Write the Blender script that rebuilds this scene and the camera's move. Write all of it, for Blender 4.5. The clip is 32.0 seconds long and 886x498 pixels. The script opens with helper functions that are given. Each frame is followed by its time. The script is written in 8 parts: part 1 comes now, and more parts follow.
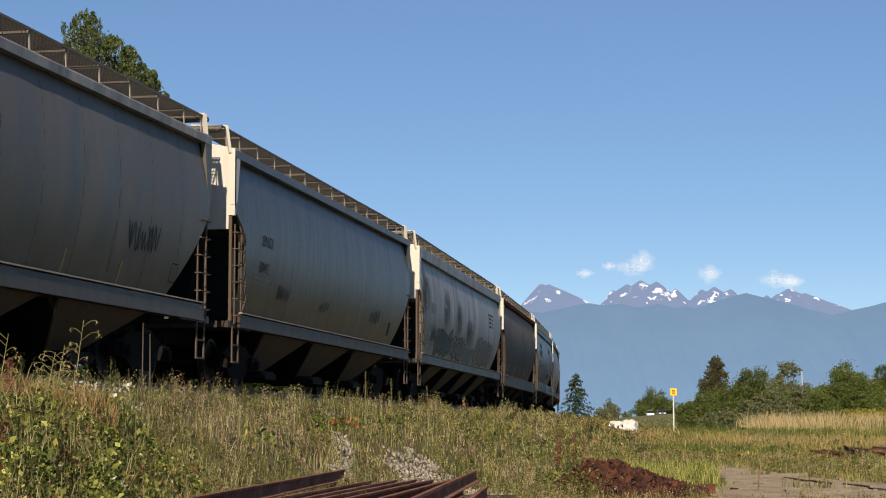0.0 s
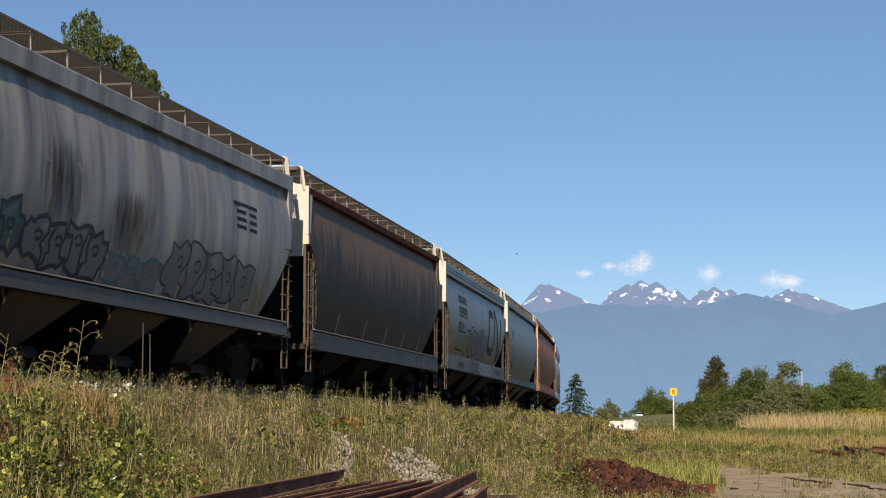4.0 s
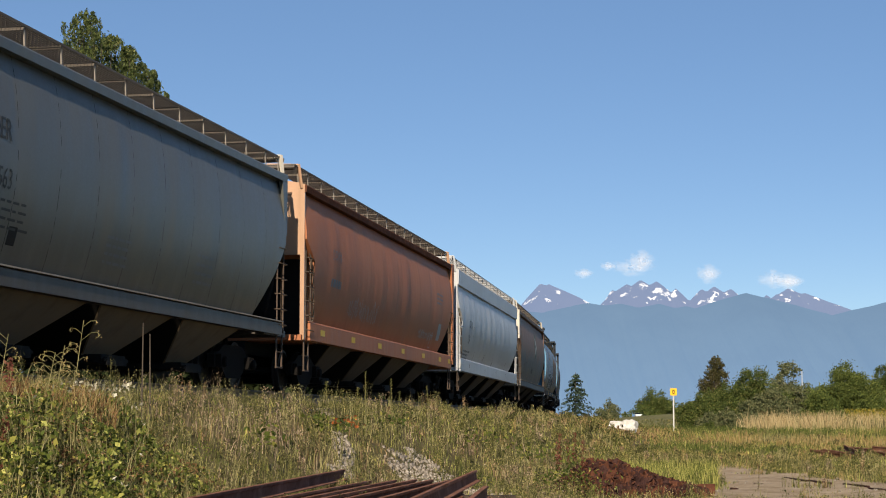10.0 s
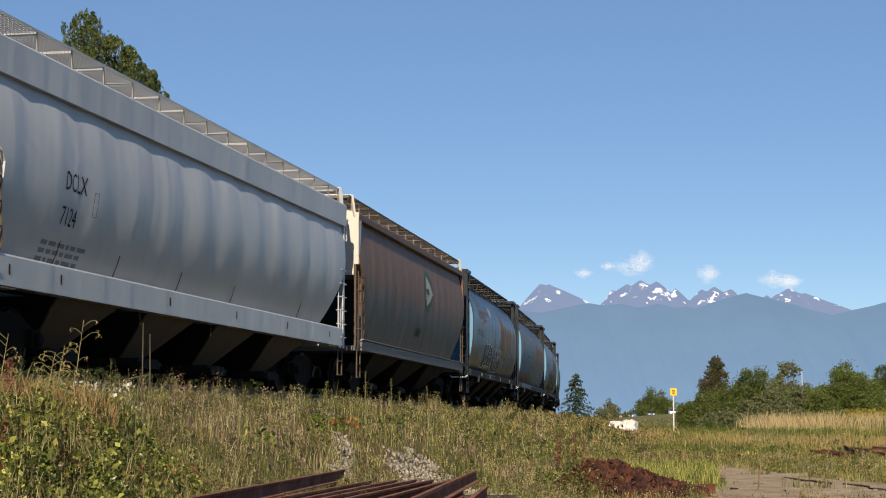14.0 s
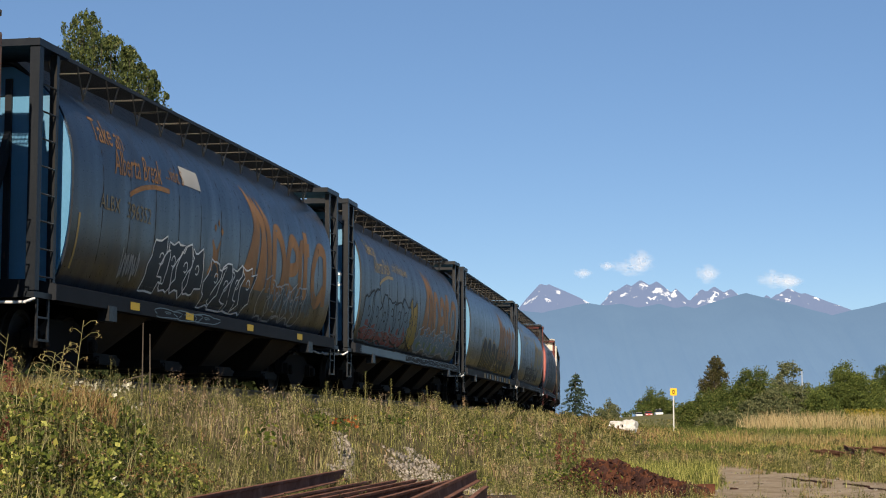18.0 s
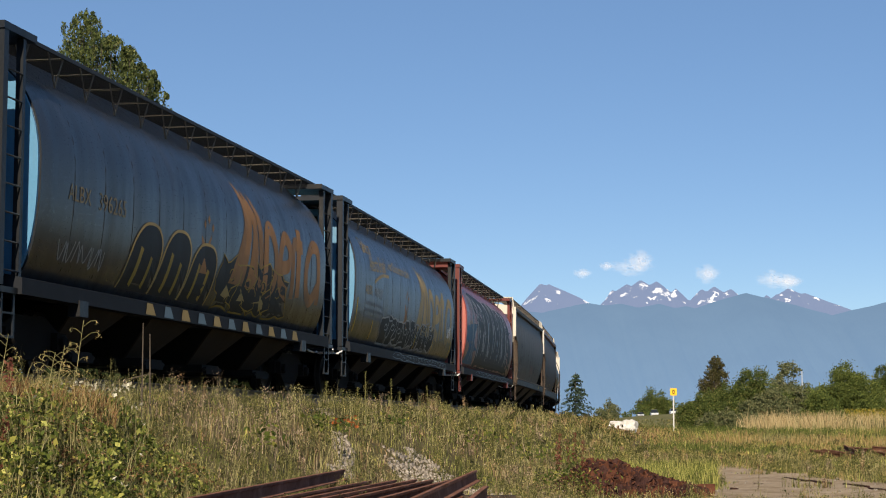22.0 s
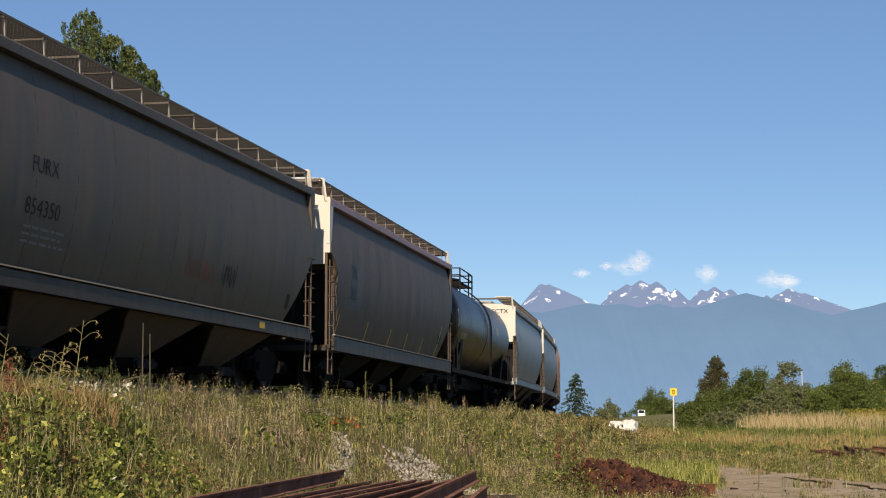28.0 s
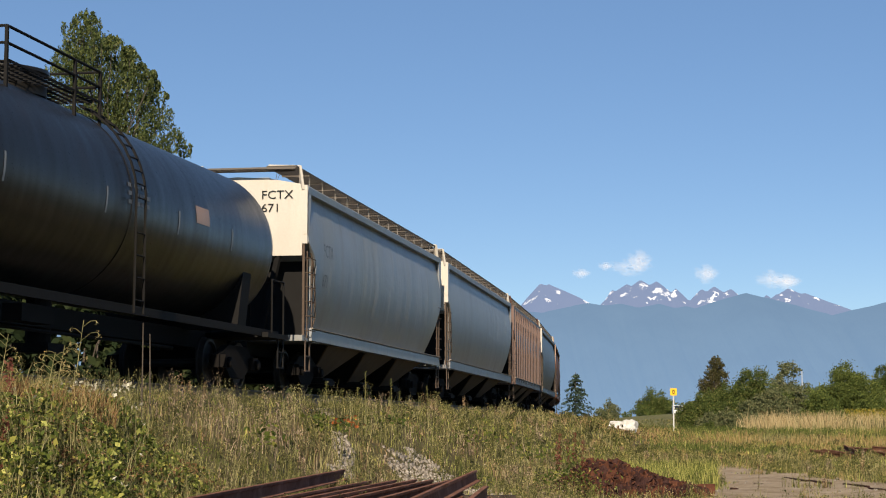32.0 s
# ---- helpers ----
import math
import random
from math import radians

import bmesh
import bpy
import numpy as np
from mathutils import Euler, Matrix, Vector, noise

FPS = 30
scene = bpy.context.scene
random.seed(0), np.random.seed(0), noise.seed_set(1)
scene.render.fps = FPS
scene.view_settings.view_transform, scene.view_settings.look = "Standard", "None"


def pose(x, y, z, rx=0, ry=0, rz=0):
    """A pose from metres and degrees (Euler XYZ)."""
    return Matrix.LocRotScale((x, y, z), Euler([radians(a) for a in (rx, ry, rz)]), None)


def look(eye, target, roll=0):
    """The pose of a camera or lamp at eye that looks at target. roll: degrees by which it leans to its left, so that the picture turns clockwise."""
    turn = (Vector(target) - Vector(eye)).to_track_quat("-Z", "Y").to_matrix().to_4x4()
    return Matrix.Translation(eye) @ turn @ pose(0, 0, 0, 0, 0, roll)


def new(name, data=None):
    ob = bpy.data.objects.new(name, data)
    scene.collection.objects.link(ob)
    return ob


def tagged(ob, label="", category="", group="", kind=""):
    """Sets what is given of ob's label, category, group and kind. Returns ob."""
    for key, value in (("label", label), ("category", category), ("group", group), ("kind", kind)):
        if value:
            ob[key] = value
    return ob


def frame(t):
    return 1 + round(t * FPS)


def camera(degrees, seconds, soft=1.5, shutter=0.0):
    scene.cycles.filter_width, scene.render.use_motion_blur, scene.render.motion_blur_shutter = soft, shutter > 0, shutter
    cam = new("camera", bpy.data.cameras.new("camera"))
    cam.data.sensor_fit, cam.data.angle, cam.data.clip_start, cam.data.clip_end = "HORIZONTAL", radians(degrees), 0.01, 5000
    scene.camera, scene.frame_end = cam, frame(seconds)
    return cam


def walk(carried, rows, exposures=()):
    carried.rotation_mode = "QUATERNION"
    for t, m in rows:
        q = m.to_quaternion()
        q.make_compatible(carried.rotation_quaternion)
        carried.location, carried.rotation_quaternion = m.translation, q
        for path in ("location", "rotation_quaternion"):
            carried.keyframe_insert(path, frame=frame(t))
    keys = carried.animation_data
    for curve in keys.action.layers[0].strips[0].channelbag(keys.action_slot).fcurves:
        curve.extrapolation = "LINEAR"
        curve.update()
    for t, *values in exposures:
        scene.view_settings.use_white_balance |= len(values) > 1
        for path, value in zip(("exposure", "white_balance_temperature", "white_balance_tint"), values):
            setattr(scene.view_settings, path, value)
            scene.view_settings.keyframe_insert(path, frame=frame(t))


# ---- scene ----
# The rail line: a curve that bends slowly to the left. Distance s runs away from the viewer.
EYE = 1.5
RAIL = 2.254
LINE_S = np.arange(-420.0, 620.0, 0.25)
LINE_K = np.interp(LINE_S, [-40, -39, -10, 60, 130], [0, -0.00214, -0.00214, -0.00102, -0.00148])
LINE_H = np.concatenate([[0], np.cumsum((LINE_K[1:] + LINE_K[:-1]) / 2 * 0.25)])
LINE_H += 0.2228 - np.interp(0, LINE_S, LINE_H)
LINE_X = np.concatenate([[0], np.cumsum(np.sin((LINE_H[1:] + LINE_H[:-1]) / 2) * 0.25)])
LINE_Y = np.concatenate([[0], np.cumsum(np.cos((LINE_H[1:] + LINE_H[:-1]) / 2) * 0.25)])
LINE_X += -9.183 - np.interp(0, LINE_S, LINE_X)
LINE_Y += 14.542 - np.interp(0, LINE_S, LINE_Y)


def on_line(s):
    return float(np.interp(s, LINE_S, LINE_X)), float(np.interp(s, LINE_S, LINE_Y))


# How far the train has come at each time (it gathers speed a little).
TRAIN_T = np.arange(0, 32.05, 0.1)
TRAIN_V = 9.2084 * (1 + np.interp(TRAIN_T, [0, 5, 11, 16, 21, 25, 28.5, 32], [-0.108, -0.054, -0.031, -0.003, 0.002, -0.004, 0.046, 0.065]))
TRAIN_D = np.concatenate([[0], np.cumsum((TRAIN_V[1:] + TRAIN_V[:-1]) / 2 * 0.1)])


def come(t):
    return float(np.interp(t, TRAIN_T, TRAIN_D))


# ---- camera ----
cam = camera(27.635, 32.0, soft=1.05)
VIEW = pose(0, 0, EYE, 90 + 5.657, 0, 0)
walk(cam, [(0.0, VIEW), (32.0, VIEW)])

# ---- light ----
SUN_EL, SUN_AZ = radians(27), radians(184.0)      # azimuth from +y towards +x; the sun stands behind the viewer
world = bpy.data.worlds.new("sky")
scene.world = world
world.use_nodes = True
wn = world.node_tree.nodes
sky = wn.new("ShaderNodeTexSky")
sky.sky_type = 'NISHITA'
sky.sun_disc = False
sky.sun_elevation = SUN_EL
sky.sun_rotation = SUN_AZ
sky.air_density, sky.dust_density, sky.ozone_density, sky.altitude = 0.8, 0.1, 2.5, 1800
wn["Background"].inputs[1].default_value = 0.077
tone = wn.new("ShaderNodeHueSaturation")
tone.inputs["Saturation"].default_value = 1.1
tone.inputs["Hue"].default_value = 0.508
world.node_tree.links.new(sky.outputs[0], tone.inputs["Color"])
tint = wn.new("ShaderNodeMix")
tint.data_type, tint.blend_type = 'RGBA', 'MULTIPLY'
tint.inputs[0].default_value = 1.0
tint.inputs[7].default_value = (1.04, 0.99, 0.875, 1)
world.node_tree.links.new(tone.outputs[0], tint.inputs[6])
# haze evens the sky out towards the horizon
haze = wn.new("ShaderNodeMix")
haze.data_type = 'RGBA'
haze.inputs[0].default_value = 0.3
haze.inputs[7].default_value = (2.05, 3.75, 6.4, 1)
world.node_tree.links.new(tint.outputs[2], haze.inputs[6])
world.node_tree.links.new(haze.outputs[2], wn["Background"].inputs[0])
sun_data = bpy.data.lights.new("sun", 'SUN')
sun_data.energy, sun_data.angle, sun_data.color = 5.0, radians(0.53), (1.0, 0.85, 0.66)
sun = new("sun", sun_data)
sun_way = Vector((math.sin(SUN_AZ) * math.cos(SUN_EL), math.cos(SUN_AZ) * math.cos(SUN_EL), math.sin(SUN_EL)))
sun.matrix_world = look(sun_way * 200, (0, 0, 0))
scene.view_settings.exposure = 0.5

# ---- materials ----


def material(name, rough=0.8, metal=0.0):
    m = bpy.data.materials.new(name)
    m.use_nodes = True
    b = m.node_tree.nodes["Principled BSDF"]
    b.inputs["Roughness"].default_value = rough
    b.inputs["Metallic"].default_value = metal
    b.inputs["Specular IOR Level"].default_value = 0.15
    return m, m.node_tree.nodes, m.node_tree.links, b


def noise_node(n, l, scale, detail=4.0, stretch=(1, 1, 1), shift=0.0, space="Object", rough=0.55):
    co = n.new("ShaderNodeTexCoord")
    mp = n.new("ShaderNodeMapping")
    mp.inputs["Scale"].default_value = stretch
    mp.inputs["Location"].default_value = (shift, shift * 0.7, shift * 0.3)
    l.new(co.outputs[space], mp.inputs[0])
    t = n.new("ShaderNodeTexNoise")
    t.inputs["Scale"].default_value, t.inputs["Detail"].default_value = scale, detail
    t.inputs["Roughness"].default_value = rough
    l.new(mp.outputs[0], t.inputs["Vector"])
    return t.outputs["Fac"]


def ramp(n, l, fac, stops):
    r = n.new("ShaderNodeValToRGB")
    e = r.color_ramp.elements
    while len(e) < len(stops):
        e.new(0.5)
    for el, (p, c) in zip(e, stops):
        el.position = p
        el.color = (*c, 1) if len(c) == 3 else c
    l.new(fac, r.inputs[0])
    return r.outputs[0]


def grey_ramp(n, l, fac, a, b):
    return ramp(n, l, fac, [(a, (0, 0, 0)), (b, (1, 1, 1))])


def mix(n, l, fac, a, b, mode='MIX'):
    m = n.new("ShaderNodeMix")
    m.data_type, m.blend_type = 'RGBA', mode
    for sock, v in ((m.inputs[0], fac), (m.inputs[6], a), (m.inputs[7], b)):
        if isinstance(v, (int, float)):
            sock.default_value = v
        elif isinstance(v, tuple):
            sock.default_value = (*v, 1)
        else:
            l.new(v, sock)
    return m.outputs[2]


def bump(n, l, b, height, strength=0.3, dist=0.02):
    bp = n.new("ShaderNodeBump")
    bp.inputs["Strength"].default_value, bp.inputs["Distance"].default_value = strength, dist
    l.new(height, bp.inputs["Height"])
    l.new(bp.outputs[0], b.inputs["Normal"])


def paint(name, rgb, dirt=(0.12, 0.10, 0.08), dirty=0.5, rust=0.1, seed=0.0, rough=0.45, tone2=None, shine=0.5, dust_shade=0.4, worn=None):
    """Weathered paint on steel: fine grain, wide fading, streaks that run down, rust patches."""
    m, n, l, b = material(name, rough)
    b.inputs["Specular IOR Level"].default_value = shine
    base = mix(n, l, noise_node(n, l, 0.6, 3, shift=seed + 3), tuple(c * 0.86 for c in rgb), tuple(min(1, c * 1.1) for c in rgb))
    if tone2:
        f = grey_ramp(n, l, noise_node(n, l, 0.35, 4, (1, 1, 0.6), seed + 40), 0.42, 0.62)
        base = mix(n, l, f, base, tone2)
    streak = noise_node(n, l, 2.4, 6, (1, 1, 0.1), seed)
    f = grey_ramp(n, l, streak, 0.62 - 0.25 * dirty, 0.92 - 0.22 * dirty)
    base = mix(n, l, f, base, dirt)
    if dust_shade:
        # road dust in drifts, denser low down; it also paints in the lower side's shade
        co = n.new("ShaderNodeTexCoord")
        sp = n.new("ShaderNodeSeparateXYZ")
        l.new(co.outputs["Object"], sp.inputs[0])
        hgt = n.new("ShaderNodeMapRange")
        hgt.inputs[1].default_value, hgt.inputs[2].default_value, hgt.inputs[3].default_value, hgt.inputs[4].default_value = 1.2, 3.6, 0.95, 0.15
        l.new(sp.outputs[2], hgt.inputs[0])
        am = n.new("ShaderNodeMath")
        am.operation = 'MULTIPLY'
        l.new(hgt.outputs[0], am.inputs[0])
        l.new(grey_ramp(n, l, noise_node(n, l, 0.55, 6, (1, 1, 0.5), seed + 21, rough=0.65), 0.28, 0.68), am.inputs[1])
        am2 = n.new("ShaderNodeMath")
        am2.operation = 'MULTIPLY'
        am2.inputs[1].default_value = dust_shade
        l.new(am.outputs[0], am2.inputs[0])
        base = mix(n, l, am2.outputs[0], base, tuple(0.4 * c + 0.22 * k for c, k in zip(rgb, (0.14, 0.11, 0.08))))
    if worn:
        # paint weathered away from the top down, in ragged streaks
        co = n.new("ShaderNodeTexCoord")
        sp = n.new("ShaderNodeSeparateXYZ")
        l.new(co.outputs["Object"], sp.inputs[0])
        up = n.new("ShaderNodeMapRange")
        up.inputs[1].default_value, up.inputs[2].default_value = worn[1], worn[2]
        up.inputs[3].default_value, up.inputs[4].default_value = -0.28, 0.28
        l.new(sp.outputs[2], up.inputs[0])
        tot = n.new("ShaderNodeMath")
        tot.operation = 'ADD'
        l.new(up.outputs[0], tot.inputs[0])
        l.new(noise_node(n, l, 2.6, 7, (1, 1, 0.16), seed + 31, rough=0.7), tot.inputs[1])
        old = mix(n, l, noise_node(n, l, 3.5, 6, (1, 1, 0.12), seed + 33), tuple(0.6 * k for k in worn[0]), tuple(1.5 * k for k in worn[0]))
        base = mix(n, l, grey_ramp(n, l, tot.outputs[0], 0.45, 0.58), base, old)
    r = grey_ramp(n, l, noise_node(n, l, 3.1, 8, (1, 1, 0.3), seed + 11, rough=0.7), 0.72 - 0.3 * rust, 0.80 - 0.3 * rust)
    base = mix(n, l, r, base, (0.17, 0.075, 0.035))
    grain = noise_node(n, l, 30, 3, shift=seed)
    base = mix(n, l, 0.25, base, mix(n, l, grain, (0.55, 0.55, 0.55), (1.25, 1.25, 1.25)), 'MULTIPLY')
    l.new(base, b.inputs["Base Color"])
    rr = n.new("ShaderNodeMapRange")
    rr.inputs[3].default_value, rr.inputs[4].default_value = rough - 0.18, rough + 0.12
    l.new(grain, rr.inputs[0])
    l.new(rr.outputs[0], b.inputs["Roughness"])
    bump(n, l, b, noise_node(n, l, 0.9, 2, (1.2, 1, 0.3), seed + 5), 0.8, 0.06)
    return m


def earthy(name, stops, scale, detail=8, rough=0.95, bumpy=0.5, dist=0.03, space="Object", stretch=(1, 1, 1)):
    m, n, l, b = material(name, rough)
    b.inputs["Specular IOR Level"].default_value = 0.06
    f = noise_node(n, l, scale, detail, stretch, space=space, rough=0.65)
    f2 = noise_node(n, l, scale * 9, 4, stretch, 5.0, space=space)
    c = ramp(n, l, f, stops)
    c = mix(n, l, 0.5, c, mix(n, l, f2, (0.5, 0.5, 0.5), (1.4, 1.4, 1.4)), 'MULTIPLY')
    l.new(c, b.inputs["Base Color"])
    bump(n, l, b, f2, bumpy, dist)
    return m


def plant(name, stops, trans=0.35, rough=0.75):
    """Leaf or stalk: each piece takes its own tone from the ramp."""
    m, n, l, b = material(name, rough)
    b.inputs["Specular IOR Level"].default_value = 0.12
    g = n.new("ShaderNodeNewGeometry")
    w = noise_node(n, l, 2.2, 4, space="Object")
    a = n.new("ShaderNodeMath")
    a.operation = 'MULTIPLY_ADD'
    a.inputs[1].default_value, a.inputs[2].default_value = 0.72, -0.15
    l.new(g.outputs["Random Per Island"], a.inputs[0])
    a2 = n.new("ShaderNodeMath")
    a2.operation = 'MULTIPLY_ADD'
    a2.inputs[1].default_value = 0.6
    l.new(w, a2.inputs[0])
    l.new(a.outputs[0], a2.inputs[2])
    c = ramp(n, l, a2.outputs[0], stops)
    l.new(c, b.inputs["Base Color"])
    t = n.new("ShaderNodeBsdfTranslucent")
    l.new(c, t.inputs[0])
    ms = n.new("ShaderNodeMixShader")
    ms.inputs[0].default_value = trans
    l.new(b.outputs[0], ms.inputs[1])
    l.new(t.outputs[0], ms.inputs[2])
    l.new(ms.outputs[0], n["Material Output"].inputs[0])
    return m


def plain(name, rgb, rough=0.6, metal=0.0, var=0.25, scale=4.0):
    m, n, l, b = material(name, rough, metal)
    f = noise_node(n, l, scale, 5)
    l.new(mix(n, l, f, tuple(c * (1 - var) for c in rgb), tuple(min(1, c * (1 + var)) for c in rgb)), b.inputs["Base Color"])
    return m


# near-black also stands for shade on chute end slopes and end panels
STEEL_DARK = plain("dark steel, grime and painted shade", (0.010, 0.0095, 0.009), 0.8)
# base lowered to stand for the shadow under the cars
TRUCK_STEEL = plain("dusty, shade-darkened truck casting", (0.009, 0.0078, 0.007), 0.95)
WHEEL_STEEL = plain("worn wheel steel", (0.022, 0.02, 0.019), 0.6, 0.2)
GRATING = plain("galvanised grating gone dark", (0.12, 0.105, 0.09), 0.7)
WALK_POST = plain("walkway post steel", (0.20, 0.18, 0.155), 0.6)
DUSTY_CHUTE = paint("dusty hopper chute", (0.115, 0.086, 0.058), (0.08, 0.064, 0.048), 0.5, 0.15, 3.3, 0.85, shine=0.1, dust_shade=0)
RUSTY = earthy("rusted steel", [(0.25, (0.036, 0.016, 0.011)), (0.5, (0.088, 0.036, 0.022)), (0.75, (0.160, 0.068, 0.036))], 3.0, 8, 0.85, 0.4, 0.01)
RAIL_TOP = plain("rail steel", (0.10, 0.085, 0.07), 0.6, 0.2)
RAIL_RUST = earthy("sunlit rail rust", [(0.25, (0.120, 0.050, 0.030)), (0.5, (0.216, 0.100, 0.064)), (0.75, (0.304, 0.160, 0.112))], 3.0, 8, 0.8, 0.3, 0.008)
LADDER_RUST = plain("grimy rust-brown ladder steel", (0.085, 0.062, 0.046), 0.75, 0, 0.4)
YELLOW_MARK = plain("yellow reflective strip", (0.62, 0.42, 0.04), 0.5, 0, 0.15)
WHITE_MARK = plain("white lettering", (0.72, 0.72, 0.70), 0.6, 0, 0.1)
BLACK_MARK = plain("black lettering", (0.012, 0.012, 0.012), 0.6, 0, 0.2)
GREY_MARK = plain("faded grey lettering", (0.16, 0.17, 0.18), 0.6, 0, 0.2)
ORANGE_MARK = plain("orange lettering", (0.27, 0.14, 0.055), 0.6, 0, 0.3)
CREAM_MARK = plain("cream lettering", (0.36, 0.265, 0.125), 0.6, 0, 0.3)

# ---- building helpers ----


class Geo:
    """Collects points and faces for one mesh."""

    def __init__(self):
        self.v, self.f = [], []

    def add(self, pts, faces):
        o = len(self.v)
        self.v.extend([tuple(p) for p in pts])
        self.f.extend([tuple(i + o for i in f) for f in faces])
        return self

    def box(self, x0, x1, y0, y1, z0, z1, m=None):
        p = [Vector((x, y, z)) for x in (x0, x1) for y in (y0, y1) for z in (z0, z1)]
        if m is not None:
            p = [m @ q for q in p]
        return self.add(p, [(0, 1, 3, 2), (4, 6, 7, 5), (0, 4, 5, 1), (2, 3, 7, 6), (0, 2, 6, 4), (1, 5, 7, 3)])

    def bar(self, a, b, w, h=None):
        """A square bar from a to b."""
        a, b = Vector(a), Vector(b)
        d = b - a
        m = Matrix.Translation(a) @ d.to_track_quat('X', 'Z').to_matrix().to_4x4()
        h = h or w
        return self.box(0, d.length, -w / 2, w / 2, -h / 2, h / 2, m)

    def rod(self, a, b, r, n=6, r2=None, caps=True):
        a, b = Vector(a), Vector(b)
        d = b - a
        m = Matrix.Translation(a) @ d.to_track_quat('Z', 'Y').to_matrix().to_4x4()
        r2 = r if r2 is None else r2
        p = [m @ Vector((r * math.cos(k * math.tau / n), r * math.sin(k * math.tau / n), 0)) for k in range(n)]
        p += [m @ Vector((r2 * math.cos(k * math.tau / n), r2 * math.sin(k * math.tau / n), d.length)) for k in range(n)]
        f = [(k, (k + 1) % n, n + (k + 1) % n, n + k) for k in range(n)]
        if caps:
            f += [tuple(range(n))[::-1], tuple(range(n, 2 * n))]
        return self.add(p, f)

    def path(self, pts, r, n=6):
        for a, b in zip(pts, pts[1:]):
            self.rod(a, b, r, n)
        return self

    def slab(self, poly, a, b, axis=1):
        """A polygon in the plane of the other two axes, thick from a to b along axis."""
        def at(p, d):
            q = [p[0], p[1]]
            q.insert(axis, d)
            return q
        k = len(poly)
        pts = [at(p, a) for p in poly] + [at(p, b) for p in poly]
        f = [tuple(range(k)), tuple(range(k, 2 * k))[::-1]] + [(i, i + k, (i + 1) % k + k, (i + 1) % k) for i in range(k)]
        return self.add(pts, f)

    def lathe(self, prof, n=24, m=None):
        """prof: (x along the axis, radius)."""
        o = []
        for x, r in prof:
            for k in range(n):
                a = k * math.tau / n
                o.append(Vector((x, r * math.cos(a), r * math.sin(a))))
        if m is not None:
            o = [m @ p for p in o]
        f = []
        for i in range(len(prof) - 1):
            f += [(i * n + k, i * n + (k + 1) % n, (i + 1) * n + (k + 1) % n, (i + 1) * n + k) for k in range(n)]
        f += [tuple(range(n))[::-1], tuple(range((len(prof) - 1) * n, len(prof) * n))]
        return self.add(o, f)

    def mesh(self, name, mat, smooth=0.0):
        me = bpy.data.meshes.new(name)
        me.from_pydata(self.v, [], self.f)
        me.materials.append(mat)
        bm = bmesh.new()
        bm.from_mesh(me)
        bmesh.ops.recalc_face_normals(bm, faces=bm.faces)
        if smooth:
            for f in bm.faces:
                f.smooth = True
            for e in bm.edges:
                if len(e.link_faces) == 2 and e.calc_face_angle(0) > smooth:
                    e.smooth = False
        bm.to_mesh(me)
        bm.free()
        return me


def part(name, geo, mat, parent, label="", smooth=0.0, at=None):
    """One mesh object under a thing or a part; geo may be a mesh that is shared."""
    me = geo if isinstance(geo, bpy.types.Mesh) else geo.mesh(name, mat, smooth)
    ob = new(name, me)
    ob.parent = parent
    if at is not None:
        ob.matrix_basis = at
    if label:
        ob["label"] = label
    return ob


def thing(name, label, category, m=None, group="", kind=""):
    ob = new(name)
    ob.empty_display_size = 0.2
    if m is not None:
        ob.matrix_basis = m
    return tagged(ob, label, category, group, kind)


def solid(name, geo, mat, label, category="", group="", kind="", m=None, smooth=0.0):
    ob = new(name, geo if isinstance(geo, bpy.types.Mesh) else geo.mesh(name, mat, smooth))
    if m is not None:
        ob.matrix_basis = m
    return tagged(ob, label, category, group, kind)


SHARED = {}


def shared(key, make):
    if key not in SHARED:
        SHARED[key] = make()
    return SHARED[key]


def arrays(name, pts, quads, mat, tris=None):
    """A mesh from numpy arrays of points and of four-cornered (and three-cornered) faces."""
    me = bpy.data.meshes.new(name)
    nq = len(quads)
    nt = 0 if tris is None else len(tris)
    me.vertices.add(len(pts))
    me.vertices.foreach_set("co", np.asarray(pts, dtype=np.float32).ravel())
    loops = np.asarray(quads, dtype=np.int32).ravel()
    starts = np.arange(nq) * 4
    if nt:
        starts = np.concatenate([starts, nq * 4 + np.arange(nt) * 3])
        loops = np.concatenate([loops, np.asarray(tris, dtype=np.int32).ravel()])
    me.loops.add(len(loops))
    me.loops.foreach_set("vertex_index", loops)
    me.polygons.add(nq + nt)
    me.polygons.foreach_set("loop_start", starts.astype(np.int32))
    me.update(calc_edges=True)
    me.materials.append(mat)
    return me


# ---- ground ----


def smooth01(x):
    x = np.clip(x, 0, 1)
    return x * x * (3 - 2 * x)


def beside(x, y):
    """Metres to the right of the line's middle, seen along it."""
    return (x - np.interp(y, LINE_Y[:2800], LINE_X[:2800])) * np.cos(np.interp(y, LINE_Y[:2800], LINE_H[:2800]))


def wave(x, y, k, seed):
    rs = np.random.RandomState(seed)
    o = np.zeros_like(np.asarray(x, dtype=float))
    for _ in range(6):
        a, f, p = rs.rand() * math.tau, k * (0.6 + 0.9 * rs.rand()), rs.rand() * math.tau
        o = o + np.sin((x * math.cos(a) + y * math.sin(a)) * f + p)
    return o / 6


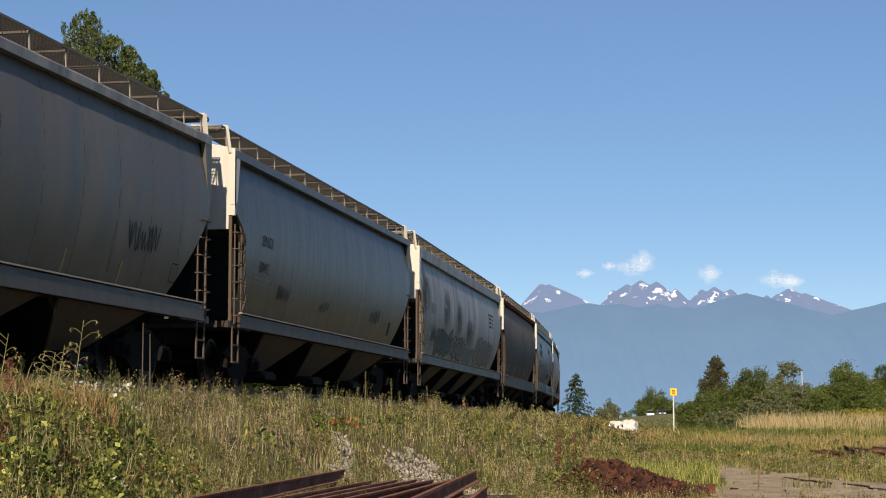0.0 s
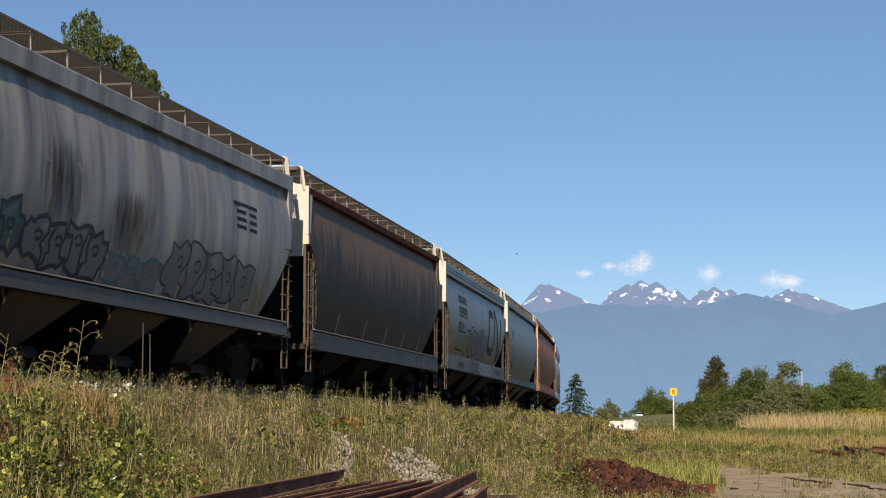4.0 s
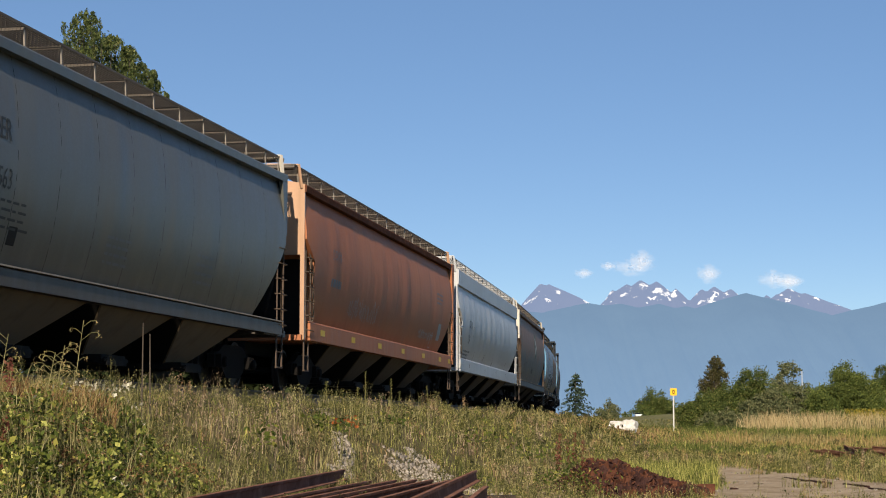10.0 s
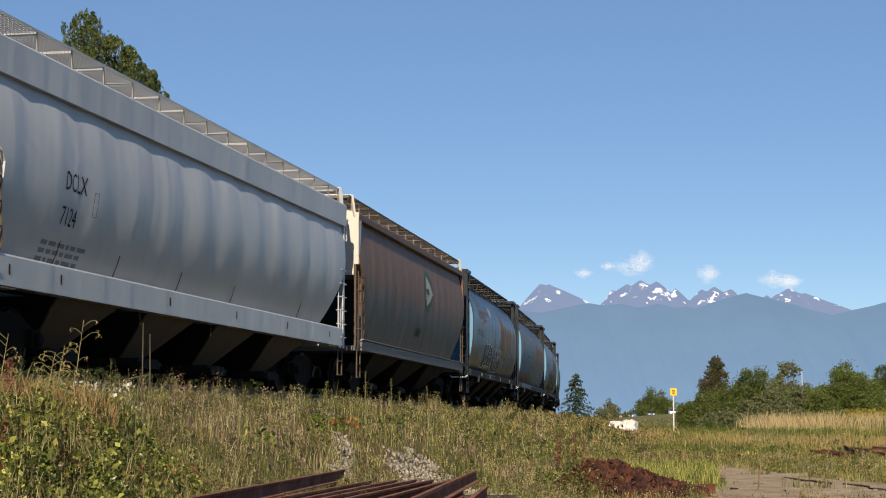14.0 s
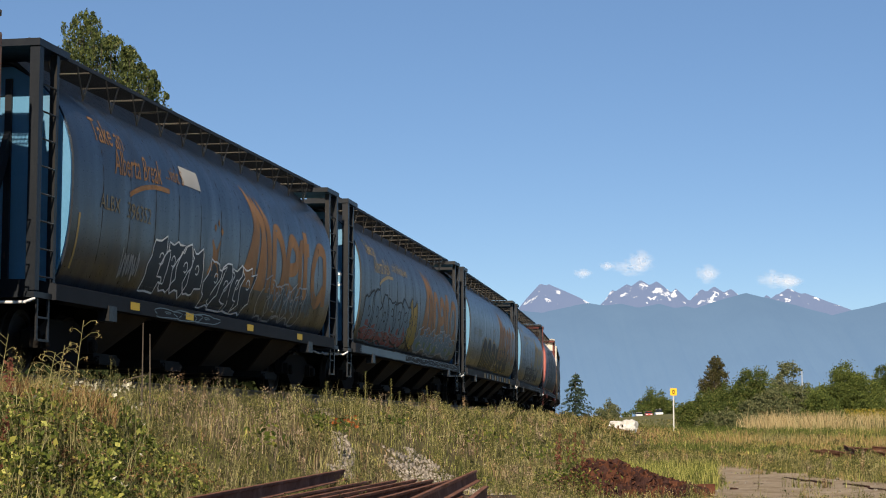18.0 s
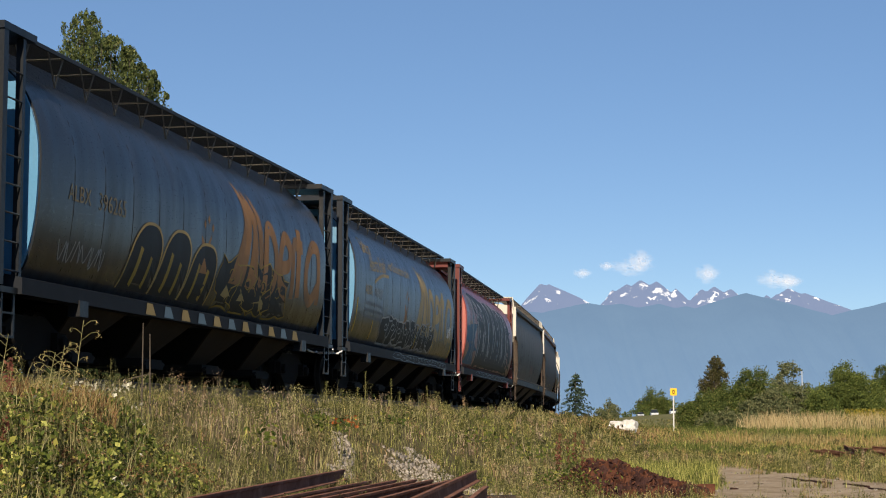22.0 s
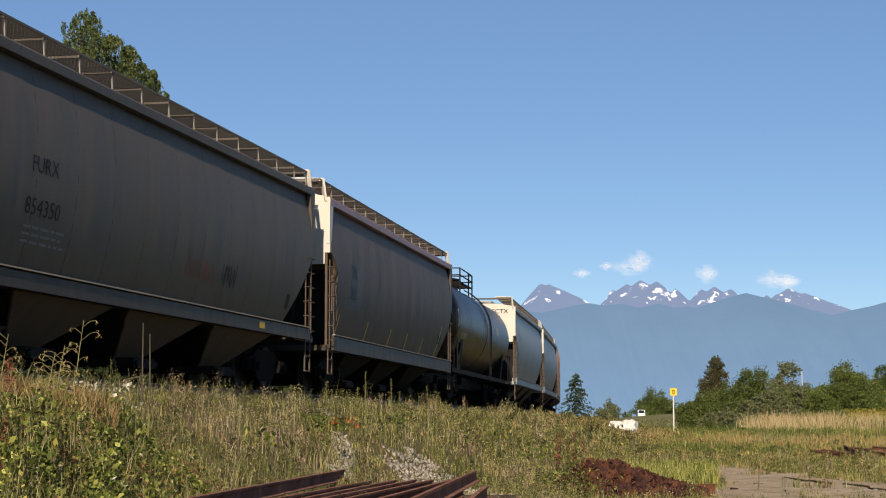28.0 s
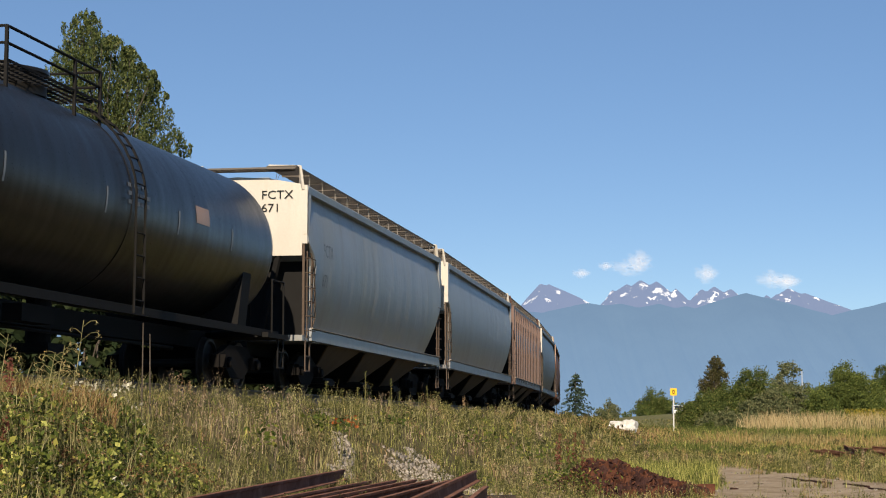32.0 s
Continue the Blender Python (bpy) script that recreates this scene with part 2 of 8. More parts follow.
def ground_z(x, y):
    x, y = np.asarray(x, dtype=float), np.asarray(y, dtype=float)
    d = beside(x, y)
    low = 0.12 + 1.1 * smooth01((y - 46) / 48) + 0.2 * smooth01((y - 90) / 150)
    foot = 6.0 + 3.5 * smooth01((y - 35) / 60)
    top = RAIL - 0.42
    bank = smooth01((foot - d) / (foot - 2.3))
    z = low + (top - low) * bank
    z = np.where(d < -3.2, top - 0.7 * smooth01((-3.2 - d) / 6), z)
    rough = 0.05 * wave(x, y, 1.6, 1) + 0.035 * wave(x, y, 4.0, 2)
    return z + rough * smooth01((np.abs(d) - 1.9) / 1.5) * np.clip(1 - y / 400, 0, 1)


GROUND_MAT = earthy("soil under weeds", [(0.3, (0.048, 0.040, 0.019)), (0.5, (0.104, 0.088, 0.042)), (0.7, (0.184, 0.148, 0.080))], 0.9, 8, 0.95, 0.6, 0.05)
BALLAST_MAT = earthy("ballast gravel", [(0.3, (0.040, 0.035, 0.030)), (0.55, (0.088, 0.078, 0.066)), (0.75, (0.160, 0.144, 0.124))], 7.0, 6, 0.95, 0.9, 0.05)
DIRT_MAT = earthy("packed tan dirt", [(0.28, (0.200, 0.148, 0.092)), (0.5, (0.312, 0.240, 0.160)), (0.72, (0.400, 0.328, 0.240))], 1.3, 9, 0.95, 0.5, 0.03)
TIE_MAT = earthy("creosoted sleeper wood", [(0.3, (0.024, 0.019, 0.016)), (0.7, (0.080, 0.064, 0.052))], 6.0, 6, 0.9, 0.4, 0.02)


def grid_mesh(name, xs, ys, zf, mat):
    X, Y = np.meshgrid(xs, ys)
    Z = zf(X, Y)
    n, m = len(ys), len(xs)
    i = np.arange(n * m).reshape(n, m)
    q = np.stack([i[:-1, :-1], i[:-1, 1:], i[1:, 1:], i[1:, :-1]], -1).reshape(-1, 4)
    me = arrays(name, np.stack([X, Y, Z], -1).reshape(-1, 3), q, mat)
    me.polygons.foreach_set("use_smooth", np.ones(len(q), dtype=bool))
    return me


gx = np.concatenate([-np.geomspace(4000, 21, 24), np.arange(-20, 36, 0.4), np.geomspace(37, 4000, 24)])
gy = np.concatenate([np.linspace(-600, -20, 12), np.arange(-10, 9, 2.0), np.arange(10, 110, 0.4), np.geomspace(111, 4900, 60)])
solid("ground", grid_mesh("ground", gx, gy, ground_z, GROUND_MAT), None, "weedy earth bank and flat yard beside the railway line", "ground", kind="structure")


def along(s, off):
    h = np.interp(s, LINE_S, LINE_H)
    return np.interp(s, LINE_S, LINE_X) + off * np.cos(h), np.interp(s, LINE_S, LINE_Y) - off * np.sin(h)


def sweep(name, prof, s, mat):
    """A profile of (sideways, height) drawn along the line."""
    pts = np.stack([np.stack([*along(s, o), np.full(len(s), z)], -1) for o, z in prof], 1)
    k, n = len(prof), len(s)
    i = np.arange(n * k).reshape(n, k)
    j = np.concatenate([i[:, 1:], i[:, :1]], 1)
    q = np.stack([i[:-1], j[:-1], j[1:], i[1:]], -1).reshape(-1, 4)
    return arrays(name, pts.reshape(-1, 3), q, mat)


track_s = np.arange(-120, 330, 1.5)
solid("ballast_bed", sweep("ballast_bed", [(-2.5, RAIL - 0.6), (2.5, RAIL - 0.6), (1.75, RAIL - 0.2), (-1.75, RAIL - 0.2)], track_s, BALLAST_MAT), None,
      "grey crushed stone ballast under the track", "ballast", kind="structure")
rail_prof = [(-0.07, -0.175), (0.07, -0.175), (0.07, -0.16), (0.012, -0.14), (0.012, -0.045), (0.036, -0.035), (0.036, 0.0), (-0.036, 0.0), (-0.036, -0.035), (-0.012, -0.045), (-0.012, -0.14), (-0.07, -0.16)]
for off in (-0.7535, 0.7535):
    solid("rail", sweep("rail", [(off + a, RAIL + b) for a, b in rail_prof], track_s, RAIL_TOP), None, "steel running rail with a shiny worn head", "rail", "running rails", kind="structure")
tie_mesh = Geo().box(-0.11, 0.11, -1.3, 1.3, -0.33, -0.175).mesh("sleeper", TIE_MAT)
ties = thing("sleepers", "dark creosoted wooden sleepers under the rails", "sleepers", kind="structure")
for k in range(190):
    s = 4 + 0.56 * k
    x, y = along(s, 0)
    part("sleeper", tie_mesh, None, ties, at=pose(float(x), float(y), RAIL, 0, 0, 90 - math.degrees(float(np.interp(s, LINE_S, LINE_H)))))

# ---- the train: cars run along their local x, front end at +x, viewer's side at +y, rail top at z 0 ----
TRAIN = []


def grating(length, width, step=0.13, bars=9, bearers=0):
    g = Geo()
    for k in range(bearers + 1 if bearers else 0):
        x = -length / 2 + length * k / bearers
        g.box(x - 0.012, x + 0.012, 0.0, width, -0.075, -0.036)
    for k in range(bars + 1):
        y = width * k / bars
        w = 0.008 if 0 < k < bars else 0.02
        g.box(-length / 2, length / 2, y - w / 2, y + w / 2, -0.035, 0.0)
    k = 0
    while k * step <= length + 1e-6:
        x = -length / 2 + k * step
        g.box(x - 0.006, x + 0.006, 0.0, width, -0.02, -0.004)
        k += 1
    return g


def side_frame():
    pts = [(-1.12, 0.36), (-1.12, 0.60), (-0.85, 0.66), (-0.55, 0.80), (0.55, 0.80), (0.85, 0.66), (1.12, 0.60), (1.12, 0.36), (0.72, 0.38), (0.42, 0.18), (-0.42, 0.18), (-0.72, 0.38)]
    g = Geo().slab(pts, -0.07, 0.07)
    for x in (-0.875, 0.875):
        g.box(x - 0.15, x + 0.15, 0.07, 0.17, 0.36, 0.60)
        g.lathe([(0.17, 0.10), (0.23, 0.10), (0.25, 0.07)], 10, pose(x, 0, 0.46, 0, 0, 90))
    return g


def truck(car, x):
    t = part("truck", shared("bolster", lambda: Geo().box(-0.2, 0.2, -1.0, 1.0, 0.42, 0.72).rod((0, 0, 0.6), (0, 0, 0.98), 0.22, 12).mesh("truck", TRUCK_STEEL)), None, car, "cast steel truck, black with grime and painted shade", at=pose(x, 0, 0))
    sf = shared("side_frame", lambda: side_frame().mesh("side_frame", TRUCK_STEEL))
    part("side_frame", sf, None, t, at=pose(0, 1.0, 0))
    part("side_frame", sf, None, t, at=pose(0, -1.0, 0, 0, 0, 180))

    def springs():
        g = Geo()
        for sx in (-0.2, 0.0, 0.2):
            for k in range(4):
                g.lathe([(0.22 + 0.065 * k, 0.055), (0.25 + 0.065 * k, 0.085), (0.28 + 0.065 * k, 0.055)], 8, pose(sx, 0, 0, 0, -90, 0))
        return g.mesh("springs", TRUCK_STEEL)
    sp = shared("springs", springs)
    for y in (0.98, -0.98):
        part("springs", sp, None, t, at=pose(0, y, 0.02))

    def wheelset():
        g = Geo()
        for sgn in (1, -1):
            p = [(0.66, 0.12), (0.68, 0.20), (0.70, 0.36), (0.69, 0.40), (0.685, 0.485), (0.715, 0.485), (0.73, 0.46), (0.82, 0.455), (0.825, 0.40), (0.775, 0.37), (0.765, 0.2), (0.80, 0.13), (0.84, 0.12)]
            g.lathe([(sgn * a, r) for a, r in p], 28, pose(0, 0, 0, 0, 0, 90))
        g.rod((0, -1.05, 0), (0, 1.05, 0), 0.075, 10)
        return g.mesh("wheelset", WHEEL_STEEL, 0.6)
    ws = shared("wheelset", wheelset)
    for ax in (-0.875, 0.875):
        part("wheelset", ws, None, t, "dark steel wheels with worn treads", at=pose(ax, 0, 0.455))


def coupler(car, x, sgn, mat):
    g = Geo().box(0, 0.55, -0.07, 0.07, 0.74, 0.92)
    g.slab([(0.5, -0.13), (0.72, -0.15), (0.74, 0.0), (0.66, 0.03), (0.72, 0.13), (0.5, 0.13)], 0.68, 0.98, axis=2)
    g.box(-0.06, 0.02, -0.3, 0.3, 0.6, 1.08)
    me = shared("coupler", lambda: g.mesh("coupler", STEEL_DARK))
    part("coupler", me, None, car, at=pose(x, 0, 0, 0, 0, 0 if sgn > 0 else 180))
    h = shared("air_hose", lambda: Geo().path([(0.1, 0.32, 0.72), (0.3, 0.34, 0.5), (0.5, 0.25, 0.36), (0.68, 0.1, 0.42)], 0.028, 6).mesh("air_hose", STEEL_DARK))
    part("air_hose", h, None, car, at=pose(x, 0, 0, 0, 0, 0 if sgn > 0 else 180))


def ladder_geo(z0, z1, width=0.42, n=6, stand=0.07):
    g = Geo()
    for x in (0, -width):
        g.bar((x, 0, z0), (x, 0, z1), 0.022, 0.04)
    for k in range(n):
        z = z0 + (k + 0.5) * (z1 - z0) / n
        g.path([(0.03, -0.04, z), (0.03, stand, z), (-width - 0.03, stand, z), (-width - 0.03, -0.04, z)], 0.012, 5)
    return g


def stirrup():
    g = Geo()
    for x in (0, -0.38):
        g.bar((x, 0, 1.08), (x, 0, 0.42), 0.025, 0.05)
    g.bar((0, 0, 0.43), (-0.38, 0, 0.43), 0.05, 0.03)
    g.bar((0, 0, 0.74), (-0.38, 0, 0.74), 0.04, 0.025)
    return g


def four(car, name, me, x, y, label=""):
    """The same piece at the four corners, turned round or mirrored by a half turn."""
    out = []
    for sx in (1, -1):
        for sy in (1, -1):
            m = pose(sx * x, sy * y, 0) @ Matrix.Diagonal((sx, sy, 1, 1))
            out.append(part(name, me, None, car, label, at=m))
    return out


SEAM = plain("grimy weld seam", (0.022, 0.02, 0.018), 0.8)

WALK_DARK = plain("dark painted roof walk", (0.03, 0.034, 0.04), 0.6)


class Shell:
    """The shape of a car's side: half width by height, with panels that belly out a little."""

    def __init__(self, L, zb, ze, w_top, w_mid, w_low, panels, belly, zk, cut, round_=False):
        self.L, self.zb, self.ze, self.zk, self.cut = L, zb, ze, zk, cut
        self.w = (w_low, w_mid, w_top)
        self.panels, self.belly, self.round_ = panels, belly, round_
        self.rows = 30 if round_ else 13

    def half(self, z):
        u = (z - self.zb) / (self.ze - self.zb)
        if self.round_:
            a = max(0.0, 1 - abs((u * 2 - 1.04)) ** (2.2 if u > 0.5 else 2.5))
            return self.w[1] * (0.10 + 0.90 * a ** 0.5) if u > 0.5 else self.w[0] + (self.w[1] - self.w[0]) * a ** 0.6
        a, b, c = self.w
        return a * (1 - u) * (1 - 2 * u) + b * 4 * u * (1 - u) + c * u * (2 * u - 1)

    def end(self, z):
        return self.L / 2 - max(0.0, self.zk - z) * self.cut

    def front(self, z):
        if not self.cut:
            return self.L / 2
        u = min(max((self.zk + 0.25 - z) / 0.5, 0.0), 1.0)
        return self.L / 2 - 0.62 * u * u * (3 - 2 * u)

    def y(self, x, z):
        u = (z - self.zb) / (self.ze - self.zb)
        ph = (x / self.L + 0.5) * self.panels
        k = int(math.floor(ph))
        amt = self.belly * (0.7 + 0.6 * ((k * 7919) % 13) / 13)
        return self.half(z) + amt * abs(math.sin(math.pi * ph)) ** 0.7 * math.sin(math.pi * min(max(u, 0), 1)) ** 0.8

    def skin(self, x, z):
        """The half width of the finished side, straight between its ribs and rows."""
        n = self.panels * 4
        r = min(max((z - self.zb) / (self.ze - self.zb), 0.0), 1.0) * self.rows
        j = min(int(r), self.rows - 1)
        out = 0.0
        for jj, w in ((j, 1 - r + j), (j + 1, r - j)):
            zz = self.zb + (self.ze - self.zb) * jj / self.rows
            xe, xf = self.end(zz), self.front(zz)
            i = min(max((x + xe) / (xe + xf) * n, 0.0), n - 1e-6)
            i0 = int(i)
            xa, xb = -xe + (xe + xf) * i0 / n, -xe + (xe + xf) * (i0 + 1) / n
            out += w * (self.y(xa, zz) * (1 - i + i0) + self.y(xb, zz) * (i - i0))
        return out

    def body(self, roof=((1.25, 0.07), (0.6, 0.17), (0.0, 0.2))):
        n = self.panels * 4
        zs = [self.zb + (self.ze - self.zb) * k / self.rows for k in range(self.rows + 1)]
        g = Geo()
        rings = []
        prof = [(None, z) for z in zs] + [(w, self.ze + d) for w, d in roof] + [(-w, self.ze + d) for w, d in reversed(roof[:-1])] + [(None, -z) for z in reversed(zs)]
        for i in range(n + 1):
            ring = []
            for w, z in prof:
                zz = abs(z)
                xe, xf = self.end(min(zz, self.ze)), self.front(min(zz, self.ze))
                x = -xe + (xe + xf) * i / n
                if w is None:
                    yy = self.y(x, zz) * (1 if z > 0 else -1)
                else:
                    yy = w
                ring.append((x, yy, zz))
            rings.append(ring)
        k = len(prof)
        pts = [p for r in rings for p in r]
        f = []
        for i in range(n):
            f += [(i * k + j, i * k + (j + 1) % k, (i + 1) * k + (j + 1) % k, (i + 1) * k + j) for j in range(k)]
        for base in (0, n * k):
            for j in range(k // 2):
                a, b, c, d = base + j, base + j + 1, base + k - 2 - j, base + k - 1 - j
                if b == c:
                    f.append((a, b, d))
                else:
                    f.append((a, b, c, d))
        g.add(pts, f)
        return g


def seams(car, sh, mat, wide=0.02, proud=0.0025):
    """Thin weld lines down the viewer's side, one at each panel joint."""
    for k in range(1, sh.panels):
        x0 = (k / sh.panels - 0.5)
        pts = []
        for j in range(13):
            z = sh.zb + (sh.ze - sh.zb) * (0.01 + 0.97 * j / 12)
            x = x0 * 2 * sh.end(z) if sh.cut else x0 * sh.L
            if abs(x0) < 0.42:
                x = x0 * sh.L
            y = sh.skin(x, z)
            pts += [(x - wide, y + 0.001, z), (x, y + proud, z), (x + wide, y + 0.001, z)]
        f = []
        for j in range(12):
            a = 3 * j
            f += [(a, a + 1, a + 4, a + 3), (a + 1, a + 2, a + 5, a + 4)]
        part("weld_seam", Geo().add(pts, f), mat, car)


def chute(L0, L1, w0, w1, z0, z1):
    """The long side slope of a hopper outlet, wide under the sill and narrow at the gate."""
    g = Geo()
    for sy in (1,):
        p = []
        for d in (0.0, -0.03):
            p += [(-L0 / 2, sy * (w0 + d), z0), (L0 / 2, sy * (w0 + d), z0), (L1 / 2, sy * (w1 + d), z1), (-L1 / 2, sy * (w1 + d), z1)]
        g.add(p, [(0, 1, 2, 3), (4, 7, 6, 5), (0, 4, 5, 1), (1, 5, 6, 2), (2, 6, 7, 3), (3, 7, 4, 0)])
    return g


def throat(L0, L1, w0, w1, z0, z1):
    g = Geo()
    p = [(-L0 / 2, -w0, z0), (L0 / 2, -w0, z0), (L0 / 2, w0, z0), (-L0 / 2, w0, z0), (-L1 / 2, -w1, z1), (L1 / 2, -w1, z1), (L1 / 2, w1, z1), (-L1 / 2, w1, z1)]
    return g.add(p, [(0, 1, 2, 3), (4, 7, 6, 5), (0, 4, 5, 1), (1, 5, 6, 2), (2, 6, 7, 3), (3, 7, 4, 0)])


TAN_CHUTE = paint("tan dusty hopper chute", (0.185, 0.142, 0.096), (0.12, 0.09, 0.06), 0.5, 0.1, 7.3, 0.85, shine=0.1, dust_shade=0)
DEEP_CHUTE = paint("near-black hopper chute", (0.02, 0.016, 0.013), (0.014, 0.011, 0.009), 0.6, 0.2, 6.3, 0.85, shine=0.1, dust_shade=0)
DARK_CHUTE = paint("grimy brown hopper chute", (0.038, 0.029, 0.021), (0.04, 0.03, 0.022), 0.6, 0.2, 5.3, 0.85, shine=0.1, dust_shade=0)


def running_gear(car, L, body_mat, bays, bay_mat, sill_z=1.07, half=1.45, tx=None):
    tx = tx or L / 2 - 1.9
    truck(car, tx)
    truck(car, -tx)
    coupler(car, L / 2 + 0.12, 1, body_mat)
    coupler(car, -L / 2 - 0.12, -1, body_mat)
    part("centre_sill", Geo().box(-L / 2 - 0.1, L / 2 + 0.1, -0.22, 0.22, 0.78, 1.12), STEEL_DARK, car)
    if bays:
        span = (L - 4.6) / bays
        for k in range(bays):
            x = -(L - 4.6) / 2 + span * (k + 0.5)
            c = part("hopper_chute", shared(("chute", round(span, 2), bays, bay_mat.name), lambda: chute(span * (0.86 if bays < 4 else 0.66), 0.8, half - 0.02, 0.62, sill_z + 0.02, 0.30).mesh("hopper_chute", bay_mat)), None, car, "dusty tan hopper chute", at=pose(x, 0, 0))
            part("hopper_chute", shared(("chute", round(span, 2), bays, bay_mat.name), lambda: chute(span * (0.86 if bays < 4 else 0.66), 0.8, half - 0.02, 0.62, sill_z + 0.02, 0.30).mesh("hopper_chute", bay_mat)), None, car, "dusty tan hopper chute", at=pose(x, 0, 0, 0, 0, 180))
            # the deep shade between the chutes is put into this dark slope
            part("end_slope", shared(("throat", round(span, 2), bays), lambda: throat(span * (0.855 if bays < 4 else 0.655), 0.79, half - 0.06, 0.58, sill_z + 0.02, 0.30).mesh("end_slope", STEEL_DARK)), None, c, "end slope, grimy and painted black for shade")
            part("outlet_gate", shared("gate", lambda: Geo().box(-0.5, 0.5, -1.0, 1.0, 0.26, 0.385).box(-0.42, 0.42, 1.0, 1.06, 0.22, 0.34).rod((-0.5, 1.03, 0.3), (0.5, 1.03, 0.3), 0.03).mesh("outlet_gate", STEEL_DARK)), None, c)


def covered_hopper(label, s_front, L, mat, end_mat=None, top_mat=None, sill_mat=None, bays=3, panels=12, belly=0.02, fascia=0.16, sill_h=0.26, w=(1.28, 1.565, 1.405),
                   zk=2.95, cut=0.95, posts=False, corner="wide", grate=None, ribs=0, bay_mat=None, walk_over=0.35, walk_z=4.72, ladder_mat=None, dark_seams=False, sill_z=1.07):
    """A covered hopper car: curved or ribbed sides, roof walkways, ladders, chutes and trucks."""
    end_mat, top_mat, sill_mat, grate, bay_mat = end_mat or mat, top_mat or mat, sill_mat or mat, grate or GRATING, bay_mat or DUSTY_CHUTE
    car = thing("hopper_car", label, "freight car", group="cars of the passing train")
    sh = Shell(L - 0.1, sill_z + sill_h - 0.02, 4.37 - fascia * 0.6, w[2], w[1], w[0], panels, belly, zk, cut)
    part("body", sh.body(), mat, car, smooth=0.5)
    if panels > 6:
        seams(car, sh, SEAM if dark_seams else mat, 0.007 if dark_seams else 0.02, 0.002)
    part("roof_edge", Geo().slab([(1.40, 4.33 - fascia), (1.565, 4.33 - fascia), (1.575, 4.30), (1.55, 4.33), (1.2, 4.40), (1.2, 4.36), (1.40, 4.31)], -L / 2, L / 2, axis=0), top_mat, car, "eave beam along the roof")
    part("roof_edge", Geo().slab([(-1.40, 4.33 - fascia), (-1.565, 4.33 - fascia), (-1.575, 4.30), (-1.55, 4.33), (-1.2, 4.40), (-1.2, 4.36), (-1.40, 4.31)], -L / 2, L / 2, axis=0), top_mat, car)
    for sy in (1, -1):
        part("side_sill", Geo().slab([(sy * 1.38, sill_z), (sy * 1.58, sill_z), (sy * 1.58, sill_z + sill_h - 0.03), (sy * 1.55, sill_z + sill_h), (sy * 1.38, sill_z + sill_h)], -L / 2 + 0.35, L / 2 - 0.35, axis=0), sill_mat, car, "side sill beam")
        if corner == "wide":
            part("sill_lip", Geo().box(-L / 2 + 0.36, L / 2 - 0.36, *sorted((sy * 1.54, sy * 1.612)), sill_z + sill_h - 0.006, sill_z + sill_h + 0.016), SILL_LIP, car, "pale strip painted for the sunlit top edge of the sill")
    # end sheets, corner posts, braces, platforms
    for sx in (1, -1):
        e = Geo().slab([(-1.44, 2.85), (1.44, 2.85), (1.46, 4.36), (0.7, 4.5), (0, 4.54), (-0.7, 4.5), (-1.46, 4.36)], sx * (L / 2 - 0.05), sx * (L / 2 + 0.01), axis=0)
        # dark panel added to paint in the shade below the end sheet
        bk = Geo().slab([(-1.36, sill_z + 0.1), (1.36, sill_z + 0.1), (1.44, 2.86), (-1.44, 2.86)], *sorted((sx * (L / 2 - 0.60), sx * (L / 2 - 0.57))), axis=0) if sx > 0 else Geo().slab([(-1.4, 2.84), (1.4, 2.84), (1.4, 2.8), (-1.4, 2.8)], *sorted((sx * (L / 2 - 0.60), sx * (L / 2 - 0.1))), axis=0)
        part("end_shade_panel", bk, STEEL_DARK, car, "dark lower panel painted for the shade at the car's end")
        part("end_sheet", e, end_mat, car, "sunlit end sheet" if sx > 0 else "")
        fl = Geo().box(*sorted((sx * (L / 2 - 1.3), sx * (L / 2 + 0.15))), -1.5, 1.5, sill_z - 0.02, sill_z + 0.1)
        part("end_platform", fl, sill_mat, car)
        for sy in (0.95, -0.95):
            b = Geo().bar((sx * (L / 2 - 0.05), sy, 3.0), (sx * (L / 2 - 0.25), sy * 0.5, 1.15), 0.08, 0.12)
            part("end_brace", b, STEEL_DARK, car)
        part("crossover_walkway", grating(2.5, 0.45, 0.14, 7), grate, car, at=pose(sx * (L / 2 + 0.05), 0, walk_z - 0.03, 0, 0, 90) @ pose(0, -0.3 if sx > 0 else -0.15, 0))
    cp = Geo().box(-0.06, 0.02, -0.06, 0.03, sill_z, 4.34)
    if corner == "wide":
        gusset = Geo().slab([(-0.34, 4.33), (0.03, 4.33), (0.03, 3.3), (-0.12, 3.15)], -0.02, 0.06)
        # front gussets are coloured as sunlit, rear ones keep the body paint
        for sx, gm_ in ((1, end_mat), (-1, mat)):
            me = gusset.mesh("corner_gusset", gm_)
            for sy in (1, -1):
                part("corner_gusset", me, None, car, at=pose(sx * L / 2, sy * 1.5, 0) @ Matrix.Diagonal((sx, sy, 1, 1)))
    cream = end_mat is SUNLIT_CREAM
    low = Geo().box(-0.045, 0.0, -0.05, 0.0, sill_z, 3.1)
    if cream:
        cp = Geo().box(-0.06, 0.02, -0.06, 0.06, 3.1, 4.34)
    # cream posts likewise: sunlit tone in front, body paint behind
    for sx, pm_ in ((1, SUNLIT_CREAM if cream else end_mat), (-1, mat if cream else end_mat)):
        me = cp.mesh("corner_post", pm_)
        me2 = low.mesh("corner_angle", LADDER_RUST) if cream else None
